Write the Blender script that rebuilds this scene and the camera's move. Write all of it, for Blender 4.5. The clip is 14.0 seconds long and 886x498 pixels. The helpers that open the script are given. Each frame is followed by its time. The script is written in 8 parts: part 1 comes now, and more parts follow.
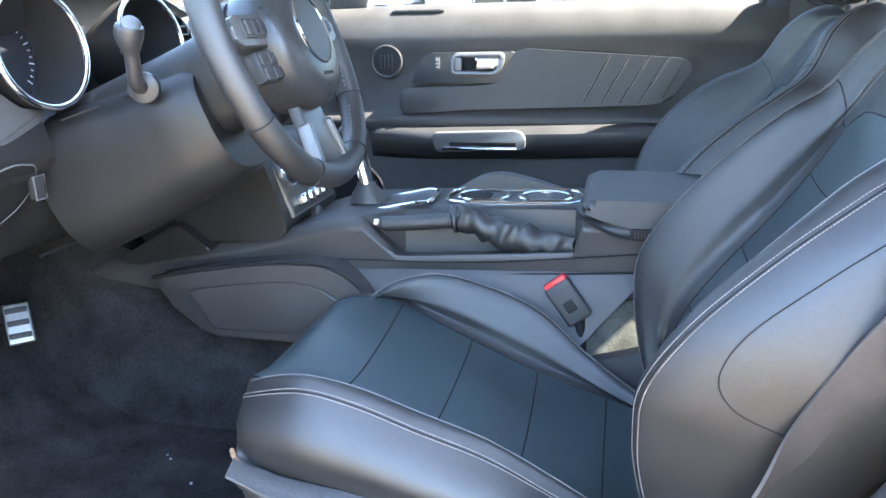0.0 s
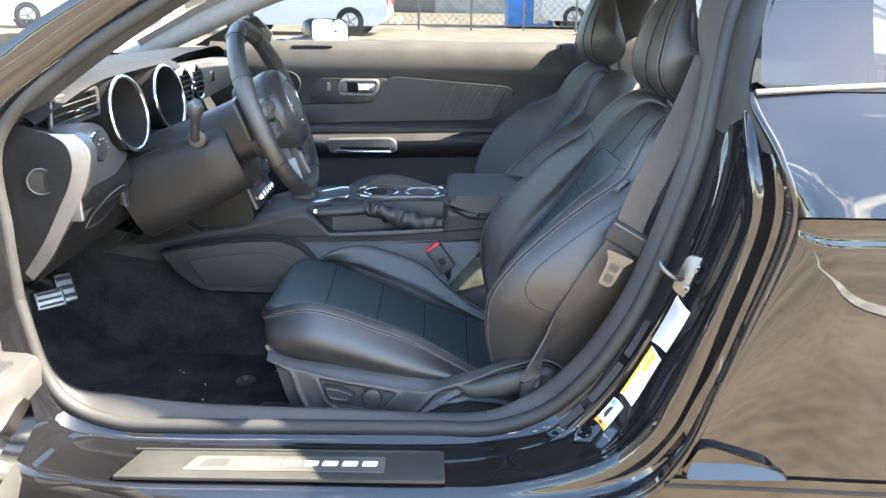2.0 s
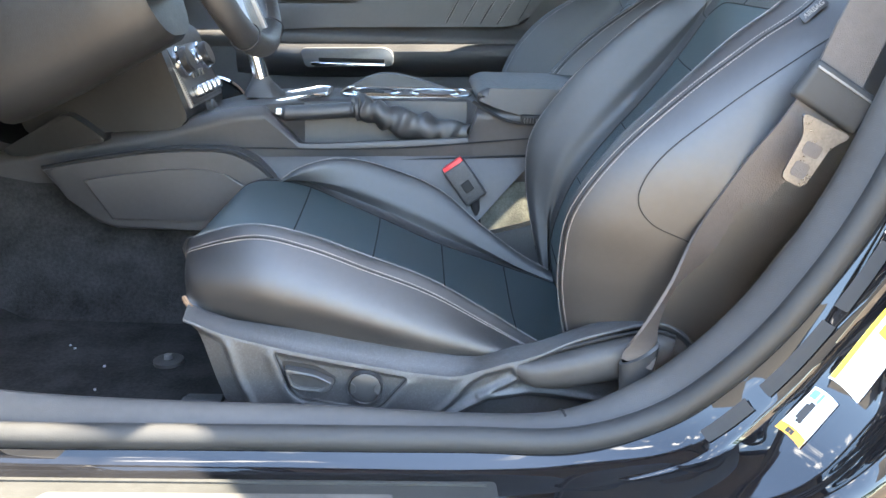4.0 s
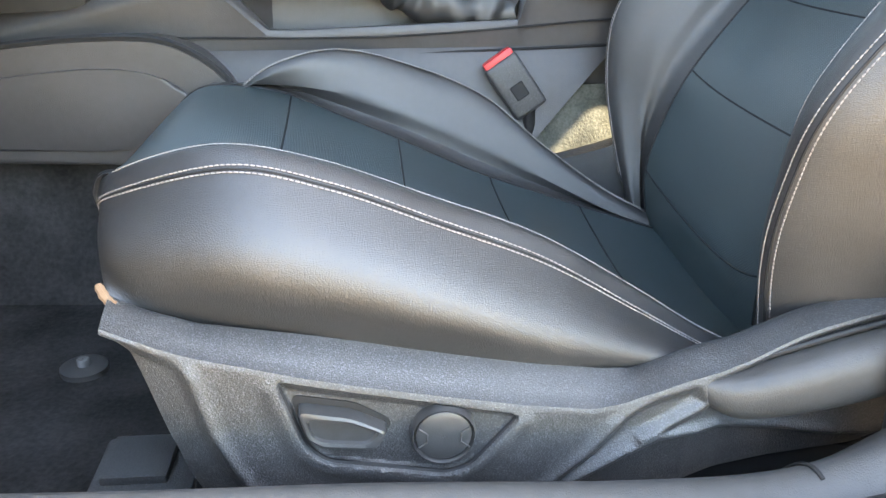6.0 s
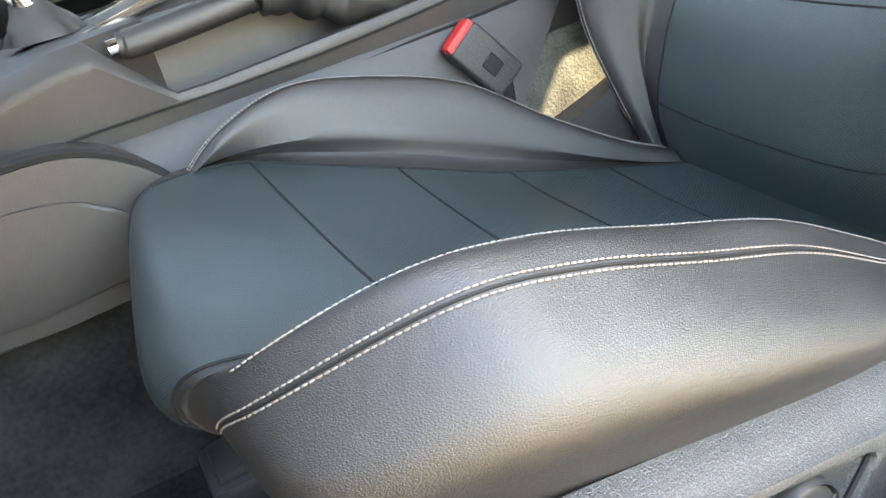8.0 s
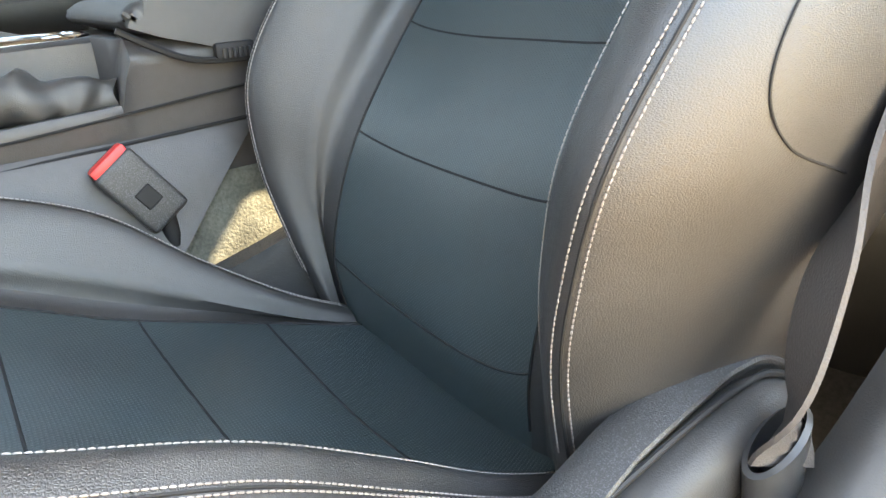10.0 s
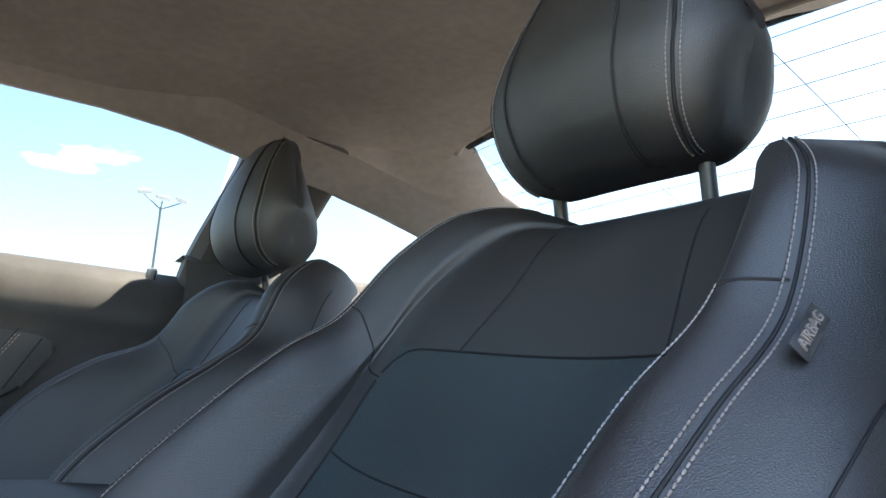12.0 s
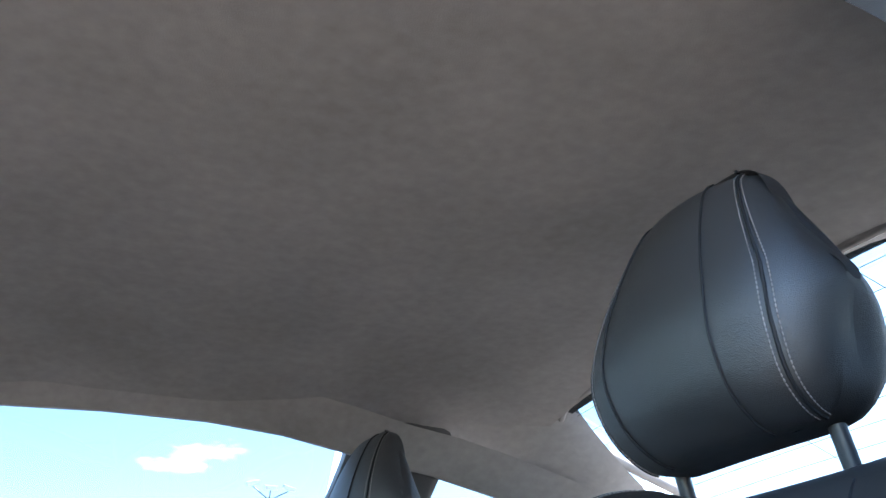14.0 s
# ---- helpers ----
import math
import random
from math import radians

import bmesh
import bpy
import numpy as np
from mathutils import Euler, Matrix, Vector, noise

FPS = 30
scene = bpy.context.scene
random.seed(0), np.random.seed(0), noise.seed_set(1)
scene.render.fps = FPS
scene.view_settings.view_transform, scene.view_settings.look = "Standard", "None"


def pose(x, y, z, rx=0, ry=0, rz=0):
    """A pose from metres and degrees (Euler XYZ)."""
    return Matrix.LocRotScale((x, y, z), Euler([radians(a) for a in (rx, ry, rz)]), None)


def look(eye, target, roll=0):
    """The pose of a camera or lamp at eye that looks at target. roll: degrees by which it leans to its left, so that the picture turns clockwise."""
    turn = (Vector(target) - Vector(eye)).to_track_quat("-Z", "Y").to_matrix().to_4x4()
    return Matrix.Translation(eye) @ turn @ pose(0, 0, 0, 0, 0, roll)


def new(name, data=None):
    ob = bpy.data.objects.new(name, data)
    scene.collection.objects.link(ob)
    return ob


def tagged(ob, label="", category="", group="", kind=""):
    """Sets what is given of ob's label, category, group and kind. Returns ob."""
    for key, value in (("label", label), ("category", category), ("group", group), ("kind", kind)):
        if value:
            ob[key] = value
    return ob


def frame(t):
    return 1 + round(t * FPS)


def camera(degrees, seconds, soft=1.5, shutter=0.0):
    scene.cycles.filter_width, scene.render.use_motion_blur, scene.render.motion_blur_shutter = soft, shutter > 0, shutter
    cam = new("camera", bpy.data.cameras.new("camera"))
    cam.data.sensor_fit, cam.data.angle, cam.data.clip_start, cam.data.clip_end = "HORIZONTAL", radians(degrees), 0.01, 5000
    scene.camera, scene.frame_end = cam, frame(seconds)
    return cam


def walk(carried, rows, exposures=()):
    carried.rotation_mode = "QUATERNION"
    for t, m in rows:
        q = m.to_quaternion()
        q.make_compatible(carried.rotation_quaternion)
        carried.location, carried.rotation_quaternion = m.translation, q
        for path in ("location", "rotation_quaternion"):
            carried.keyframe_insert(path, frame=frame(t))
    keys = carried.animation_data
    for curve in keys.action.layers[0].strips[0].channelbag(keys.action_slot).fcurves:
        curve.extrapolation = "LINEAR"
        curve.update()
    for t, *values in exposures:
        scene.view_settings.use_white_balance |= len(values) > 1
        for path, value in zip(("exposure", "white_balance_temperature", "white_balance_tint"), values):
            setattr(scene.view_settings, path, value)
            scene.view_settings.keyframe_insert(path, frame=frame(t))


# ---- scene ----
cam = camera(57.6, 14.0)
PATH = [
    (0, (0.478, -1.315, 0.925), (0.077, 0.569, 0.390), -1.2),
    (0.5, (0.475, -1.560, 1.013), (0.245, 0.346, 0.454), -0.1),
    (1, (0.459, -1.767, 1.079), (0.351, 0.138, 0.480), 0.7),
    (1.5, (0.429, -1.930, 1.121), (0.400, -0.028, 0.504), 0.9),
    (2, (0.419, -2.015, 1.141), (0.427, -0.110, 0.531), 0.7),
    (2.5, (0.419, -2.003, 1.133), (0.442, -0.099, 0.523), 0.5),
    (3, (0.424, -1.863, 1.064), (0.446, 0.038, 0.443), 0.3),
    (3.5, (0.410, -1.660, 0.949), (0.431, 0.242, 0.329), 0.5),
    (4, (0.354, -1.445, 0.829), (0.405, 0.454, 0.205), 1.5),
    (4.2, (0.335, -1.379, 0.794), (0.400, 0.515, 0.157), 1.8),
    (6.3, (0.222, -1.036, 0.698), (0.477, 0.784, -0.090), 0.8),
    (6.5, (0.203, -1.029, 0.699), (0.490, 0.782, -0.099), 0.0),
    (6.8, (0.142, -0.994, 0.700), (0.479, 0.801, -0.115), -2.6),
    (7, (0.099, -0.961, 0.712), (0.480, 0.814, -0.127), -4.6),
    (7.2, (0.066, -0.923, 0.727), (0.493, 0.833, -0.129), -7.5),
    (9.3, (0.187, -0.806, 0.670), (1.083, 0.754, -0.204), -13.3),
    (9.5, (0.222, -0.812, 0.690), (1.137, 0.722, -0.207), -10.6),
    (10, (0.281, -0.853, 0.686), (1.281, 0.743, 0.010), -4.4),
    (10.5, (0.322, -0.854, 0.688), (1.362, 0.798, 0.250), 0.2),
    (11, (0.369, -0.838, 0.706), (1.443, 0.840, 0.524), 3.4),
    (11.5, (0.410, -0.811, 0.755), (1.508, 0.858, 0.812), 3.5),
    (12, (0.452, -0.789, 0.778), (1.521, 0.861, 1.144), 4.0),
    (12.5, (0.459, -0.783, 0.789), (1.470, 0.817, 1.435), 2.7),
    (13, (0.454, -0.782, 0.792), (1.411, 0.767, 1.617), 0.6),
    (13.5, (0.450, -0.784, 0.797), (1.328, 0.768, 1.701), -0.9),
    (14, (0.449, -0.790, 0.808), (1.202, 0.798, 1.764), -1.3),
]
walk(cam, [(t, look(eye, target, roll)) for t, eye, target, roll in PATH],
     exposures=[(0, 4.15, 6300, 8), (1, 3.75, 6700, 8), (2, 3.45, 7000, 8), (3, 3.4, 7100, 8), (4, 4.2, 7200, 8), (6.5, 4.55, 8600, 8), (9.5, 4.6, 9600, 8), (10.5, 4.75, 9800, 8),
                (11, 4.65, 11000, 8), (11.5, 3.55, 9800, 8), (12, 3.0, 7000, 8), (12.5, 3.05, 6200, 8), (14, 3.2, 5600, 8)])

# ---- light ----
SUN_WAY = Vector((1.0, 0.03, 1.0)).normalized()
world = bpy.data.worlds.new("sky")
scene.world = world
world.use_nodes = True
wn = world.node_tree
wn.nodes.clear()


def wnode(kind, **kw):
    n = wn.nodes.new(kind)
    for k, v in kw.items():
        n.inputs[k].default_value = v
    return n


sky = wn.nodes.new("ShaderNodeTexSky")
sky.sky_type, sky.sun_disc = "NISHITA", False
sky.sun_elevation, sky.sun_rotation = math.asin(SUN_WAY.z), math.atan2(SUN_WAY.x, SUN_WAY.y)
sky.air_density, sky.dust_density = 1.0, 0.6
coord = wn.nodes.new("ShaderNodeTexCoord")
cloud = wnode("ShaderNodeTexNoise", Scale=5.5, Detail=7.0, Roughness=0.55)
wmap = wn.nodes.new("ShaderNodeMapping")
wmap.inputs["Scale"].default_value = (1, 1, 2.6)
wramp = wn.nodes.new("ShaderNodeValToRGB")
wramp.color_ramp.elements[0].position, wramp.color_ramp.elements[1].position = 0.60, 0.70
wmix = wn.nodes.new("ShaderNodeMixRGB")
wmix.inputs[2].default_value = (8.5, 8.5, 8.7, 1)
wbg = wnode("ShaderNodeBackground", Strength=0.15)
wout = wn.nodes.new("ShaderNodeOutputWorld")
for a, b in ((coord.outputs["Generated"], wmap.inputs[0]), (wmap.outputs[0], cloud.inputs["Vector"]), (cloud.outputs["Fac"], wramp.inputs[0]),
             (wramp.outputs[0], wmix.inputs[0]), (sky.outputs[0], wmix.inputs[1]), (wmix.outputs[0], wbg.inputs[0]), (wbg.outputs[0], wout.inputs[0])):
    wn.links.new(a, b)
sun = new("sun", bpy.data.lights.new("sun", "SUN"))
sun.data.energy, sun.data.angle, sun.data.color = 5.0, radians(0.55), (1.0, 0.93, 0.82)
sun.matrix_world = look(SUN_WAY * 30, (0, 0, 0))


# ---- materials ----
def material(name, colour, rough=0.5, metal=0.0, grain=0.0, grain_scale=800.0, blotch=0.15, blotch_scale=9.0, bump_kind="noise", coat=0.0,
             spec=0.5, colour2=None, rough_var=0.08, glint=0.0):
    m = bpy.data.materials.new(name)
    m.use_nodes = True
    nt = m.node_tree
    b = nt.nodes["Principled BSDF"]
    b.inputs["Metallic"].default_value = metal
    b.inputs["Specular IOR Level"].default_value = spec
    if coat:
        b.inputs["Coat Weight"].default_value, b.inputs["Coat Roughness"].default_value, b.inputs["Coat IOR"].default_value = coat, 0.02, 1.65
    tc = nt.nodes.new("ShaderNodeTexCoord")
    n1 = nt.nodes.new("ShaderNodeTexNoise")
    n1.inputs["Scale"].default_value, n1.inputs["Detail"].default_value = blotch_scale, 5
    nt.links.new(tc.outputs["Object"], n1.inputs["Vector"])
    n2 = nt.nodes.new("ShaderNodeTexNoise")
    n2.inputs["Scale"].default_value, n2.inputs["Detail"].default_value = blotch_scale * 14, 3
    nt.links.new(tc.outputs["Object"], n2.inputs["Vector"])
    mixn = nt.nodes.new("ShaderNodeMath")
    mixn.operation = "MULTIPLY_ADD"
    nt.links.new(n1.outputs["Fac"], mixn.inputs[0])
    mixn.inputs[1].default_value = 0.65
    half = nt.nodes.new("ShaderNodeMath")
    half.operation = "MULTIPLY"
    half.inputs[1].default_value = 0.35
    nt.links.new(n2.outputs["Fac"], half.inputs[0])
    nt.links.new(half.outputs[0], mixn.inputs[2])
    ramp = nt.nodes.new("ShaderNodeValToRGB")
    c2 = colour2 or tuple(min(1, c * (1 + 2.2 * blotch) + 0.002) for c in colour)
    ramp.color_ramp.elements[0].color = (*[c * (1 - blotch) for c in colour], 1)
    ramp.color_ramp.elements[1].color = (*c2, 1)
    ramp.color_ramp.elements[0].position, ramp.color_ramp.elements[1].position = 0.35, 0.68
    nt.links.new(mixn.outputs[0], ramp.inputs[0])
    tint = ramp.outputs[0]
    if glint:
        # glints of light on the moulded grain, painted into the base colour
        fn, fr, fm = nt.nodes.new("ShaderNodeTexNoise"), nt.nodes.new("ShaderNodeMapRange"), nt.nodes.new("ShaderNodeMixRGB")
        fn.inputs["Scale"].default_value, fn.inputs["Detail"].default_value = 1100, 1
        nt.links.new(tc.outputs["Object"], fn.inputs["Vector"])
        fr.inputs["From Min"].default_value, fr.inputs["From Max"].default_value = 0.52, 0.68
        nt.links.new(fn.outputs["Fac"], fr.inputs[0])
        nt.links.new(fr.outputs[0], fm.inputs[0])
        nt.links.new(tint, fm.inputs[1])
        fm.inputs[2].default_value = (glint, glint * 1.02, glint * 1.08, 1)
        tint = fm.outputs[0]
    nt.links.new(tint, b.inputs["Base Color"])
    rr = nt.nodes.new("ShaderNodeMapRange")
    rr.inputs["From Min"].default_value, rr.inputs["From Max"].default_value = 0.3, 0.7
    rr.inputs["To Min"].default_value, rr.inputs["To Max"].default_value = max(0.02, rough - rough_var), min(1, rough + rough_var)
    nt.links.new(mixn.outputs[0], rr.inputs[0])
    nt.links.new(rr.outputs[0], b.inputs["Roughness"])
    if grain:
        if bump_kind == "noise":
            g = nt.nodes.new("ShaderNodeTexNoise")
            g.inputs["Scale"].default_value, g.inputs["Detail"].default_value = grain_scale, 2
            out = g.outputs["Fac"]
        else:
            g = nt.nodes.new("ShaderNodeTexVoronoi")
            g.feature = {"dots": "F1", "pebble": "DISTANCE_TO_EDGE"}.get(bump_kind, "SMOOTH_F1")
            g.inputs["Scale"].default_value = grain_scale
            if bump_kind == "dots":
                g.inputs["Randomness"].default_value = 0.0
                g.voronoi_dimensions = "2D"
            out = g.outputs["Distance"]
        if bump_kind == "dots":
            # rows of holes set on the slant, laid along the seat
            sep, com = nt.nodes.new("ShaderNodeSeparateXYZ"), nt.nodes.new("ShaderNodeCombineXYZ")
            run, up, dn = (nt.nodes.new("ShaderNodeMath") for _ in range(3))
            dn.operation = "SUBTRACT"
            nt.links.new(tc.outputs["Object"], sep.inputs[0])
            nt.links.new(sep.outputs["X"], run.inputs[0])
            nt.links.new(sep.outputs["Z"], run.inputs[1])
            for nd, sock in ((up, 0), (dn, 1)):
                nt.links.new(run.outputs[0], nd.inputs[0])
                nt.links.new(sep.outputs["Y"], nd.inputs[1])
                nt.links.new(nd.outputs[0], com.inputs[sock])
            nt.links.new(com.outputs[0], g.inputs["Vector"])
        elif bump_kind == "pebble":
            # cells drawn out along the hide
            mp = nt.nodes.new("ShaderNodeMapping")
            mp.inputs["Scale"].default_value = (0.75, 1.0, 1.35)
            nt.links.new(tc.outputs["Object"], mp.inputs["Vector"])
            nt.links.new(mp.outputs[0], g.inputs["Vector"])
            st = nt.nodes.new("ShaderNodeMapRange")
            st.inputs["From Min"].default_value, st.inputs["From Max"].default_value = 0.0, 0.30
            nt.links.new(out, st.inputs[0])
            out = st.outputs[0]
        else:
            nt.links.new(tc.outputs["Object"], g.inputs["Vector"])
        if bump_kind == "dots":
            st = nt.nodes.new("ShaderNodeMapRange")
            st.inputs["From Min"].default_value, st.inputs["From Max"].default_value = 0.16, 0.30
            nt.links.new(out, st.inputs[0])
            out = st.outputs[0]
        bp = nt.nodes.new("ShaderNodeBump")
        bp.inputs["Strength"].default_value, bp.inputs["Distance"].default_value = grain, 0.0006
        nt.links.new(out, bp.inputs["Height"])
        nt.links.new(bp.outputs[0], b.inputs["Normal"])
    return m


def glass(name, tint=(0.9, 0.95, 0.93), rough=0.0, see=0.9):
    m = bpy.data.materials.new(name)
    m.use_nodes = True
    nt = m.node_tree
    nt.nodes.clear()
    tr = nt.nodes.new("ShaderNodeBsdfTransparent")
    tr.inputs[0].default_value = (*tint, 1)
    gl = nt.nodes.new("ShaderNodeBsdfGlossy")
    gl.inputs["Roughness"].default_value = 0.01
    lw = nt.nodes.new("ShaderNodeLayerWeight")
    lw.inputs["Blend"].default_value = 0.5
    pw = nt.nodes.new("ShaderNodeMath")
    pw.operation = "POWER"
    pw.inputs[1].default_value = 5.0
    nt.links.new(lw.outputs["Facing"], pw.inputs[0])
    fr = nt.nodes.new("ShaderNodeMath")
    fr.operation = "MULTIPLY_ADD"
    fr.inputs[1].default_value, fr.inputs[2].default_value = 0.88, 0.09
    nt.links.new(pw.outputs[0], fr.inputs[0])
    mx = nt.nodes.new("ShaderNodeMixShader")
    out = nt.nodes.new("ShaderNodeOutputMaterial")
    nt.links.new(fr.outputs[0], mx.inputs[0])
    nt.links.new(tr.outputs[0], mx.inputs[1])
    nt.links.new(gl.outputs[0], mx.inputs[2])
    nt.links.new(mx.outputs[0], out.inputs[0])
    return m


LEATHER = material("black_leather", (0.017, 0.0165, 0.017), 0.46, grain=0.30, grain_scale=750, bump_kind="pebble", blotch=0.2, spec=1.0, rough_var=0.05)
LEATHER_IN = material("perforated_black_leather", (0.021, 0.036, 0.040), 0.40, grain=0.7, grain_scale=310, bump_kind="dots", blotch=0.15, spec=1.0, rough_var=0.05)
# the sparkle of this plastic's grain is painted into its colour
PLASTIC = material("grained_black_plastic", (0.024, 0.024, 0.025), 0.44, grain=1.0, grain_scale=950, blotch=0.15, spec=0.7, glint=0.075)
PLASTIC_C = material("fine_grained_console_plastic", (0.040, 0.037, 0.037), 0.46, grain=0.5, grain_scale=900, blotch=0.12, spec=0.6)
PLASTIC_S = material("satin_black_plastic", (0.032, 0.032, 0.033), 0.33, grain=0.15, grain_scale=700, blotch=0.2)
TRIM = material("charcoal_trim_plastic", (0.042, 0.040, 0.039), 0.55, grain=0.45, grain_scale=900, blotch=0.14)
SEAM = material("dark_seam", (0.006, 0.006, 0.007), 0.7)
THREAD = material("pale_grey_thread", (0.22, 0.198, 0.188), 0.6, blotch=0.2, blotch_scale=90)
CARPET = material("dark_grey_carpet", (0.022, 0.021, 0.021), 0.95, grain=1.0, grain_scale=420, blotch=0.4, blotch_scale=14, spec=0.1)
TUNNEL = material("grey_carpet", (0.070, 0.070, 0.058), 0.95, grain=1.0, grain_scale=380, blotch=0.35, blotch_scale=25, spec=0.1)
CHROME = material("chrome", (0.80, 0.80, 0.82), 0.10, metal=1.0, blotch=0.05)
SATIN = material("satin_silver", (0.20, 0.20, 0.205), 0.42, metal=0.75, grain=0.08, grain_scale=500, blotch=0.08)
STEEL = material("zinc_steel", (0.24, 0.24, 0.235), 0.45, metal=1.0, grain=0.2, grain_scale=200)
PAINT = material("black_car_paint", (0.006, 0.006, 0.007), 0.30, coat=1.0, spec=0.0, blotch=0.1, rough_var=0.0)
RUBBER = material("black_rubber", (0.020, 0.020, 0.020), 0.62, grain=0.3, grain_scale=500)
WEB = material("charcoal_belt_webbing", (0.062, 0.054, 0.051), 0.55, grain=0.9, grain_scale=700, blotch=0.12)
HEADLINER = material("charcoal_headliner_cloth", (0.29, 0.272, 0.262), 0.95, grain=0.7, grain_scale=700, blotch=0.12, blotch_scale=4, spec=0.15)
RED = material("red_plastic", (0.62, 0.03, 0.03), 0.4)
WHITE = material("white_print", (0.75, 0.76, 0.76), 0.45, blotch=0.06)
YELLOW = material("yellow_print", (0.80, 0.66, 0.05), 0.45)
ORANGE = material("orange_print", (0.85, 0.33, 0.04), 0.45)
BLUEINK = material("blue_print", (0.12, 0.27, 0.62), 0.45)
INK = material("black_print", (0.03, 0.03, 0.03), 0.5)
GREYINK = material("grey_print", (0.35, 0.35, 0.36), 0.5)
DIAL = material("dark_gauge_face", (0.012, 0.013, 0.018), 0.2, coat=0.6)
GLASS = glass("clear_glass", (0.80, 0.84, 0.83))
GLASS_S = glass("tinted_side_glass", (0.28, 0.315, 0.33))
GLASS_T = glass("dark_tinted_glass", (0.28, 0.32, 0.34))
MIRROR = material("mirror", (0.9, 0.9, 0.9), 0.01, metal=1.0, blotch=0.0, rough_var=0.0)
ASPHALT = material("worn_asphalt", (0.20, 0.16, 0.12), 0.85, grain=1.0, grain_scale=60, blotch=0.35, blotch_scale=1.3, spec=0.25)
LINE = material("worn_white_line", (0.55, 0.52, 0.47), 0.7, blotch=0.4, blotch_scale=12)
CARWHITE = material("white_car_paint", (0.72, 0.72, 0.72), 0.25, coat=1.0, blotch=0.05)
CARRED = material("red_car_paint", (0.40, 0.02, 0.02), 0.25, coat=1.0)
BLUE = material("blue_painted_steel", (0.03, 0.22, 0.62), 0.4, blotch=0.25, blotch_scale=3)
CONCRETE = material("pale_concrete", (0.42, 0.40, 0.37), 0.85, grain=0.6, grain_scale=80, blotch=0.2, blotch_scale=2)
BARK = material("bark", (0.09, 0.07, 0.05), 0.9, grain=0.8, grain_scale=60)
LEAF = material("green_leaves", (0.045, 0.085, 0.025), 0.6, blotch=0.5, blotch_scale=3)
DASH = material("soft_black_dash_vinyl", (0.014, 0.015, 0.017), 0.66, grain=0.35, grain_scale=700, bump_kind="voronoi", blotch=0.15, spec=0.16)
DASHP = material("dark_dash_plastic", (0.015, 0.0145, 0.0145), 0.42, grain=0.3, grain_scale=700, blotch=0.15, spec=0.40)
GREYP = material("grey_plastic", (0.13, 0.13, 0.13), 0.5, grain=0.2, grain_scale=500)
LATCH = material("dull_steel", (0.13, 0.127, 0.127), 0.32, metal=0.9, blotch=0.2, blotch_scale=30)
PLATE = material("ribbed_scuff_plastic", (0.030, 0.030, 0.028), 0.65, grain=0.4, grain_scale=500, spec=0.25)
BRUSHED = material("brushed_dull_metal", (0.10, 0.095, 0.088), 0.55, metal=0.4, grain=0.2, grain_scale=300, spec=0.3)
FELT = material("brown_felt", (0.20, 0.12, 0.07), 0.9, grain=0.8, grain_scale=300)
# near-black that paints in the shade of holes, wells and undersides
SHADE = material("painted_shade", (0.004, 0.004, 0.004), 0.9)


# ---- builders ----
def mesh(bm, name, smooth=True, angle=38):
    me = bpy.data.meshes.new(name)
    bmesh.ops.recalc_face_normals(bm, faces=bm.faces)
    if smooth:
        for f in bm.faces:
            f.smooth = True
        lim = radians(angle)
        for e in bm.edges:
            if len(e.link_faces) == 2 and e.calc_face_angle(0) > lim:
                e.smooth = False
    bm.to_mesh(me)
    bm.free()
    return me


def part(name, bm, mat, parent=None, label="", smooth=True, angle=38):
    ob = new(name, mesh(bm, name, smooth, angle))
    ob.data.materials.append(mat)
    if parent is not None:
        ob.parent = parent
        ob.matrix_parent_inverse = parent.matrix_basis.inverted()
    if label:
        ob["label"] = label
    return ob


def thing(name, label, category, at=(0, 0, 0), group="", kind=""):
    ob = new(name)
    ob.location = at
    ob.empty_display_size = 0.05
    tagged(ob, label, category, group, kind)
    return ob


def cr(pts, n):
    """n points on a smooth curve through the given points."""
    p = np.array(pts, float)
    q = np.vstack([2 * p[0] - p[1], p, 2 * p[-1] - p[-2]])
    out = []
    for s in np.linspace(0, len(p) - 1, n):
        i = min(int(s), len(p) - 2)
        t = s - i
        a, b, c, d = q[i], q[i + 1], q[i + 2], q[i + 3]
        out.append(0.5 * (2 * b + (c - a) * t + (2 * a - 5 * b + 4 * c - d) * t * t + (3 * b - a - 3 * c + d) * t ** 3))
    return np.array(out)


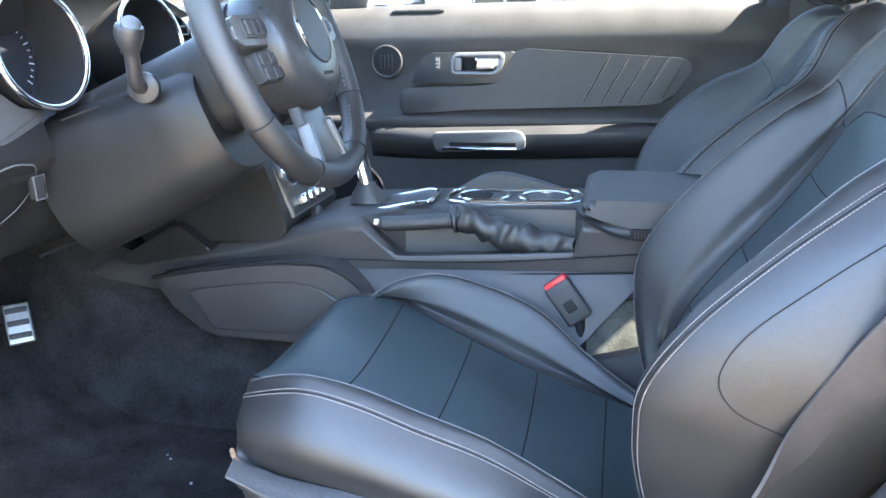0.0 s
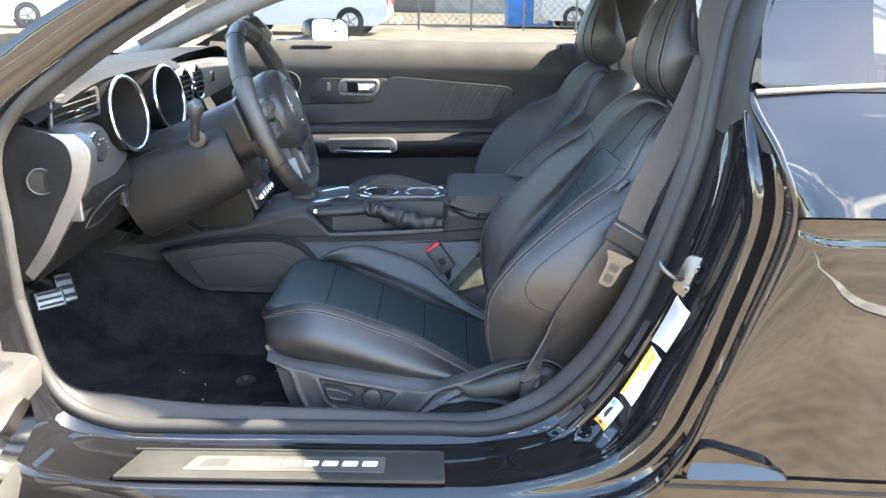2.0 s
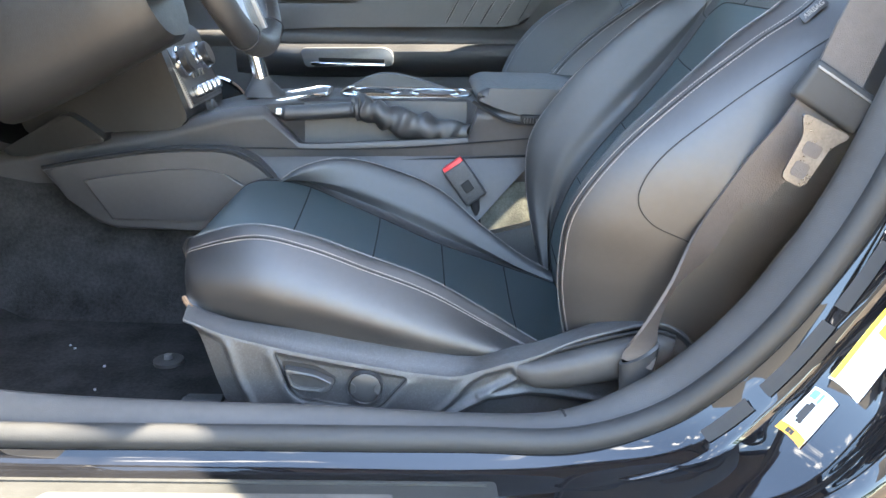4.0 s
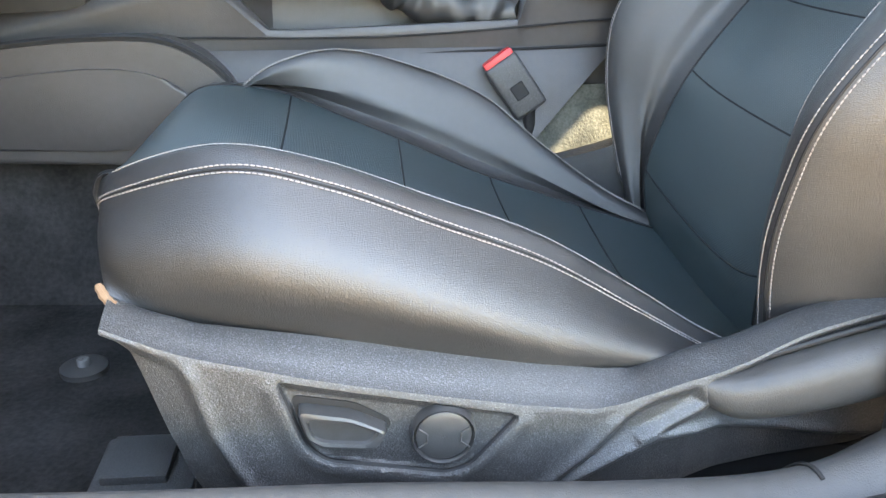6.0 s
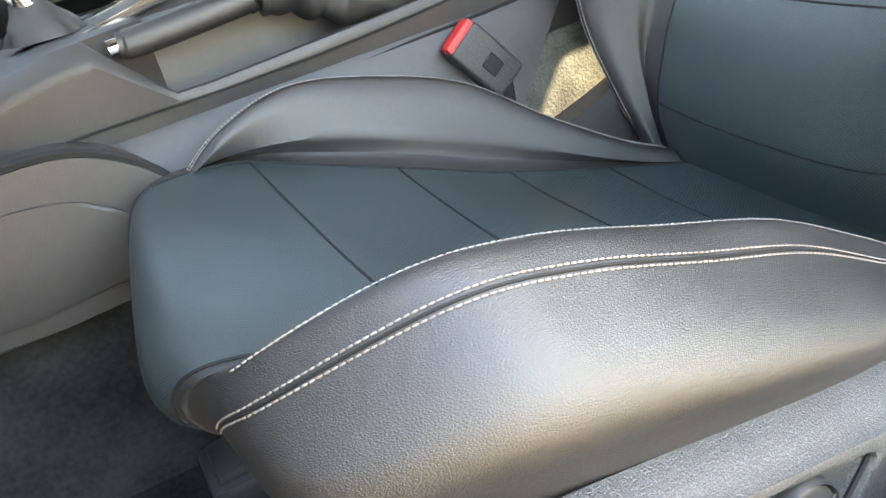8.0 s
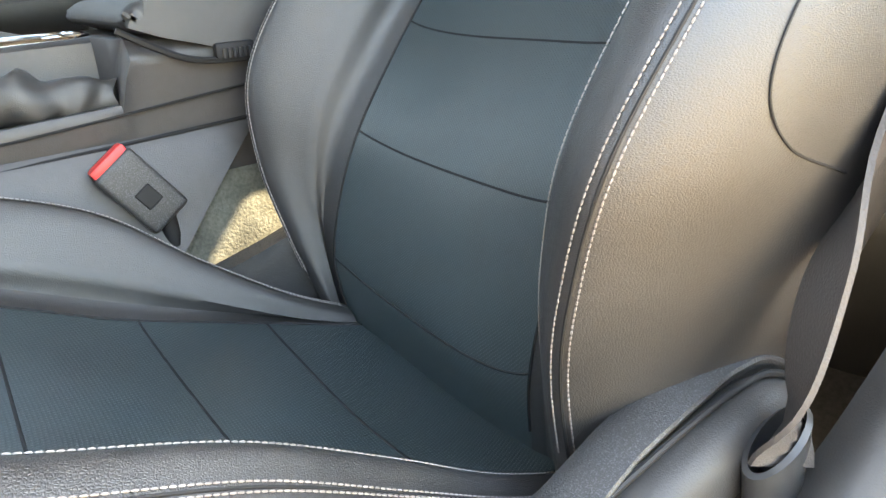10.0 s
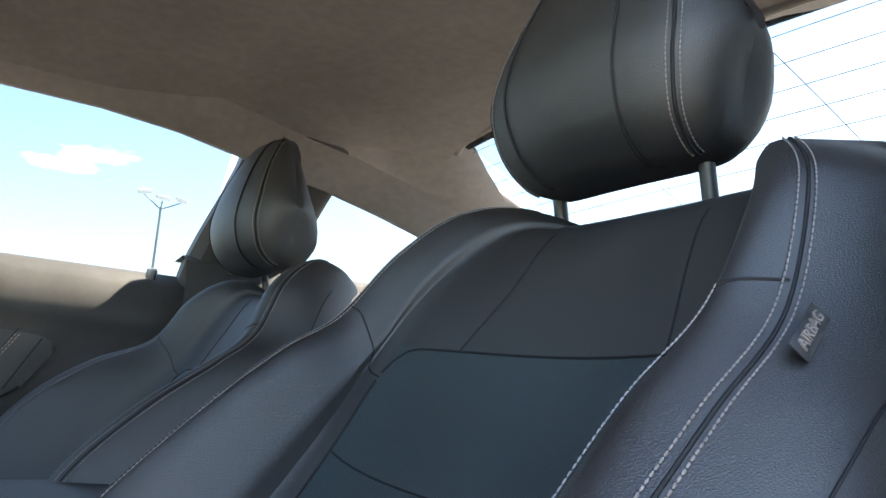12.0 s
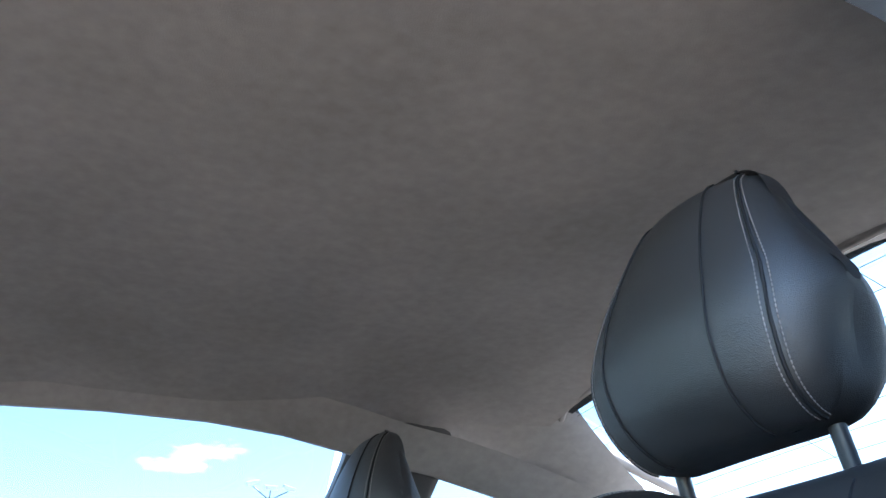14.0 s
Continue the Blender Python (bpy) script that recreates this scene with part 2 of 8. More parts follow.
class Sheet:
    """A smooth surface through a net of points: rows along u, columns along v."""

    def __init__(self, net):
        self.net = np.array(net, float)

    def __call__(self, u, v):
        rows = [self._one(row, v) for row in self.net]
        return self._one(np.array(rows), u)

    @staticmethod
    def _one(p, s):
        s = min(max(s, 0.0), len(p) - 1.0)
        i = min(int(s), len(p) - 2)
        t = s - i
        a = p[i - 1] if i > 0 else 2 * p[0] - p[1]
        d = p[i + 2] if i + 2 < len(p) else 2 * p[-1] - p[-2]
        b, c = p[i], p[i + 1]
        return 0.5 * (2 * b + (c - a) * t + (2 * a - 5 * b + 4 * c - d) * t * t + (3 * b - a - 3 * c + d) * t ** 3)

    def normal(self, u, v, e=0.02):
        du = self(u + e, v) - self(u - e, v)
        dv = self(u, v + e) - self(u, v - e)
        n = np.cross(du, dv)
        return n / (np.linalg.norm(n) + 1e-12)

    def patch(self, u0, u1, v0, v1, nu, nv, puff=0.0):
        bm = bmesh.new()
        grid = []
        for i in range(nu + 1):
            row = []
            for j in range(nv + 1):
                u, v = u0 + (u1 - u0) * i / nu, v0 + (v1 - v0) * j / nv
                p = self(u, v)
                if puff:
                    p = p + self.normal(u, v) * puff * min(1, 6 * min(j, nv - j) / nv) * min(1, 6 * min(i, nu - i) / nu)
                row.append(bm.verts.new(p))
            grid.append(row)
        for i in range(nu):
            for j in range(nv):
                bm.faces.new((grid[i][j], grid[i + 1][j], grid[i + 1][j + 1], grid[i][j + 1]))
        return bm

    def line(self, uv, n=60, lift=0.0):
        return [self(u, v) + self.normal(u, v) * lift for u, v in cr(uv, n)]


def grid_faces(bm, rows, close_v=False, close_u=False, cap=False):
    vs = [[bm.verts.new(p) for p in row] for row in rows]
    nu, nv = len(vs), len(vs[0])
    for i in range(nu if close_u else nu - 1):
        for j in range(nv if close_v else nv - 1):
            a, b = vs[i], vs[(i + 1) % nu]
            bm.faces.new((a[j], b[j], b[(j + 1) % nv], a[(j + 1) % nv]))
    if cap:
        bm.faces.new(vs[0][::-1])
        bm.faces.new(vs[-1])
    return bm


def tube(bm, path, r, n=8, squash=1.0, cap=True):
    path = [Vector(p) for p in path]
    rows, up = [], Vector((0.13, 0.31, 0.94)).normalized()
    for i, p in enumerate(path):
        d = (path[min(i + 1, len(path) - 1)] - path[max(i - 1, 0)]).normalized()
        s = d.cross(up)
        s = s.normalized() if s.length > 1e-3 else Vector((1, 0, 0))
        w = s.cross(d)
        rr = r[i] if isinstance(r, (list, tuple)) else r
        rows.append([p + s * math.cos(2 * math.pi * k / n) * rr + w * math.sin(2 * math.pi * k / n) * rr * squash for k in range(n)])
    return grid_faces(bm, rows, close_v=True, cap=cap)


def box(bm, c, size, bevel=0.0, rot=None, seg=2):
    r = bmesh.ops.create_cube(bm, size=1.0)
    bmesh.ops.scale(bm, vec=size, verts=r["verts"])
    if bevel:
        es = list({e for v in r["verts"] for e in v.link_edges})
        bv = bmesh.ops.bevel(bm, geom=es, offset=bevel, segments=seg, affect="EDGES", profile=0.6)
        vs = list({v for f in bv["faces"] for v in f.verts})
        vs = list({v for v in vs} | {v for v in r["verts"] if v.is_valid})
    else:
        vs = r["verts"]
    m = Matrix.Translation(c)
    if rot is not None:
        m = m @ rot.to_4x4()
    bmesh.ops.transform(bm, matrix=m, verts=vs)
    return bm


def prism(pts, axis, a, b, bevel=0.0, seg=2, bm=None):
    """A flat outline drawn in the plane across axis, given thickness from a to b."""
    bm = bm or bmesh.new()

    def at(p, d):
        return (d, p[0], p[1]) if axis == "x" else (p[0], d, p[1]) if axis == "y" else (p[0], p[1], d)

    lo, hi = [bm.verts.new(at(p, a)) for p in pts], [bm.verts.new(at(p, b)) for p in pts]
    faces = [bm.faces.new(lo), bm.faces.new(hi[::-1])]
    n = len(pts)
    for i in range(n):
        faces.append(bm.faces.new((lo[i], hi[i], hi[(i + 1) % n], lo[(i + 1) % n])))
    if bevel:
        es = list({e for f in faces[:2] for e in f.edges})
        bmesh.ops.bevel(bm, geom=es, offset=bevel, segments=seg, affect="EDGES", profile=0.6)
    return bm


def rounded(pts, r, n=4):
    """The outline with its corners rounded."""
    out = []
    k = len(pts)
    for i in range(k):
        p, a, b = Vector(pts[i]), Vector(pts[i - 1]), Vector(pts[(i + 1) % k])
        da, db = (a - p), (b - p)
        q = min(r, da.length * 0.45, db.length * 0.45)
        s, e = p + da.normalized() * q, p + db.normalized() * q
        for j in range(n + 1):
            t = j / n
            out.append(tuple(s * (1 - t) ** 2 + p * 2 * t * (1 - t) + e * t * t))
    return out


def ring(bm, c, r0, r1, depth, rot, n=40, bulge=0.0):
    """A flat ring with an outer radius r0, an inner radius r1 and a depth, facing its own +z."""
    rows = []
    for k in range(n):
        a = 2 * math.pi * k / n
        cs, sn = math.cos(a), math.sin(a)
        rows.append([Vector((r * cs, r * sn, z)) for r, z in ((r0, 0), (r0, depth * 0.7), ((r0 + r1) / 2, depth + bulge), (r1, depth * 0.8), (r1, 0))])
    m = Matrix.Translation(c) @ rot.to_4x4()
    return grid_faces(bm, [[m @ p for p in row] for row in rows], close_u=True, close_v=True)


def disc(bm, c, r, depth, rot, n=32, edge=0.15):
    rows = []
    for k in range(n):
        a = 2 * math.pi * k / n
        rows.append([Vector((q * math.cos(a), q * math.sin(a), z)) for q, z in ((r, 0), (r, depth * (1 - edge)), (r * (1 - edge), depth), (0.001, depth))])
    m = Matrix.Translation(c) @ rot.to_4x4()
    return grid_faces(bm, [[m @ p for p in row] for row in rows], close_u=True)


def stitch(bm, path, normals, length=0.0031, gap=0.0005, r=0.00052):
    """Single stitches lying along a path."""
    pts = [Vector(p) for p in path]
    cum = [0.0]
    for a, b in zip(pts, pts[1:]):
        cum.append(cum[-1] + (b - a).length)

    def at(s):
        i = max(0, min(len(pts) - 2, int(np.searchsorted(cum, s)) - 1))
        t = (s - cum[i]) / max(1e-9, cum[i + 1] - cum[i])
        return pts[i].lerp(pts[i + 1], min(1, max(0, t))), Vector(normals[i])

    s = 0.001
    while s + length < cum[-1]:
        (a, na), (b, nb) = at(s), at(s + length)
        d = (b - a).normalized()
        side = d.cross(na).normalized() * r
        top = na.normalized() * r
        mid = (a + b) / 2
        rows = []
        for q, k in ((a, 0.35), (a.lerp(mid, 0.5), 1.0), (mid.lerp(b, 0.5), 1.0), (b, 0.35)):
            rows.append([q - side * k - top * 0.3, q - side * 0.6 * k + top * k, q + side * 0.6 * k + top * k, q + side * k - top * 0.3])
        grid_faces(bm, rows)
        s += length + gap
    return bm


def yturn(a):
    return Matrix.Rotation(radians(a), 3, "Y")


def face_rot(normal, up=(0, 0, 1)):
    n = Vector(normal).normalized()
    x = Vector(up).cross(n).normalized()
    y = n.cross(x)
    return Matrix((x, y, n)).transposed()


def text_mesh(words, size, depth=0.0006):
    c = bpy.data.curves.new("letters", "FONT")
    c.body, c.size, c.extrude, c.align_x, c.align_y = words, size, depth, "CENTER", "CENTER"
    ob = bpy.data.objects.new("letters", c)
    scene.collection.objects.link(ob)
    me = bpy.data.meshes.new_from_object(ob.evaluated_get(bpy.context.evaluated_depsgraph_get()))
    bpy.data.objects.remove(ob)
    return me

# ---- seats ----
BACK_DY, HEAD_DY = -0.010, 0.036


def mirror_net(rows):
    """Rows of half sections from the middle outwards become whole sections."""
    out = []
    for row in rows:
        left = [(x, -y, z) for x, y, z in row]
        out.append(left[:0:-1] + [(x, y, z) for x, y, z in row])
    return out


CUSHION = [
    # middle, insert edge, slope, inner stitch, outer stitch, side, foot
    [(0.080, 0, 0.440), (0.088, 0.160, 0.455), (0.099, 0.180, 0.473), (0.100, 0.195, 0.474), (0.103, 0.205, 0.475), (0.106, 0.210, 0.476), (0.110, 0.206, 0.477)],
    [(0.050, 0, 0.462), (0.064, 0.170, 0.478), (0.073, 0.186, 0.491), (0.075, 0.198, 0.494), (0.080, 0.208, 0.496), (0.090, 0.218, 0.494), (0.104, 0.208, 0.482)],
    [(0.048, 0, 0.496), (0.062, 0.174, 0.508), (0.071, 0.194, 0.515), (0.074, 0.205, 0.519), (0.082, 0.216, 0.517), (0.098, 0.230, 0.500), (0.110, 0.208, 0.480)],
    [(0.084, 0, 0.517), (0.092, 0.190, 0.526), (0.100, 0.198, 0.530), (0.101, 0.206, 0.538), (0.103, 0.224, 0.534), (0.112, 0.247, 0.498), (0.116, 0.238, 0.460)],
    [(0.160, 0, 0.508), (0.160, 0.192, 0.520), (0.160, 0.196, 0.540), (0.160, 0.203, 0.562), (0.160, 0.227, 0.560), (0.162, 0.251, 0.512), (0.164, 0.243, 0.466)],
    [(0.230, 0, 0.484), (0.230, 0.172, 0.496), (0.230, 0.185, 0.530), (0.230, 0.203, 0.565), (0.230, 0.229, 0.558), (0.230, 0.254, 0.510), (0.230, 0.246, 0.460)],
    [(0.300, 0, 0.459), (0.300, 0.156, 0.472), (0.300, 0.176, 0.506), (0.300, 0.202, 0.539), (0.300, 0.228, 0.533), (0.300, 0.254, 0.496), (0.300, 0.246, 0.452)],
    [(0.370, 0, 0.433), (0.370, 0.144, 0.446), (0.370, 0.170, 0.476), (0.370, 0.200, 0.503), (0.370, 0.224, 0.493), (0.370, 0.250, 0.470), (0.370, 0.243, 0.442)],
    [(0.440, 0, 0.408), (0.440, 0.137, 0.420), (0.440, 0.164, 0.442), (0.440, 0.193, 0.460), (0.440, 0.214, 0.448), (0.440, 0.240, 0.440), (0.440, 0.236, 0.430)],
    [(0.505, 0, 0.386), (0.505, 0.133, 0.394), (0.505, 0.158, 0.403), (0.505, 0.184, 0.410), (0.505, 0.202, 0.403), (0.505, 0.222, 0.404), (0.505, 0.220, 0.402)],
    [(0.570, 0, 0.372), (0.570, 0.130, 0.376), (0.570, 0.152, 0.380), (0.570, 0.174, 0.384), (0.570, 0.190, 0.380), (0.570, 0.206, 0.384), (0.570, 0.204, 0.382)],
]
BACK = [
    # middle, insert edge, slope, inner stitch, outer stitch, side, side rear, back edge, back middle
    [(0.566, 0, 0.372), (0.560, 0.124, 0.374), (0.552, 0.143, 0.382), (0.540, 0.160, 0.398), (0.535, 0.176, 0.408), (0.585, 0.212, 0.412), (0.655, 0.206, 0.405), (0.690, 0.150, 0.400), (0.700, 0, 0.400)],
    [(0.556, 0, 0.428), (0.552, 0.130, 0.431), (0.540, 0.150, 0.446), (0.521, 0.170, 0.464), (0.519, 0.188, 0.472), (0.585, 0.232, 0.480), (0.668, 0.226, 0.455), (0.708, 0.160, 0.445), (0.722, 0, 0.445)],
    [(0.572, 0, 0.486), (0.567, 0.132, 0.490), (0.544, 0.157, 0.514), (0.508, 0.184, 0.536), (0.509, 0.206, 0.543), (0.590, 0.246, 0.548), (0.685, 0.238, 0.515), (0.730, 0.170, 0.500), (0.745, 0, 0.500)],
    [(0.598, 0, 0.542), (0.592, 0.134, 0.546), (0.560, 0.166, 0.574), (0.508, 0.200, 0.600), (0.511, 0.223, 0.606), (0.605, 0.256, 0.608), (0.708, 0.246, 0.575), (0.755, 0.175, 0.555), (0.772, 0, 0.555)],
    [(0.640, 0, 0.608), (0.634, 0.133, 0.613), (0.598, 0.168, 0.648), (0.541, 0.206, 0.678), (0.546, 0.230, 0.684), (0.640, 0.260, 0.668), (0.742, 0.248, 0.632), (0.790, 0.176, 0.610), (0.808, 0, 0.610)],
    [(0.686, 0, 0.668), (0.680, 0.130, 0.674), (0.648, 0.165, 0.712), (0.596, 0.202, 0.746), (0.601, 0.226, 0.750), (0.690, 0.256, 0.724), (0.782, 0.244, 0.688), (0.824, 0.174, 0.666), (0.842, 0, 0.666)],
    [(0.732, 0, 0.722), (0.727, 0.127, 0.728), (0.704, 0.162, 0.766), (0.666, 0.197, 0.796), (0.673, 0.222, 0.801), (0.745, 0.248, 0.778), (0.824, 0.236, 0.742), (0.862, 0.168, 0.720), (0.880, 0, 0.720)],
    [(0.778, 0, 0.784), (0.774, 0.130, 0.790), (0.762, 0.158, 0.818), (0.741, 0.184, 0.834), (0.751, 0.206, 0.839), (0.808, 0.236, 0.826), (0.866, 0.222, 0.798), (0.896, 0.155, 0.780), (0.912, 0, 0.780)],
    [(0.814, 0, 0.848), (0.812, 0.128, 0.853), (0.803, 0.150, 0.876), (0.784, 0.170, 0.898), (0.796, 0.194, 0.904), (0.846, 0.212, 0.888), (0.896, 0.198, 0.862), (0.918, 0.138, 0.845), (0.930, 0, 0.842)],
    [(0.842, 0, 0.896), (0.842, 0.116, 0.899), (0.836, 0.136, 0.917), (0.826, 0.154, 0.934), (0.838, 0.174, 0.940), (0.878, 0.186, 0.926), (0.914, 0.172, 0.902), (0.930, 0.118, 0.888), (0.938, 0, 0.884)],
    [(0.868, 0, 0.916), (0.868, 0.104, 0.918), (0.868, 0.122, 0.930), (0.868, 0.136, 0.942), (0.876, 0.146, 0.944), (0.896, 0.150, 0.934), (0.916, 0.138, 0.914), (0.926, 0.096, 0.904), (0.930, 0, 0.900)],
    [(0.900, 0, 0.908), (0.900, 0.060, 0.908), (0.900, 0.070, 0.910), (0.900, 0.078, 0.914), (0.902, 0.082, 0.914), (0.905, 0.082, 0.912), (0.908, 0.074, 0.908), (0.910, 0.040, 0.906), (0.910, 0, 0.905)],
]
# how far the inboard bolster stands back
SET_BACK = [0, 0.008, 0.018, 0.026, 0.032, 0.045, 0.042, 0.012, 0, 0, 0, 0]


# the driver's seat, moulded by use: seam by seam from the front (or foot) up, as x, distance from the seat's middle, z
def seat_lines(name):
    if name == "cushion_outer_stitch":
        return [(0.100, 0.118, 0.470), (0.080, 0.120, 0.490), (0.072, 0.124, 0.510), (0.090, 0.152, 0.530), (0.165, 0.185, 0.556), (0.224, 0.186, 0.545), (0.290, 0.184, 0.520),
                (0.362, 0.175, 0.489), (0.434, 0.167, 0.446), (0.500, 0.158, 0.406), (0.566, 0.147, 0.374)]
    if name == "cushion_inner_stitch":
        return [(0.096, 0.106, 0.470), (0.074, 0.106, 0.493), (0.069, 0.110, 0.514), (0.088, 0.134, 0.539), (0.156, 0.164, 0.565), (0.218, 0.163, 0.555), (0.287, 0.161, 0.530),
                (0.362, 0.156, 0.500), (0.432, 0.150, 0.458), (0.497, 0.144, 0.416), (0.565, 0.136, 0.382)]
    if name == "cushion_outer_edge":
        return [(0.090, 0.085, 0.466), (0.062, 0.085, 0.492), (0.059, 0.090, 0.515), (0.084, 0.112, 0.533), (0.158, 0.138, 0.522), (0.230, 0.138, 0.498), (0.300, 0.134, 0.472),
                (0.370, 0.132, 0.446), (0.440, 0.130, 0.420), (0.505, 0.126, 0.394), (0.570, 0.122, 0.376)]
    if name == "cushion_side":
        return [(0.103, 0.150, 0.467), (0.086, 0.158, 0.482), (0.079, 0.163, 0.497), (0.098, 0.192, 0.506), (0.166, 0.222, 0.512), (0.230, 0.226, 0.498), (0.297, 0.224, 0.477),
                (0.368, 0.215, 0.453), (0.438, 0.200, 0.431), (0.503, 0.184, 0.404), (0.568, 0.165, 0.378)]
    if name == "cushion_inboard_edge":
        return [(0.088, 0.120, 0.455), (0.068, 0.136, 0.482), (0.067, 0.156, 0.510), (0.092, 0.190, 0.529), (0.160, 0.211, 0.520), (0.235, 0.192, 0.495), (0.303, 0.177, 0.470),
                (0.370, 0.170, 0.442), (0.442, 0.163, 0.419), (0.508, 0.156, 0.399), (0.563, 0.143, 0.385)]
    if name == "cushion_inboard_stitch":
        return [(0.108, 0.198, 0.468), (0.100, 0.206, 0.484), (0.103, 0.213, 0.502), (0.121, 0.216, 0.522), (0.164, 0.220, 0.548), (0.227, 0.230, 0.558), (0.301, 0.231, 0.542),
                (0.379, 0.221, 0.512), (0.446, 0.201, 0.463), (0.510, 0.182, 0.421), (0.562, 0.172, 0.396)]
    if name == "back_outer_stitch":
        return [(0.535, 0.148, 0.405), (0.517, 0.168, 0.478), (0.510, 0.187, 0.545), (0.516, 0.205, 0.603), (0.556, 0.216, 0.668), (0.622, 0.206, 0.729), (0.688, 0.193, 0.779),
                (0.752, 0.180, 0.825), (0.788, 0.168, 0.893), (0.828, 0.132, 0.928), (0.868, 0.110, 0.930), (0.902, 0.082, 0.914)]
    if name == "back_inner_stitch":
        return [(0.556, 0.106, 0.402), (0.543, 0.122, 0.478), (0.529, 0.144, 0.546), (0.526, 0.166, 0.604), (0.560, 0.180, 0.672), (0.614, 0.176, 0.727), (0.674, 0.165, 0.782),
                (0.730, 0.157, 0.825), (0.776, 0.146, 0.884), (0.822, 0.118, 0.920), (0.866, 0.098, 0.926), (0.900, 0.078, 0.914)]
    if name == "back_outer_edge":
        return [(0.566, 0.080, 0.374), (0.560, 0.088, 0.432), (0.563, 0.102, 0.490), (0.582, 0.113, 0.548), (0.622, 0.124, 0.612), (0.672, 0.127, 0.672), (0.722, 0.127, 0.728),
                (0.772, 0.128, 0.790), (0.812, 0.126, 0.853), (0.842, 0.104, 0.899), (0.868, 0.090, 0.918), (0.900, 0.060, 0.908)]
    if name == "back_inboard_edge":
        return [(0.566, 0.176, 0.376), (0.557, 0.179, 0.438), (0.565, 0.173, 0.494), (0.586, 0.166, 0.552), (0.627, 0.166, 0.612), (0.677, 0.172, 0.671), (0.724, 0.178, 0.732),
                (0.764, 0.178, 0.795), (0.803, 0.160, 0.858), (0.840, 0.136, 0.903), (0.868, 0.110, 0.918), (0.900, 0.060, 0.908)]
    # back_inboard_stitch
    return [(0.546, 0.198, 0.405), (0.533, 0.215, 0.464), (0.523, 0.233, 0.537), (0.529, 0.237, 0.609), (0.576, 0.230, 0.686), (0.641, 0.226, 0.755), (0.700, 0.226, 0.806),
            (0.750, 0.230, 0.839), (0.790, 0.212, 0.895), (0.832, 0.186, 0.934), (0.874, 0.152, 0.942), (0.902, 0.082, 0.914)]


def lay(net, mid, side, col, name, shift=(0.0, 0.0, 0.0)):
    """Lays one column of the net along a seam; side is -1 or 1."""
    for row, (x, y, z) in zip(net, seat_lines(name)):
        row[mid + col * side] = (x + shift[0], (y + shift[1]) * side, z + shift[2])


def worn_cushion(net, out):
    lay(net, 6, out, 1, "cushion_outer_edge")
    lay(net, 6, out, 3, "cushion_inner_stitch")
    lay(net, 6, out, 4, "cushion_outer_stitch")
    lay(net, 6, out, 5, "cushion_side")
    lay(net, 6, -out, 1, "cushion_inboard_edge")
    lay(net, 6, -out, 3, "cushion_inboard_stitch", (0.0, -0.016, -0.004))
    lay(net, 6, -out, 4, "cushion_inboard_stitch")
    for k, row in enumerate(net):
        for side in (-1, 1):
            row[6 + 2 * side] = 0.5 * (row[6 + side] + row[6 + 3 * side]) - np.array((0, 0, 0.004 if k > 3 else 0))
        row[6 - 5 * out][1] -= 0.010 * out
        foot = row[6 + 6 * out]
        if k < 3:
            foot[:] = ((0.106, 0.182 * out, 0.464), (0.096, 0.190 * out, 0.473), (0.091, 0.196 * out, 0.480))[k]
        else:
            foot[1] = out * 0.198
            foot[2] = np.interp(foot[0], (0.09, 0.14, 0.24, 0.34, 0.415, 0.45, 0.50, 0.56, 0.60), (0.475, 0.460, 0.436, 0.418, 0.408, 0.412, 0.410, 0.40, 0.39))


def worn_back(net, out):
    lay(net, 8, out, 1, "back_outer_edge")
    lay(net, 8, out, 3, "back_inner_stitch")
    lay(net, 8, out, 4, "back_outer_stitch")
    lay(net, 8, -out, 1, "back_inboard_edge")
    lay(net, 8, -out, 3, "back_inboard_stitch", (0.002, -0.018, -0.004))
    lay(net, 8, -out, 4, "back_inboard_stitch")
    for k, row in enumerate(net):
        for side in (-1, 1):
            row[8 + 2 * side] = 0.5 * (row[8 + side] + row[8 + 3 * side]) + np.array((0.006 if 0 < k < 8 else 0, 0, 0))
        if k == 0:
            for col in (2, 3, 4, 5):
                row[8 + col * out] += np.array((0.010, 0, -0.034))
        edge = row[8 + 4 * out]
        if k < 10:
            row[8 + 5 * out] = edge + np.array((0.086 - 0.004 * k, 0.032 * out, -0.004))
            row[8 + 6 * out][1] = out * min(edge[1] * out + 0.029, row[8 + 6 * out][1] * out)


def seamed(bm, sheet, uv, n, r=0.0016, lift=0.0002):
    return tube(bm, sheet.line(uv, n, lift), r, 6, cap=True)


def sewn(sheet, uv, n, lift=0.0008, **kw):
    path, nrm = [], []
    for u, v in cr(uv, n):
        nn = sheet.normal(u, v)
        path.append(sheet(u, v) + nn * lift)
        nrm.append(nn)
    return stitch(bmesh.new(), path, nrm, **kw)


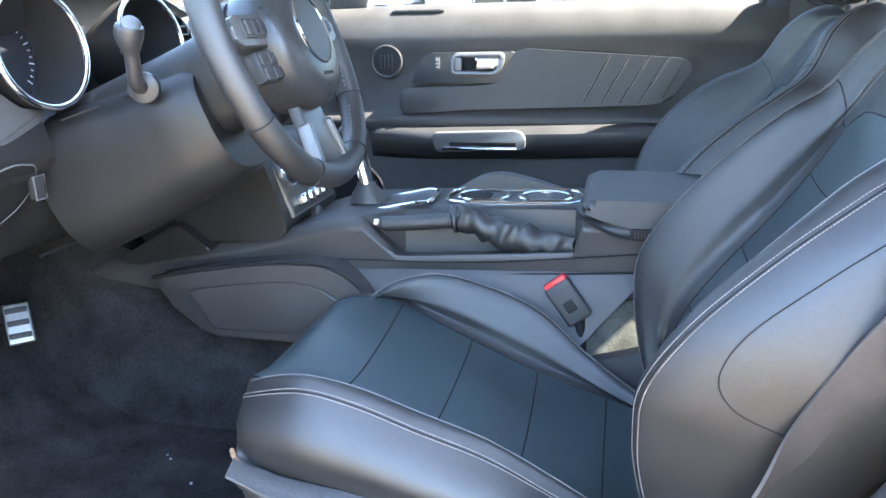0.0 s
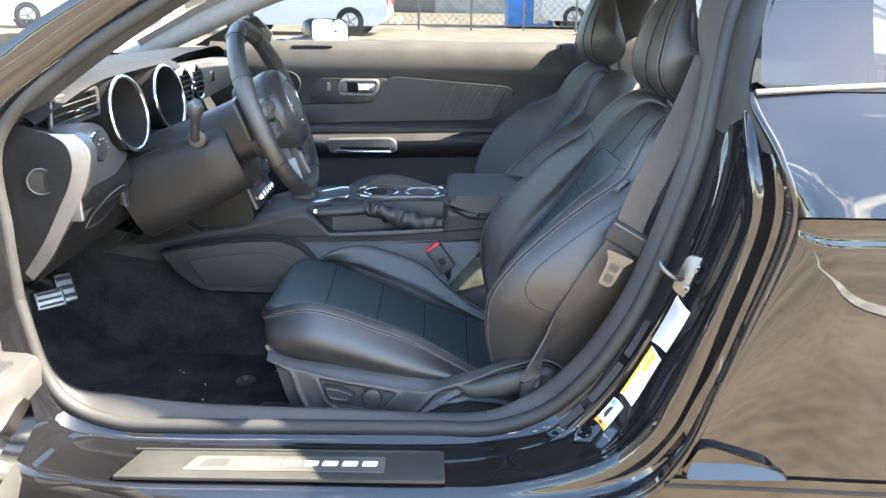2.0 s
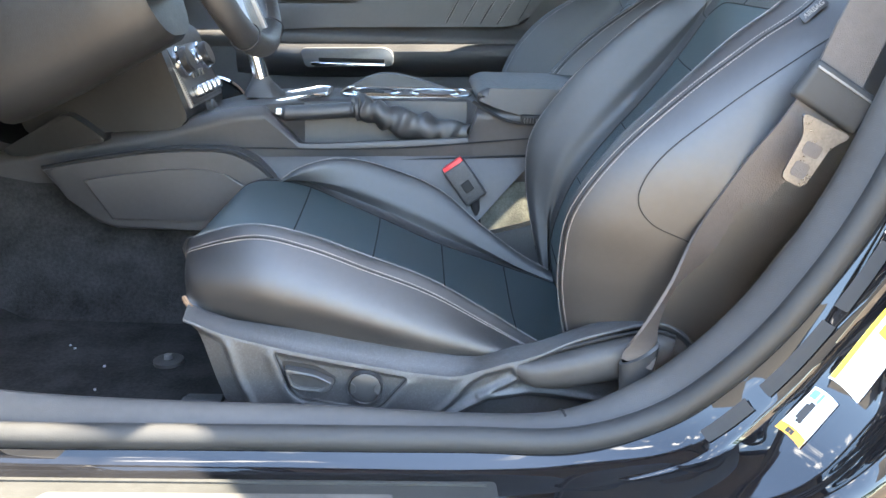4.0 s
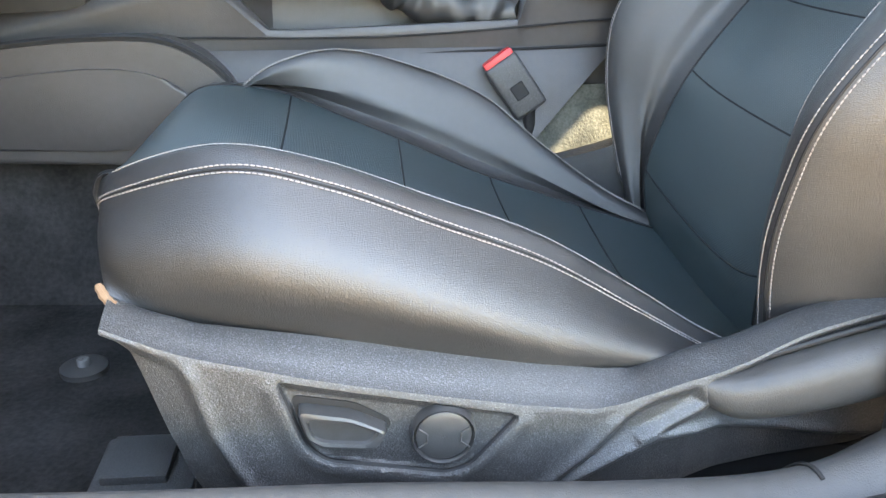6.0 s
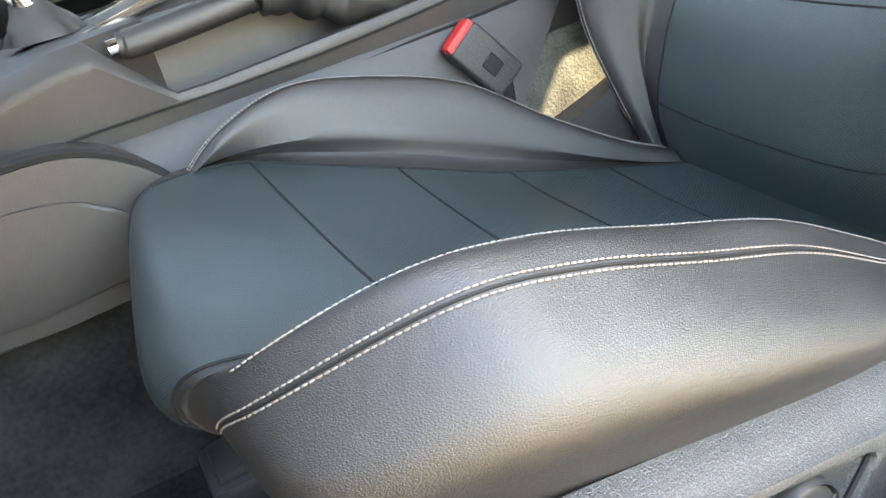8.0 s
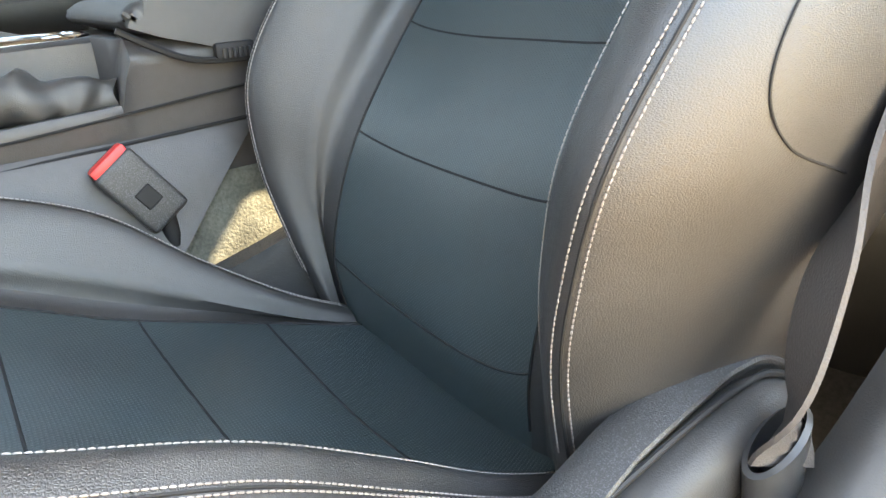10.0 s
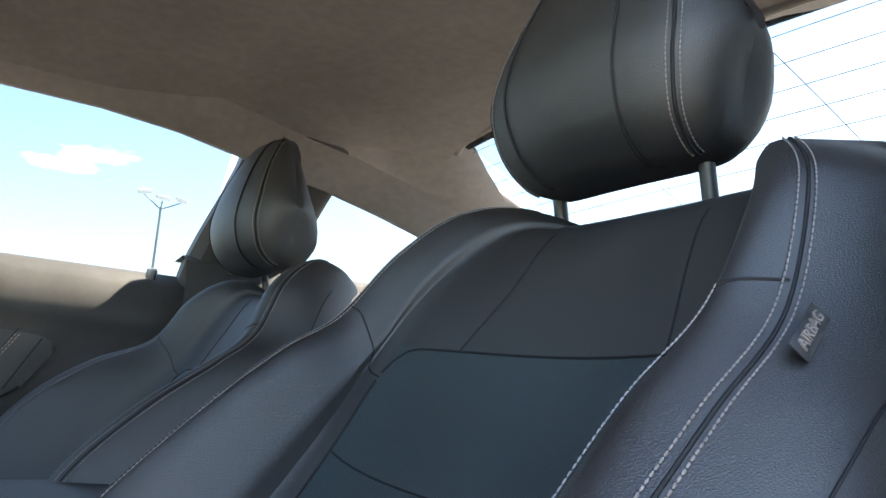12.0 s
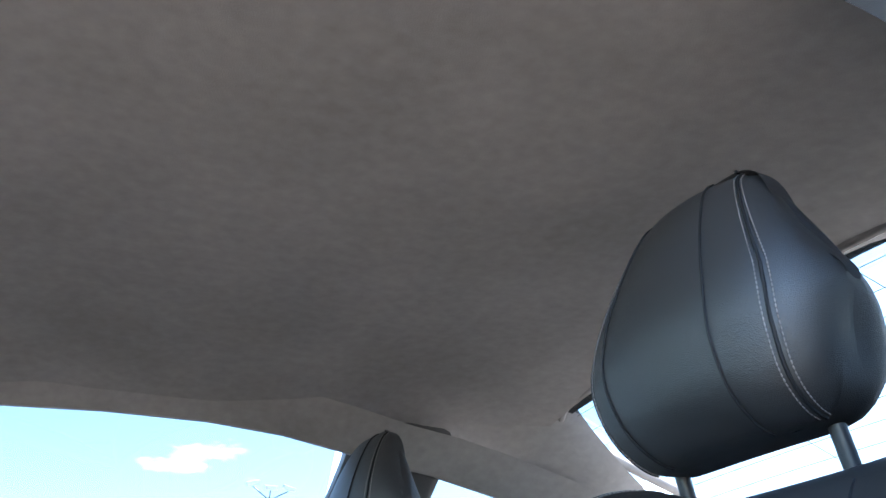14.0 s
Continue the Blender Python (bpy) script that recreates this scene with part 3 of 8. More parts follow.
def seat(y0, label, driver, x0=0.0):
    th = thing("driver_seat" if driver else "passenger_seat", label, "car seat", (0.3, y0, 0.28), group="front seats")
    out = -1 if driver else 1

    def sp(name, bm, mat, parent=th, lab="", angle=38, dy=0.0):
        bmesh.ops.transform(bm, matrix=Matrix.Translation((x0, y0 + dy, 0)), verts=bm.verts)
        return part(name, bm, mat, parent, lab, angle=angle)

    cu, ba = Sheet(mirror_net(CUSHION)), Sheet(mirror_net(BACK))
    if driver:
        worn_cushion(cu.net, out)
        worn_back(ba.net, out)
    else:
        for row, d in zip(ba.net, SET_BACK):
            for c, w in ((2, 0.5), (3, 1.0), (4, 1.0), (5, 0.6)):
                row[8 - c * out][0] += d * w
    # cushion: columns 0..12, the middle is 6
    ins = sp("seat_insert", cu.patch(0, 10, 5, 7, 60, 14), LEATHER_IN, lab="perforated black leather seat centre")
    for k in (4.2, 5.75, 7.2, 8.6):
        sp("cross_seam", seamed(bmesh.new(), cu, [(k, 5), (k + 0.02, 5.5), (k + 0.03, 6), (k + 0.02, 6.5), (k, 7)], 24, 0.0012, -0.0002), SEAM, ins)
    for sgn in (-1, 1):
        c = 6 + sgn
        bol = sp("side_bolster", cu.patch(0, 10, c, 6 + 4 * sgn, 60, 16), LEATHER)
        sp("piping", seamed(bmesh.new(), cu, [(k, c) for k in np.linspace(1.2, 10, 14)], 70, 0.0012), SEAM, bol)
        side = sp("side_panel", cu.patch(0, 10, 6 + 4 * sgn, 6 + 6 * sgn, 60, 10), LEATHER, lab="grained black leather side panel")
        sp("piping", seamed(bmesh.new(), cu, [(k, 6 + (4 if sgn == out or not driver else 3.71) * sgn) for k in np.linspace(1.0, 10, 14)], 80, 0.0009), SEAM, side)
        if sgn == out or not driver:
            sp("stitching", sewn(cu, [(k, 6 + 2.95 * sgn) for k in np.linspace(2.9, 9.9, 16)], 120), THREAD, bol, "pale contrast stitching")
        sp("stitching", sewn(cu, [(k, 6 + (3.93 if sgn == out or not driver else 3.62) * sgn) for k in np.linspace(1.9, 9.9, 16)], 120), THREAD, bol, "pale contrast stitching")
        sp("stitching", sewn(cu, [(k, 6 + (4.06 if sgn == out or not driver else 3.80) * sgn) for k in np.linspace(1.9, 9.9, 16)], 120), THREAD, side, "pale contrast stitching")
    # backrest: columns 0..16, the middle is 8
    top = 7.36 if driver else 7.15
    bin_ = sp("backrest_insert", ba.patch(0, top, 7, 9, 50, 14), LEATHER_IN, lab="perforated black leather backrest centre", dy=BACK_DY)
    for k in (1.0, 2.95, 4.35, 5.95):
        sp("cross_seam", seamed(bmesh.new(), ba, [(k + 0.1, 7), (k, 7.5), (k - 0.03, 8), (k, 8.5), (k + 0.1, 9)], 24, 0.0010, -0.0002), SEAM, bin_, dy=BACK_DY)
    yoke = sp("shoulder_yoke", ba.patch(top, 11, 7, 9, 26, 14), LEATHER, dy=BACK_DY)
    sp("yoke_seam", seamed(bmesh.new(), ba, [(top - 0.30, 7.0), (top - 0.12, 7.05), (top - 0.01, 7.22), (top + 0.01, 8), (top - 0.01, 8.75), (top - 0.14, 8.93), (top - 0.36, 9.0)], 44, 0.0010), SEAM, yoke, dy=BACK_DY)
    for v in (7.45, 8.55):
        sp("yoke_seam", seamed(bmesh.new(), ba, [(top, v), (8.2, v + (0.06 if v < 8 else -0.06)), (9.3, v)], 24, 0.0008), SEAM, yoke, dy=BACK_DY)
    for sgn in (-1, 1):
        c = 8 + sgn
        bol = sp("back_bolster", ba.patch(0, 11, c, 8 + 4 * sgn, 70, 16), LEATHER, dy=BACK_DY)
        sp("piping", seamed(bmesh.new(), ba, [(k, c) for k in np.linspace(0.3, 6.9, 14)], 60, 0.0012), SEAM, bol, dy=BACK_DY)
        sp("shoulder_seam", seamed(bmesh.new(), ba, [(6.95, c), (7.0, 8 + 2 * sgn), (7.15, 8 + 3 * sgn), (7.2, 8 + 3.95 * sgn)], 24, 0.0008), SEAM, bol, dy=BACK_DY)
        side = sp("back_side_panel", ba.patch(0, 11, 8 + 4 * sgn, 8 + 8 * sgn, 70, 22), LEATHER, lab="grained black leather backrest side", dy=BACK_DY)
        sp("piping", seamed(bmesh.new(), ba, [(k, 8 + (4 if sgn == out or not driver else 3.62) * sgn) for k in np.linspace(0.4, 10.2, 16)], 90, 0.0010), SEAM, side, dy=BACK_DY)
        sp("panel_seam", seamed(bmesh.new(), ba, [(8.3, 8 + 5.0 * sgn), (7.0, 8 + 4.90 * sgn), (5.8, 8 + 4.80 * sgn), (4.8, 8 + 4.70 * sgn), (4.0, 8 + 4.62 * sgn), (3.4, 8 + 4.72 * sgn), (3.0, 8 + 5.0 * sgn), (2.8, 8 + 5.4 * sgn)], 60, 0.0007), SEAM, side, dy=BACK_DY)
        if sgn == out or not driver:
            sp("stitching", sewn(ba, [(k, 8 + 3.02 * sgn) for k in np.linspace(0.5, 7.2, 16)], 120), THREAD, bol, "pale contrast stitching", dy=BACK_DY)
        sp("stitching", sewn(ba, [(k, 8 + (3.89 if sgn == out or not driver else 3.50) * sgn) for k in np.linspace(0.5, 9.9, 18)], 140), THREAD, bol, "pale contrast stitching", dy=BACK_DY)
        sp("stitching", sewn(ba, [(k, 8 + (4.07 if sgn == out or not driver else 3.74) * sgn) for k in np.linspace(0.5, 9.9, 18)], 140), THREAD, side, "pale contrast stitching", dy=BACK_DY)
    # headrest
    hr = headrest_mesh()
    if not driver:
        for bm in [hr[0]] + hr[1] + hr[2]:
            bmesh.ops.transform(bm, matrix=Matrix.Translation((-0.026, 0.006, 0)), verts=bm.verts)
    head = sp("headrest", hr[0], LEATHER, lab="black leather headrest with twin stitch lines", dy=HEAD_DY)
    for bm in hr[1]:
        sp("stitching", bm, THREAD, head, dy=HEAD_DY)
    for bm in hr[2]:
        sp("seam", bm, SEAM, head, dy=HEAD_DY)
    for s in (-1, 1):
        bm = bmesh.new()
        tube(bm, [(0.905, 0.075 * s, 0.86), (0.893, 0.075 * s, 0.93), (0.880, 0.075 * s, 1.0)], 0.006, 10)
        sp("headrest_post", bm, PLASTIC_S, lab="dark headrest post", dy=HEAD_DY)
        bm = bmesh.new()
        disc(bm, (0.8985, 0.075 * s, 0.903), 0.017, 0.010, Matrix.Rotation(radians(-12), 3, "Y"), 20)
        sp("post_collar", bm, PLASTIC_S, dy=HEAD_DY)
    # plastic base
    for s in (-1, 1):
        bm = bmesh.new()
        if driver and s == out:
            bm.free()
            bm = base_cover()
        else:
            top = cr([(0.085, 0.470), (0.16, 0.465), (0.25, 0.458), (0.35, 0.447), (0.43, 0.440), (0.50, 0.455), (0.57, 0.475), (0.62, 0.470)], 20)
            pts = [tuple(p) for p in top] + [(0.66, 0.42), (0.62, 0.375), (0.50, 0.345), (0.30, 0.325), (0.17, 0.328), (0.125, 0.38), (0.10, 0.43)]
            prism(pts, "y", s * 0.200, s * 0.225, 0.010, 3, bm)
        base = sp("seat_base_cover", bm, PLASTIC, lab="grained black plastic seat base cover")
        if driver and s == out:
            power_controls(base, y0, th)
    # frame block under the cushion, its near-black standing in for the shade there
    bm = bmesh.new()
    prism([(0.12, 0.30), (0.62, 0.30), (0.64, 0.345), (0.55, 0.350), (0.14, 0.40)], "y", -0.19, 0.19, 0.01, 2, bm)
    sp("seat_frame_shade", bm, SHADE)
    for s in (-1, 1):
        bm = bmesh.new()
        box(bm, (0.36, 0.135 * s, 0.292), (0.60, 0.045, 0.024), 0.004)
        rail = sp("seat_rail", bm, PLASTIC_S)
        bm = bmesh.new()
        box(bm, (0.083, 0.135 * s, 0.298), (0.075, 0.070, 0.030), 0.006)
        box(bm, (0.078, 0.135 * s, 0.316), (0.048, 0.052, 0.008), 0.003)
        sp("rail_cover", bm, PLASTIC, rail)
    if driver:
        me = text_mesh("AIRBAG", 0.0072)
        x = Vector((0.026, 0.006, 0.021)).normalized()
        outn = Vector((-0.35, -0.90, 0.25))
        z = (outn - x * outn.dot(x)).normalized()
        rot = Matrix((x, z.cross(x), z)).transposed()
        bm = bmesh.new()
        box(bm, (0, 0, 0), (0.031, 0.010, 0.0008), 0.0003)
        m = Matrix.Translation((0.744, -0.605, 0.814)) @ rot.to_4x4()
        bmesh.ops.transform(bm, matrix=m, verts=bm.verts)
        tag = part("airbag_tag", bm, PLASTIC_S, th, "black cloth tag lettered AIRBAG")
        tx = new("lettering", me)
        me.materials.append(THREAD)
        tx.parent = tag
        tx.matrix_basis = m @ Matrix.Translation((0, 0, 0.0008))
        tx.matrix_parent_inverse = Matrix()
    return th


def path_gap(x, z, path, closed=False):
    """How far the points (x, z) lie from a line of points in the same plane."""
    best = np.full(np.shape(x), 9.0)
    pts = list(path) + ([path[0]] if closed else [])
    for (ax, az), (bx, bz) in zip(pts[:-1], pts[1:]):
        dx, dz = bx - ax, bz - az
        t = np.clip(((x - ax) * dx + (z - az) * dz) / (dx * dx + dz * dz + 1e-12), 0, 1)
        best = np.minimum(best, np.hypot(x - ax - t * dx, z - az - t * dz))
    return best


def within(x, z, path):
    """True where the points (x, z) lie inside a closed line."""
    odd = np.zeros(np.shape(x), bool)
    for (ax, az), (bx, bz) in zip(path, path[1:] + path[:1]):
        if az != bz:
            odd ^= ((az > z) != (bz > z)) & (x < (bx - ax) * (z - az) / (bz - az) + ax)
    return odd


PANEL_EDGE = rounded([(0.190, 0.4395), (0.342, 0.409), (0.311, 0.371), (0.296, 0.366), (0.219, 0.379), (0.207, 0.391)], 0.008, 5)


def base_cover():
    """Outboard plastic cover of the driver's seat: a sloping ledge, a crease and a moulded face with a sunken control panel."""
    xs = np.concatenate([np.linspace(0.095, 0.13, 16)[:-1], np.linspace(0.13, 0.48, 230), np.linspace(0.48, 0.672, 50)[1:]])
    zi = np.interp(xs, (0.095, 0.113, 0.143, 0.208, 0.276, 0.349, 0.396, 0.420, 0.440, 0.460, 0.490, 0.514, 0.563, 0.600, 0.630, 0.655, 0.672),
                   (0.485, 0.476, 0.466, 0.456, 0.444, 0.432, 0.425, 0.4245, 0.430, 0.436, 0.441, 0.449, 0.466, 0.477, 0.480, 0.468, 0.444))
    zc = np.interp(xs, (0.095, 0.105, 0.129, 0.144, 0.175, 0.206, 0.239, 0.272, 0.307, 0.343, 0.388, 0.405, 0.423, 0.448, 0.470, 0.490, 0.520, 0.540, 0.600, 0.630, 0.655, 0.672),
                   (0.478, 0.473, 0.462, 0.457, 0.449, 0.441, 0.434, 0.428, 0.422, 0.416, 0.411, 0.4135, 0.420, 0.427, 0.431, 0.437, 0.450, 0.457, 0.473, 0.474, 0.460, 0.434))
    zb = np.interp(xs, (0.095, 0.106, 0.113, 0.122, 0.135, 0.150, 0.19, 0.34, 0.45, 0.60, 0.672), (0.470, 0.463, 0.444, 0.409, 0.366, 0.338, 0.328, 0.328, 0.332, 0.345, 0.385))
    back = np.interp(xs, (0.43, 0.53, 0.60), (0.0, 0.013, 0.016))
    for line in (zi, zc, zb):
        line[2:-2] = (line[:-4] + line[1:-3] + line[2:-2] + line[3:-1] + line[4:]) / 5
    v = np.linspace(0, 1, 66)
    X, Z = np.meshgrid(xs, v, indexing="ij")
    Z = zc[:, None] - 0.005 + (zb + 0.010 - zc)[:, None] * Z
    depth = np.full(X.shape, 0.0)
    # front corner turns away, the face below the swept rib falls back
    front = np.interp(Z, (0.34, 0.366, 0.406, 0.442, 0.463), (0.178, 0.170, 0.152, 0.143, 0.137))
    depth += 0.22 * np.clip(front - X, 0, 1)
    sweep = np.interp(X, (0.330, 0.360, 0.411, 0.432, 0.475, 0.57, 0.66), (0.330, 0.348, 0.377, 0.388, 0.391, 0.372, 0.366))
    fall = np.clip((sweep - Z - 0.002) / 0.012, 0, 1)
    depth += 0.014 * fall * fall * (3 - 2 * fall) * np.clip((X - 0.335) / 0.04, 0, 1)
    gusset = [(0.352, 0.348), (0.387, 0.379), (0.408, 0.407), (0.427, 0.421), (0.460, 0.426), (0.464, 0.409), (0.421, 0.386), (0.390, 0.366)]
    d = path_gap(X, Z, gusset, True)
    depth += np.where(within(X, Z, gusset), 0.0035 * np.sin(np.clip(d / 0.010, 0, 1) * math.pi / 2) ** 2, 0)
    hinge = np.clip((X - 0.460) / 0.03, 0, 1)
    depth += 0.006 * hinge
    for path, r, high in (([(0.137, 0.463), (0.143, 0.442), (0.152, 0.406), (0.163, 0.380), (0.178, 0.356), (0.20, 0.340)], 0.0050, 0.0034),
                          ([(0.352, 0.346), (0.387, 0.379), (0.408, 0.407), (0.427, 0.421), (0.460, 0.428)], 0.0048, 0.0034),
                          ([(0.352, 0.340), (0.411, 0.377), (0.432, 0.388), (0.475, 0.391), (0.57, 0.372)], 0.0038, 0.0034),
                          ([(0.421, 0.388), (0.464, 0.409), (0.462, 0.426)], 0.0034, 0.0028)):
        depth -= high * np.exp(-(path_gap(X, Z, path) / r) ** 2)
    d = path_gap(X, Z, PANEL_EDGE, True)
    inside = within(X, Z, PANEL_EDGE)
    depth = np.where(inside, 0.0052 * np.clip(d / 0.0020, 0, 1) - 0.0012 * np.clip(1 - d / 0.002, 0, 1), depth - 0.0024 * np.exp(-((d - 0.004) / 0.0072) ** 2))
    depth *= np.clip((zc[:, None] - Z - 0.004) / 0.008, 0, 1)
    rows = []
    for i, x in enumerate(xs):
        y = -0.203 + back[i]
        yc = -0.2275 + back[i]
        row = [(x, y + 0.008, zi[i] - 0.035), (x, y + 0.003, zi[i] - 0.003), (x, y - 0.003, zi[i])]
        row += [(x, y + (yc - y) * t, zi[i] + (zc[i] - zi[i]) * t ** 1.15 + 0.0012 * math.sin(math.pi * t)) for t in (0.3, 0.55, 0.78, 0.92)]
        row += [(x, yc - 0.0035, zc[i] - 0.0008), (x, yc - 0.0044, zc[i] - 0.0028)]
        face = [(x, yc - 0.0046 + depth[i, j], Z[i, j]) for j in range(len(v))]
        last = face[-1]
        rows.append(row + face + [(x, last[1] + 0.004, zb[i] + 0.003), (x, last[1] + 0.014, zb[i]), (x, y + 0.02, zb[i])])
    return grid_faces(bmesh.new(), rows)


def headrest_mesh():
    """The cushion of a headrest, its stitch lines and its seams, in the seat's own place."""
    prof = cr([(0.868, 0.947), (0.842, 0.951), (0.818, 0.972), (0.806, 1.008), (0.811, 1.048), (0.824, 1.086), (0.840, 1.120), (0.856, 1.143), (0.873, 1.149), (0.887, 1.136), (0.895, 1.105),
               (0.906, 1.062), (0.922, 1.018), (0.926, 0.980), (0.902, 0.950), (0.868, 0.947)], 57)[:-1]
    mid = prof.mean(0)

    def half(t):
        """Half width by the place round the profile's height."""
        z = (t - 0.947) / 0.221
        return 0.106 + 0.016 * math.sin(math.pi * min(1, max(0, 1.1 * z + 0.05))) - 0.020 * max(0, z - 0.34) / 0.58

    def at(i, w):
        x, z = prof[i % len(prof)]
        h = half(z)
        a = abs(w)
        f = (1 - a ** 9) ** 0.36 if a < 1 else 0.0
        k = 0.10 + 0.90 * f
        px, pz = mid[0] + (x - mid[0]) * k, mid[1] + (z - mid[1]) * (0.25 + 0.75 * k)
        bow = 0.030 * (w * w)
        return np.array((px + bow * (1 if x < mid[0] else 0.2), h * w * (1 - 0.04 * f) + 0, pz))

    bm = bmesh.new()
    ws = [math.sin(math.pi / 2 * s) for s in np.linspace(-1, 1, 33)]
    grid_faces(bm, [[at(i, w) for i in range(len(prof))] for w in ws], close_v=True, cap=True)
    lines, seams = [], []
    idx = np.linspace(2, 29, 60)

    def run(w0):
        path, nrm = [], []
        for q in idx:
            w = w0 * (1.0 + 0.19 * min(1, (29 - q) / 14) - 0.05 * max(0, (10 - q) / 8))
            i = int(q)
            t = q - i
            p = at(i, w) * (1 - t) + at(i + 1, w) * t
            du = at(i + 1, w) - at(i, w)
            dv = at(i, w + 0.02) - at(i, w - 0.02)
            n = np.cross(dv, du)
            n = n / np.linalg.norm(n)
            if np.dot(n[[0, 2]], p[[0, 2]] - mid) < 0:
                n = -n
            path.append(p + n * 0.0008)
            nrm.append(n)
        return path, nrm

    for s in (-1, 1):
        for w in (0.665, 0.715):
            p, n = run(w * s)
            lines.append(stitch(bmesh.new(), p, n))
        p, n = run(0.69 * s)
        seams.append(tube(bmesh.new(), p, 0.0014, 6))
        p, n = run(0.42 * s)
        seams.append(tube(bmesh.new(), p, 0.0010, 6))
    return bm, lines, seams


def power_controls(base, y0, th):
    y = y0 - 0.2269
    bm = bmesh.new()
    tube(bm, [(p[0], y - 0.0030, p[1]) for p in PANEL_EDGE + PANEL_EDGE[:1]], 0.0019, 8, cap=False)
    part("panel_groove", bm, SEAM, base)
    out = rounded([(0.203, 0.4215), (0.236, 0.4155), (0.2585, 0.404), (0.2505, 0.391), (0.217, 0.3945), (0.208, 0.401)], 0.005)
    mx, mz = sum(p[0] for p in out) / len(out), sum(p[1] for p in out) / len(out)
    rows = []
    for k, d in ((1.03, -0.001), (1.0, 0.0085), (0.97, 0.0115), (0.90, 0.0125), (0.80, 0.0118), (0.76, 0.0095)):
        rows.append([(mx + (p[0] - mx) * k, y - d, mz + (p[1] - mz) * (k if k > 0.95 else 1 - (1 - k) * 1.9)) for p in out])
    bm = grid_faces(bmesh.new(), rows, close_v=True, cap=True)
    part("slide_switch", bm, PLASTIC_S, base, "satin black seat slide switch", angle=40)
    bm = bmesh.new()
    prism(rounded([(0.199, 0.427), (0.238, 0.420), (0.2615, 0.4055), (0.2515, 0.3885), (0.214, 0.3925), (0.205, 0.400)], 0.006), "y", y - 0.0012, y + 0.002, 0.0, 1, bm)
    part("switch_well", bm, SEAM, base)
    rot = face_rot((0, -1, 0))
    c = Vector((0.2925, y, 0.397))
    bm = bmesh.new()
    disc(bm, c, 0.0174, 0.0085, rot, 44)
    part("lumbar_knob", bm, PLASTIC_S, base, "round black four-way lumbar button")
    bm = bmesh.new()
    ring(bm, c, 0.0206, 0.0180, 0.0075, rot, 48, 0.0012)
    part("knob_ring", bm, PLASTIC_S, base)
    bm = bmesh.new()
    ring(bm, c, 0.0182, 0.0170, 0.0066, rot, 48)
    part("knob_gap", bm, SEAM, base)
    for s in (-1, 1):
        bm = bmesh.new()
        mark = [c + Vector((s * a, -0.0094, b)) for a, b in ((0.0160, 0.0072), (0.0130, 0.0050), (0.0105, 0.0030), (0.0105, -0.0030), (0.0130, -0.0050), (0.0160, -0.0072))]
        tube(bm, mark, 0.0006, 6)
        part("knob_mark", bm, TRIM, base)
    # torn felt at the front of the cover
    bm = bmesh.new()
    tube(bm, cr([(0.088, y0 - 0.200, 0.490), (0.094, y0 - 0.206, 0.483), (0.102, y0 - 0.210, 0.478)], 10), [0.002, 0.003, 0.0026, 0.0034, 0.0026, 0.003, 0.0028, 0.003, 0.002, 0.001], 7)
    part("felt_scrap", bm, FELT, base, "scrap of torn brown felt")
    # smooth hinge cover tucked under the ledge, with a dark gap along its top
    spine = cr([(0.461, 0.4275), (0.485, 0.4310), (0.520, 0.4420), (0.560, 0.4540), (0.595, 0.4620), (0.622, 0.4640), (0.640, 0.4580)], 33)
    n = len(spine)
    bm = bmesh.new()
    rows = []
    for i, (x, zc) in enumerate(spine):
        t = i / (n - 1)
        full = math.sin(math.pi * min(1, 0.03 + 0.97 * t)) ** 0.45 if t < 1 else 0.12
        h, d = 0.0225 * full * (0.85 + 0.35 * t), 0.020 * full
        low = zc - 2 * h
        base_y = y0 - 0.216
        row = []
        for a in np.linspace(0, math.pi, 13):
            w = abs(math.sin(a)) ** 0.7
            row.append((x, base_y - 0.006 - d * w, (zc + low) / 2 + h * math.copysign(abs(math.cos(a)) ** 0.8, math.cos(a)) - 0.002))
        rows.append(row + [(x, base_y + 0.006, low), (x, base_y + 0.006, zc - 0.004)])
    grid_faces(bm, rows, close_v=True, cap=True)
    part("recliner_cover", bm, TRIM, th, "smooth black plastic hinge cover", angle=60)
    bm = bmesh.new()
    tube(bm, [(x, y0 - 0.2195, z + 0.0010) for x, z in spine], 0.0022, 8)
    part("cover_gap", bm, SEAM, th)


# ---- floor, tunnel, sill ----
SEAT_Y = -0.400


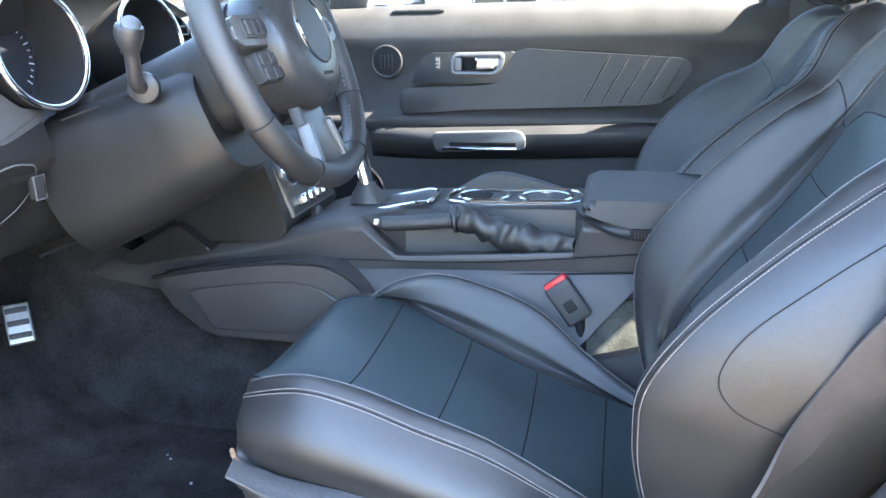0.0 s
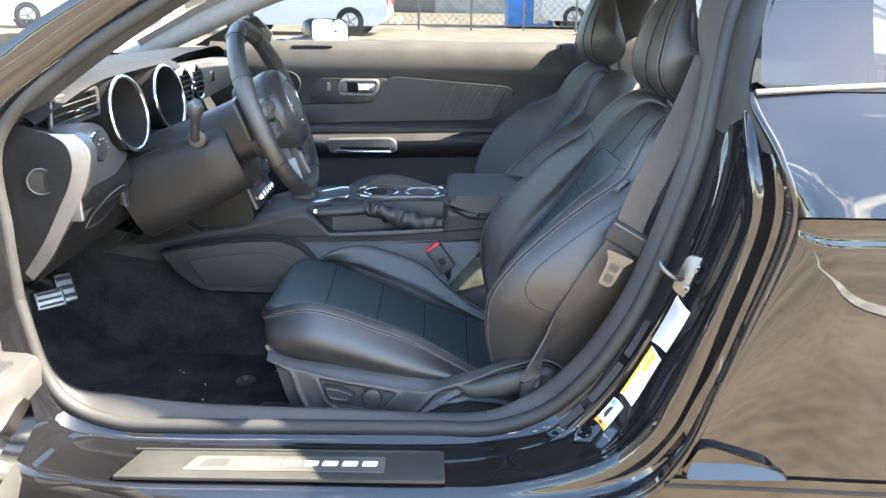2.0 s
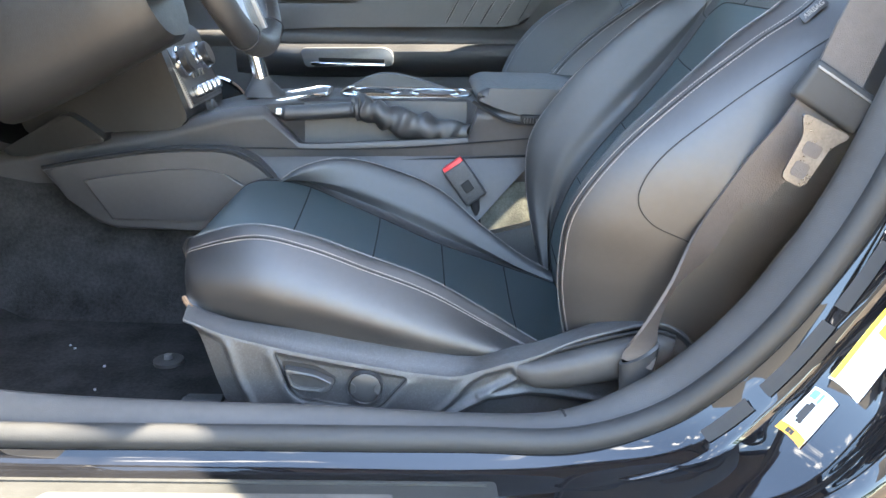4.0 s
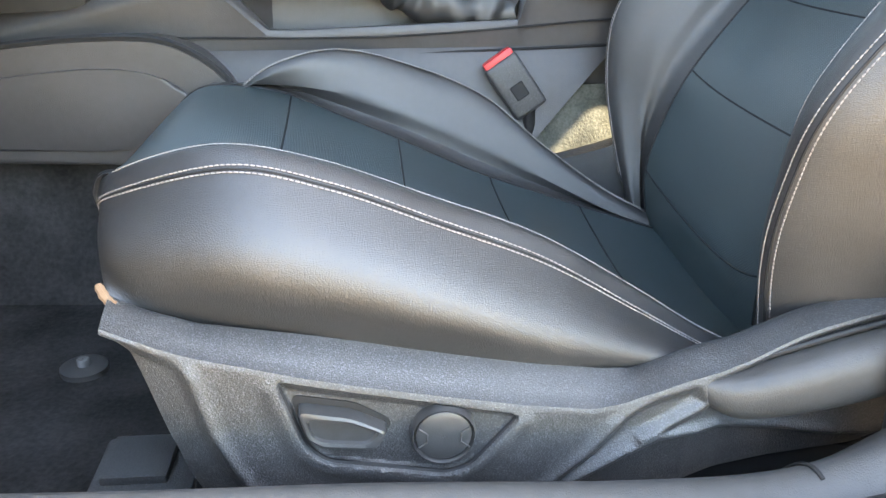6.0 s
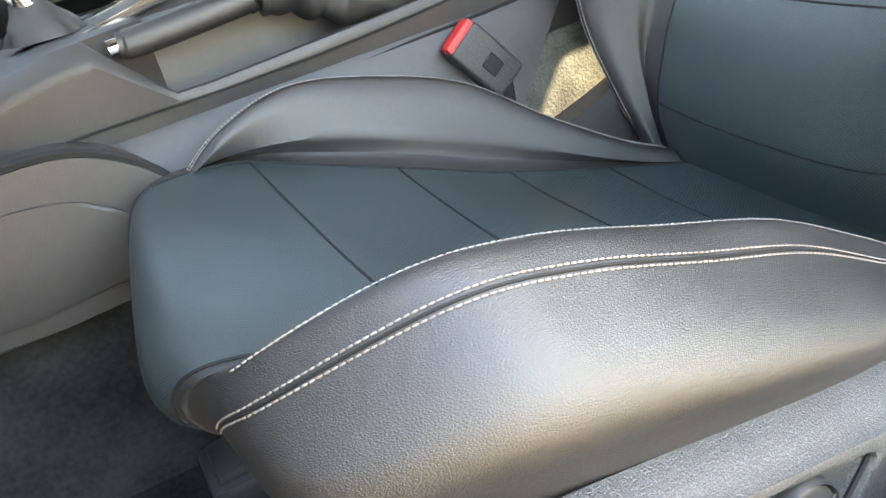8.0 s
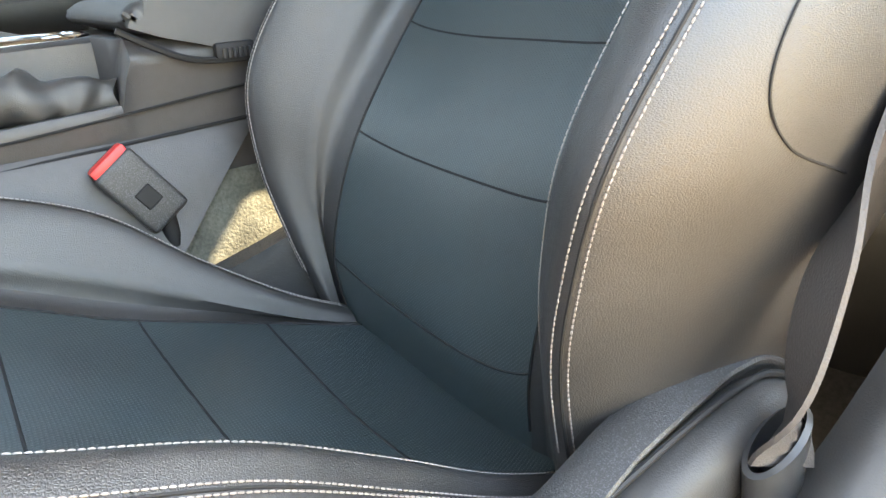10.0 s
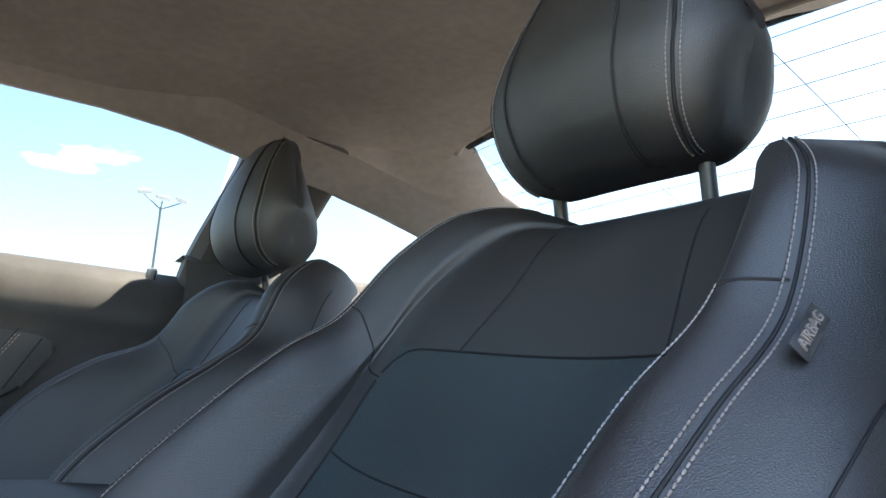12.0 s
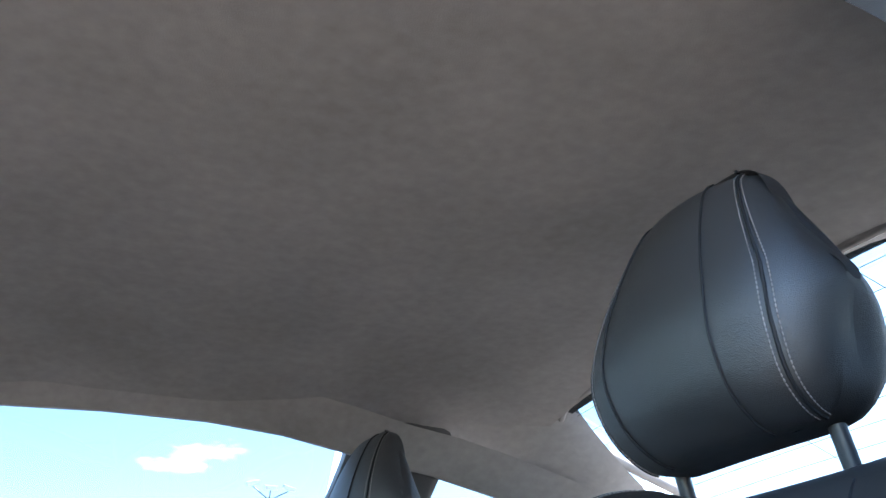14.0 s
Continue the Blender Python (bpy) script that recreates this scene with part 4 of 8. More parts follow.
def cabin():
    bm = bmesh.new()
    xs = [-0.95, -0.72, -0.55, -0.42, -0.30, 0.1, 0.5, 0.85, 0.95, 1.30]
    zs = [0.75, 0.62, 0.44, 0.32, 0.285, 0.280, 0.280, 0.282, 0.34, 0.38]
    ys = [-0.70, -0.655, -0.60, -0.30, 0.30, 0.60, 0.655, 0.70]
    dz = [0.05, 0.012, 0, 0, 0, 0, 0.012, 0.05]
    grid_faces(bm, [[(x, y, z + d) for y, d in zip(ys, dz)] for x, z in zip(xs, zs)])
    floor = part("floor", bm, CARPET, None, angle=60)
    tagged(floor, "dark grey cut-pile carpet on the car floor", "car floor", kind="structure")
    bm = bmesh.new()
    disc(bm, (-0.022, -0.346, 0.281), 0.022, 0.007, Matrix.Identity(3), 28)
    clip = thing("carpet_clip", "round black plastic clip on the floor carpet", "clip", (-0.022, -0.346, 0.28))
    part("clip_base", bm, TRIM, clip)
    bm = bmesh.new()
    disc(bm, (-0.022, -0.346, 0.287), 0.006, 0.008, Matrix.Identity(3), 16)
    part("clip_peg", bm, GREYP, clip)
    # crumbs of dirt on the carpet
    bm = bmesh.new()
    for _ in range(8):
        x, y = random.uniform(-0.3, 0.1), random.uniform(-0.6, -0.2)
        z = 0.2845 + max(0, -x - 0.3) * 0.2
        box(bm, (x, y, z), (random.uniform(0.0012, 0.003),) * 3, rot=Euler((random.random() * 3,) * 3).to_matrix())
    tagged(part("dirt_specks", bm, GREYINK, None), "pale specks of dirt on the carpet", "dirt", kind="stuff")


cabin()
driver_seat = seat(SEAT_Y, "black leather bucket seat with pale stitching and power controls", True)
passenger_seat = seat(0.345, "black leather bucket seat with pale stitching beside the console", False, 0.03)

# ---- centre console ----
def console():
    th = thing("centre_console", "black plastic centre console between the front seats", "console", (0.2, 0, 0.28))
    top = [(-0.42, 0.535), (-0.30, 0.556), (-0.24, 0.570), (-0.10, 0.592), (0.03, 0.626), (0.10, 0.634), (0.30, 0.640), (0.44, 0.642), (0.62, 0.640), (0.80, 0.620), (0.92, 0.56)]
    rows = []
    prof = cr(top, 60)
    xs = sorted(list(prof[:, 0]) + [0.094, 0.112, 0.130, 0.148, 0.426, 0.434, 0.440])
    for x in xs:
        z = float(np.interp(x, prof[:, 0], prof[:, 1]))
        w = 0.128
        # the pocket for the parking brake, cut into the driver's edge
        d = float(np.interp(x, (0.092, 0.150, 0.426, 0.438), (0, 1, 1, 0)))
        lip = z - 0.012 - d * (z - 0.012 - (0.572 + 0.06 * (x - 0.15)))
        sink = lip - 0.012 * d
        rows.append([(x, -w + 0.012, 0.28), (x, -w + 0.006, z - 0.10), (x, -w + 0.001, lip - 0.012), (x, -w, lip - 0.006), (x, -w + 0.003, lip), (x, -w + 0.012, lip + 0.010 * (1 - d)), (x, -w + 0.016, sink + 0.012 * (1 - d)),
                     (x, -w + 0.018 + 0.050 * d, sink + 0.012 * (1 - d)), (x, -w + 0.020 + 0.056 * d, z - 0.004 * d), (x, -w + 0.024 + 0.058 * d, z), (x, -0.02, z), (x, w - 0.02, z), (x, w - 0.008, z - 0.006), (x, w, z - 0.03), (x, w - 0.01, 0.28)])
    bm = bmesh.new()
    grid_faces(bm, rows, cap=True)
    bmesh.ops.recalc_face_normals(bm, faces=bm.faces)
    part("console_body", bm, PLASTIC_C, th)
    # side seam
    bm = bmesh.new()
    tube(bm, cr([(-0.26, -0.1275, 0.530), (-0.10, -0.1278, 0.552), (0.04, -0.128, 0.564), (0.20, -0.128, 0.566), (0.33, -0.1282, 0.572), (0.54, -0.1284, 0.592)], 40), 0.0014, 6)
    part("side_seam", bm, SEAM, th)
    bm = bmesh.new()
    tube(bm, cr([(0.10, -0.1285, 0.545), (0.32, -0.1290, 0.551), (0.545, -0.1290, 0.563)], 20), 0.0020, 6)
    part("side_seam", bm, SEAM, th)
    # carpeted tunnel side behind the kick panel
    bm = bmesh.new()
    grid_faces(bm, [[(x, -0.128, 0.515 + 0.03 * (x - 0.45)), (x, -0.136, 0.50 + 0.03 * (x - 0.45)), (x, -0.155, 0.44), (x, -0.175, 0.37), (x, -0.19, 0.282)] for x in np.linspace(0.30, 0.95, 24)])
    part("tunnel_carpet", bm, TUNNEL, th, "grey carpet on the side of the tunnel")
    # plain side panel in front of the carpet, cut off on the slant
    bm = bmesh.new()
    rows = []
    for k in np.linspace(0, 1, 10):
        rows.append([((-0.04 if z > 0.45 else 0.15) * (1 - k) + e * k, y, z - 0.014 * (1 - k) * (z > 0.55)) for e, y, z in ((0.545, -0.1275, 0.562), (0.532, -0.134, 0.552), (0.490, -0.144, 0.505), (0.450, -0.159, 0.462), (0.392, -0.178, 0.400), (0.330, -0.190, 0.335))])
    grid_faces(bm, rows)
    part("lower_side_panel", bm, PLASTIC_C, th, "plain grey-black lower console side")
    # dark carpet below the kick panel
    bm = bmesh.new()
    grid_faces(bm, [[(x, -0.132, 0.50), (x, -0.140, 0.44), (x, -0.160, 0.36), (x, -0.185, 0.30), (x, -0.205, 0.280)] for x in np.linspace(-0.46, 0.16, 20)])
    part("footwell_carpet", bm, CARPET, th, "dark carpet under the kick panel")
    # kick panel
    bm = bmesh.new()
    arc = cr([(-0.250, 0.534), (-0.16, 0.552), (-0.06, 0.566), (0.03, 0.569), (0.075, 0.555), (0.108, 0.528), (0.130, 0.49)], 24)
    pts = [tuple(p) for p in arc] + [(0.145, 0.445), (0.00, 0.440), (-0.14, 0.440), (-0.170, 0.450), (-0.215, 0.490)]
    prism(pts, "y", -0.187, -0.110, 0.008, 3, bm)
    part("kick_panel", bm, PLASTIC_C, th, "moulded lower side panel")
    bm = bmesh.new()
    tube(bm, [(p[0], -0.181, p[1] + 0.003) for p in arc], 0.004, 6)
    part("panel_gap", bm, SEAM, th)
    bm = bmesh.new()
    pts = [tuple(p) for p in cr([(-0.185, 0.520), (-0.10, 0.534), (-0.01, 0.542), (0.05, 0.530), (0.090, 0.495)], 16)] + [(0.092, 0.462), (-0.02, 0.456), (-0.145, 0.456)]
    prism(pts, "y", -0.191, -0.176, 0.0038, 4, bm)
    part("knee_pad", bm, PLASTIC_C, th)
    # armrest
    bm = bmesh.new()
    pts = rounded([(0.432, 0.655), (0.448, 0.672), (0.80, 0.672), (0.80, 0.622), (0.53, 0.622), (0.500, 0.632), (0.470, 0.640)], 0.012)
    prism(pts, "y", -0.134, 0.122, 0.013, 4, bm)
    arm = part("armrest", bm, LEATHER, th, "soft black armrest lid")
    bm = bmesh.new()
    tube(bm, cr([(0.431, -0.1345, 0.650), (0.462, -0.136, 0.632), (0.490, -0.1365, 0.620), (0.53, -0.1365, 0.616), (0.62, -0.136, 0.617)], 24), 0.003, 6)
    part("lid_gap", bm, SEAM, arm)
    bm = bmesh.new()
    box(bm, (0.528, -0.136, 0.624), (0.036, 0.010, 0.014), 0.003)
    latch = part("lid_latch", bm, SEAM, arm, "black armrest latch")
    bm = bmesh.new()
    for k in range(6):
        box(bm, (0.516 + 0.0048 * k, -0.142, 0.622), (0.002, 0.004, 0.008))
    part("latch_rib", bm, PLASTIC_S, arm)
    # cup holders
    for cx in (0.265, 0.372):
        bm = bmesh.new()
        ring(bm, (cx, 0.030, 0.6385), 0.047, 0.039, 0.006, Matrix.Identity(3), 40)
        part("cup_ring", bm, CHROME, th, "chrome cup holder ring")
        # flat black disc painted as the shade down in the cup well
        bm = bmesh.new()
        disc(bm, (cx, 0.030, 0.6375), 0.0395, 0.002, Matrix.Identity(3), 32)
        part("cup_well_shade", bm, SHADE, th)
    bm = bmesh.new()
    out = rounded([(0.205, -0.030), (0.435, -0.030), (0.435, 0.090), (0.205, 0.090)], 0.05, 8)
    tube(bm, [(p[0], p[1], 0.641) for p in out + out[:1]], 0.0035, 8, cap=False)
    part("cup_trim", bm, CHROME, th)
    bm = bmesh.new()
    pts = [tuple(p) for p in cr([(0.21, 0.64), (0.25, 0.662), (0.29, 0.668), (0.34, 0.658), (0.40, 0.640)], 14)]
    prism(pts + [(0.40, 0.63), (0.21, 0.63)], "y", 0.088, 0.118, 0.004, 2, bm)
    part("grab_rail", bm, LEATHER, th, "padded knee rail on the passenger edge")
    # gear lever
    bm = bmesh.new()
    out = rounded([(-0.03, -0.052), (0.185, -0.052), (0.185, 0.060), (-0.03, 0.060)], 0.022, 5)
    zt = lambda x: 0.600 + 0.20 * (x + 0.03) if x < 0.08 else 0.6395  # noqa: E731
    tube(bm, [(p[0], p[1], zt(p[0]) + 0.004) for p in out + out[:1]], 0.004, 8, cap=False)
    part("shifter_bezel", bm, CHROME, th, "chrome gear lever surround")
    bm = bmesh.new()
    out2 = rounded([(-0.025, -0.047), (0.18, -0.047), (0.18, 0.055), (-0.025, 0.055)], 0.02, 5)
    vs = [bm.verts.new((p[0], p[1], zt(p[0]) + 0.004)) for p in out2]
    bm.faces.new(vs)
    part("shifter_plate", bm, PLASTIC_S, th)
    bm = bmesh.new()
    rows = []
    for k, (r, z) in enumerate(((0.036, 0.634), (0.032, 0.642), (0.026, 0.650), (0.018, 0.660), (0.014, 0.668))):
        rows.append([(0.070 - 0.1 * (z - 0.63) + r * math.cos(a) * (1 + 0.12 * math.sin(5 * a + k)), 0.0 + r * 0.8 * math.sin(a), z) for a in np.linspace(0, 2 * math.pi, 24)[:-1]])
    grid_faces(bm, rows, close_v=True)
    part("shifter_boot", bm, LEATHER, th, "crumpled black leather boot")
    bm = bmesh.new()
    tube(bm, [(0.068, 0, 0.655), (0.058, 0, 0.70), (0.048, 0, 0.735)], [0.0125, 0.014, 0.017], 16)
    lever = part("gear_lever", bm, CHROME, th, "chrome gear lever")
    bm = bmesh.new()
    bmesh.ops.create_uvsphere(bm, u_segments=20, v_segments=14, radius=0.024)
    bmesh.ops.transform(bm, matrix=Matrix.Translation((0.045, 0, 0.748)) @ Matrix.Diagonal((1.15, 0.9, 0.9, 1)), verts=bm.verts)
    part("gear_knob", bm, LEATHER, lever)
    return th


def brake():
    th = thing("parking_brake", "black parking brake lever with a crumpled leather boot", "brake lever", (0.25, -0.09, 0.62))
    bm = bmesh.new()
    tube(bm, cr([(0.118, -0.106, 0.622), (0.132, -0.106, 0.621), (0.18, -0.106, 0.624), (0.225, -0.106, 0.628), (0.238, -0.106, 0.630)], 20), [0.0105] * 3 + [0.0125] * 14 + [0.0135, 0.0135, 0.012], 14)
    part("brake_grip", bm, LEATHER, th, "leather-wrapped grip")
    bm = bmesh.new()
    tube(bm, [(0.110, -0.106, 0.621), (0.119, -0.106, 0.6215)], 0.0075, 12)
    part("release_button", bm, CHROME, th, "chrome release button")
    bm = bmesh.new()
    rows = []
    prof = cr([(0.236, 0.632, 0.016), (0.246, 0.632, 0.020), (0.275, 0.622, 0.021), (0.31, 0.610, 0.024), (0.35, 0.600, 0.023), (0.39, 0.595, 0.020), (0.43, 0.592, 0.016)], 46)
    for i, (x, z, r) in enumerate(prof):
        f = 1 + 0.16 * math.sin(i * 0.85) * (1 if i > 5 else 0)
        rows.append([(x + 0.006 * math.sin(2 * a + i * 0.4), -0.100 + r * 0.75 * math.cos(a) * f, z + r * math.sin(a) * f * (1.0 + 0.10 * math.sin(3 * a + i * 0.5))) for a in np.linspace(0, 2 * math.pi, 21)[:-1]])
    grid_faces(bm, rows, close_v=True, cap=True)
    part("brake_boot", bm, LEATHER, th, "folded black leather boot", angle=70)
    bm = bmesh.new()
    ring(bm, (0.241, -0.106, 0.631), 0.021, 0.015, 0.006, face_rot((1, 0, 0.05)), 24)
    part("boot_collar", bm, LEATHER, th)


console()
brake()


def buckle():
    th = thing("belt_buckle", "black seat belt buckle with a red release button", "buckle", (0.43, -0.14, 0.45))
    ax = Vector((0.062, -0.008, -0.085)).normalized()
    top = Vector((0.400, -0.148, 0.550))
    side = Vector((1, 0, 0.35))
    side = (side - ax * side.dot(ax)).normalized()
    rot = Matrix((side, (-ax).cross(side), -ax)).transposed()
    bm = bmesh.new()
    box(bm, top + ax * 0.038, (0.041, 0.022, 0.068), 0.005, rot, 3)
    body = part("buckle_body", bm, PLASTIC, th)
    bm = bmesh.new()
    box(bm, top + ax * 0.004, (0.037, 0.018, 0.013), 0.004, rot, 2)
    part("release_button", bm, RED, th, "red release button")
    bm = bmesh.new()
    box(bm, top + ax * 0.044 + rot @ Vector((0, -0.0112, 0)), (0.016, 0.002, 0.018), 0.001, rot, 1)
    part("label_recess", bm, SEAM, body)
    bm = bmesh.new()
    tube(bm, [top + ax * 0.066, top + ax * 0.080 + Vector((-0.006, 0.004, -0.012)), top + ax * 0.090 + Vector((-0.008, 0.004, -0.05))], 0.008, 10)
    part("buckle_stalk", bm, SEAM, th)


buckle()

# ---- body shell: driver's door opening ----
# columns: inner trim edge, trim crest, seal, seal foot, jamb inner, jamb middle, jamb rim, outer edge
def sill_row(x, lift=0.0, crest=0.405):
    return [(x, -0.650, 0.350 + lift), (x, -0.682, crest + lift), (x, -0.712, 0.388 + lift), (x, -0.738, 0.364 + lift), (x, -0.760, 0.360 + lift), (x, -0.815, 0.361 + lift), (x, -0.866, 0.354 + lift), (x, -0.890, 0.318 + lift)]


OPENING = [
    [(-0.335, -0.640, 0.62), (-0.325, -0.672, 0.62), (-0.318, -0.700, 0.62), (-0.312, -0.722, 0.62), (-0.318, -0.750, 0.61), (-0.325, -0.80, 0.60), (-0.33, -0.86, 0.59), (-0.335, -0.885, 0.58)],
    [(-0.318, -0.642, 0.50), (-0.300, -0.676, 0.500), (-0.290, -0.706, 0.49), (-0.282, -0.730, 0.478), (-0.288, -0.755, 0.465), (-0.30, -0.805, 0.455), (-0.31, -0.862, 0.445), (-0.32, -0.888, 0.41)],
    [(-0.275, -0.645, 0.42), (-0.255, -0.678, 0.440), (-0.245, -0.709, 0.425), (-0.240, -0.734, 0.402), (-0.245, -0.758, 0.392), (-0.25, -0.81, 0.388), (-0.26, -0.864, 0.378), (-0.26, -0.890, 0.342)],
    sill_row(-0.16, 0.006, 0.420), sill_row(-0.05, 0.0, 0.412), sill_row(0.10), sill_row(0.25, 0.0, 0.402), sill_row(0.40, 0.0, 0.395),
    [(0.50, -0.650, 0.362), (0.505, -0.683, 0.400), (0.512, -0.713, 0.388), (0.518, -0.738, 0.372), (0.524, -0.760, 0.366), (0.545, -0.815, 0.368), (0.565, -0.866, 0.360), (0.575, -0.892, 0.325)],
    [(0.572, -0.650, 0.398), (0.585, -0.684, 0.435), (0.600, -0.715, 0.420), (0.612, -0.740, 0.402), (0.624, -0.762, 0.394), (0.665, -0.812, 0.410), (0.705, -0.870, 0.395), (0.735, -0.908, 0.365)],
    [(0.640, -0.660, 0.462), (0.645, -0.690, 0.488), (0.662, -0.724, 0.478), (0.676, -0.748, 0.464), (0.690, -0.768, 0.456), (0.728, -0.802, 0.478), (0.772, -0.878, 0.465), (0.802, -0.922, 0.455)],
    [(0.700, -0.672, 0.548), (0.697, -0.696, 0.560), (0.714, -0.731, 0.553), (0.728, -0.755, 0.543), (0.742, -0.775, 0.540), (0.768, -0.808, 0.562), (0.808, -0.886, 0.555), (0.838, -0.925, 0.560)],
    [(0.758, -0.676, 0.660), (0.749, -0.698, 0.664), (0.766, -0.734, 0.658), (0.779, -0.758, 0.652), (0.790, -0.785, 0.656), (0.802, -0.846, 0.672), (0.842, -0.896, 0.668), (0.872, -0.927, 0.672)],
    [(0.808, -0.676, 0.820), (0.800, -0.696, 0.820), (0.815, -0.735, 0.815), (0.827, -0.757, 0.812), (0.834, -0.800, 0.815), (0.846, -0.866, 0.820), (0.880, -0.900, 0.825), (0.914, -0.930, 0.836)],
    [(0.834, -0.668, 0.920), (0.828, -0.690, 0.920), (0.842, -0.727, 0.918), (0.852, -0.748, 0.915), (0.852, -0.790, 0.915), (0.856, -0.845, 0.915), (0.872, -0.885, 0.920), (0.890, -0.915, 0.925)],
    [(0.850, -0.650, 1.010), (0.846, -0.672, 1.010), (0.858, -0.708, 1.008), (0.866, -0.730, 1.005), (0.864, -0.760, 1.003), (0.862, -0.795, 1.002), (0.862, -0.825, 1.002), (0.865, -0.845, 1.004)],
    [(0.852, -0.598, 1.090), (0.864, -0.645, 1.090), (0.876, -0.676, 1.088), (0.884, -0.695, 1.085), (0.888, -0.715, 1.085), (0.892, -0.735, 1.085), (0.896, -0.752, 1.085), (0.900, -0.765, 1.086)],
    [(0.862, -0.570, 1.165), (0.880, -0.612, 1.170), (0.896, -0.642, 1.170), (0.906, -0.660, 1.168), (0.912, -0.675, 1.168), (0.918, -0.690, 1.168), (0.924, -0.702, 1.168), (0.930, -0.712, 1.169)],
    [(0.820, -0.530, 1.236), (0.838, -0.570, 1.246), (0.850, -0.600, 1.250), (0.858, -0.615, 1.252), (0.862, -0.628, 1.254), (0.866, -0.640, 1.258), (0.870, -0.650, 1.262), (0.872, -0.655, 1.268)],
    [(0.600, -0.510, 1.262), (0.600, -0.550, 1.272), (0.600, -0.578, 1.276), (0.600, -0.594, 1.280), (0.600, -0.606, 1.284), (0.600, -0.616, 1.290), (0.600, -0.622, 1.298), (0.600, -0.622, 1.308)],
    [(0.350, -0.510, 1.262), (0.350, -0.550, 1.268), (0.350, -0.578, 1.270), (0.350, -0.594, 1.274), (0.350, -0.606, 1.278), (0.350, -0.616, 1.286), (0.350, -0.622, 1.296), (0.350, -0.622, 1.306)],
    [(0.160, -0.525, 1.225), (0.150, -0.562, 1.226), (0.140, -0.590, 1.228), (0.132, -0.606, 1.232), (0.126, -0.618, 1.236), (0.118, -0.628, 1.244), (0.110, -0.634, 1.254), (0.105, -0.634, 1.262)],
    [(0.000, -0.572, 1.128), (-0.012, -0.608, 1.126), (-0.024, -0.636, 1.128), (-0.034, -0.652, 1.132), (-0.042, -0.664, 1.138), (-0.054, -0.674, 1.148), (-0.066, -0.680, 1.160), (-0.074, -0.680, 1.170)],
    [(-0.160, -0.618, 1.020), (-0.172, -0.652, 1.018), (-0.184, -0.680, 1.020), (-0.194, -0.696, 1.025), (-0.204, -0.708, 1.032), (-0.218, -0.718, 1.044), (-0.232, -0.724, 1.058), (-0.242, -0.724, 1.068)],
    [(-0.295, -0.640, 0.900), (-0.300, -0.674, 0.900), (-0.306, -0.702, 0.900), (-0.310, -0.720, 0.902), (-0.320, -0.740, 0.905), (-0.335, -0.76, 0.915), (-0.350, -0.775, 0.925), (-0.362, -0.78, 0.935)],
    [(-0.335, -0.640, 0.740), (-0.325, -0.674, 0.740), (-0.318, -0.702, 0.740), (-0.312, -0.724, 0.740), (-0.318, -0.750, 0.738), (-0.325, -0.80, 0.735), (-0.335, -0.85, 0.735), (-0.345, -0.872, 0.735)],
    [(-0.335, -0.640, 0.62), (-0.325, -0.672, 0.62), (-0.318, -0.700, 0.62), (-0.312, -0.722, 0.62), (-0.318, -0.750, 0.61), (-0.325, -0.80, 0.60), (-0.33, -0.86, 0.59), (-0.335, -0.885, 0.58)],
]
OPEN = Sheet(OPENING)
N_OPEN = len(OPENING) - 1


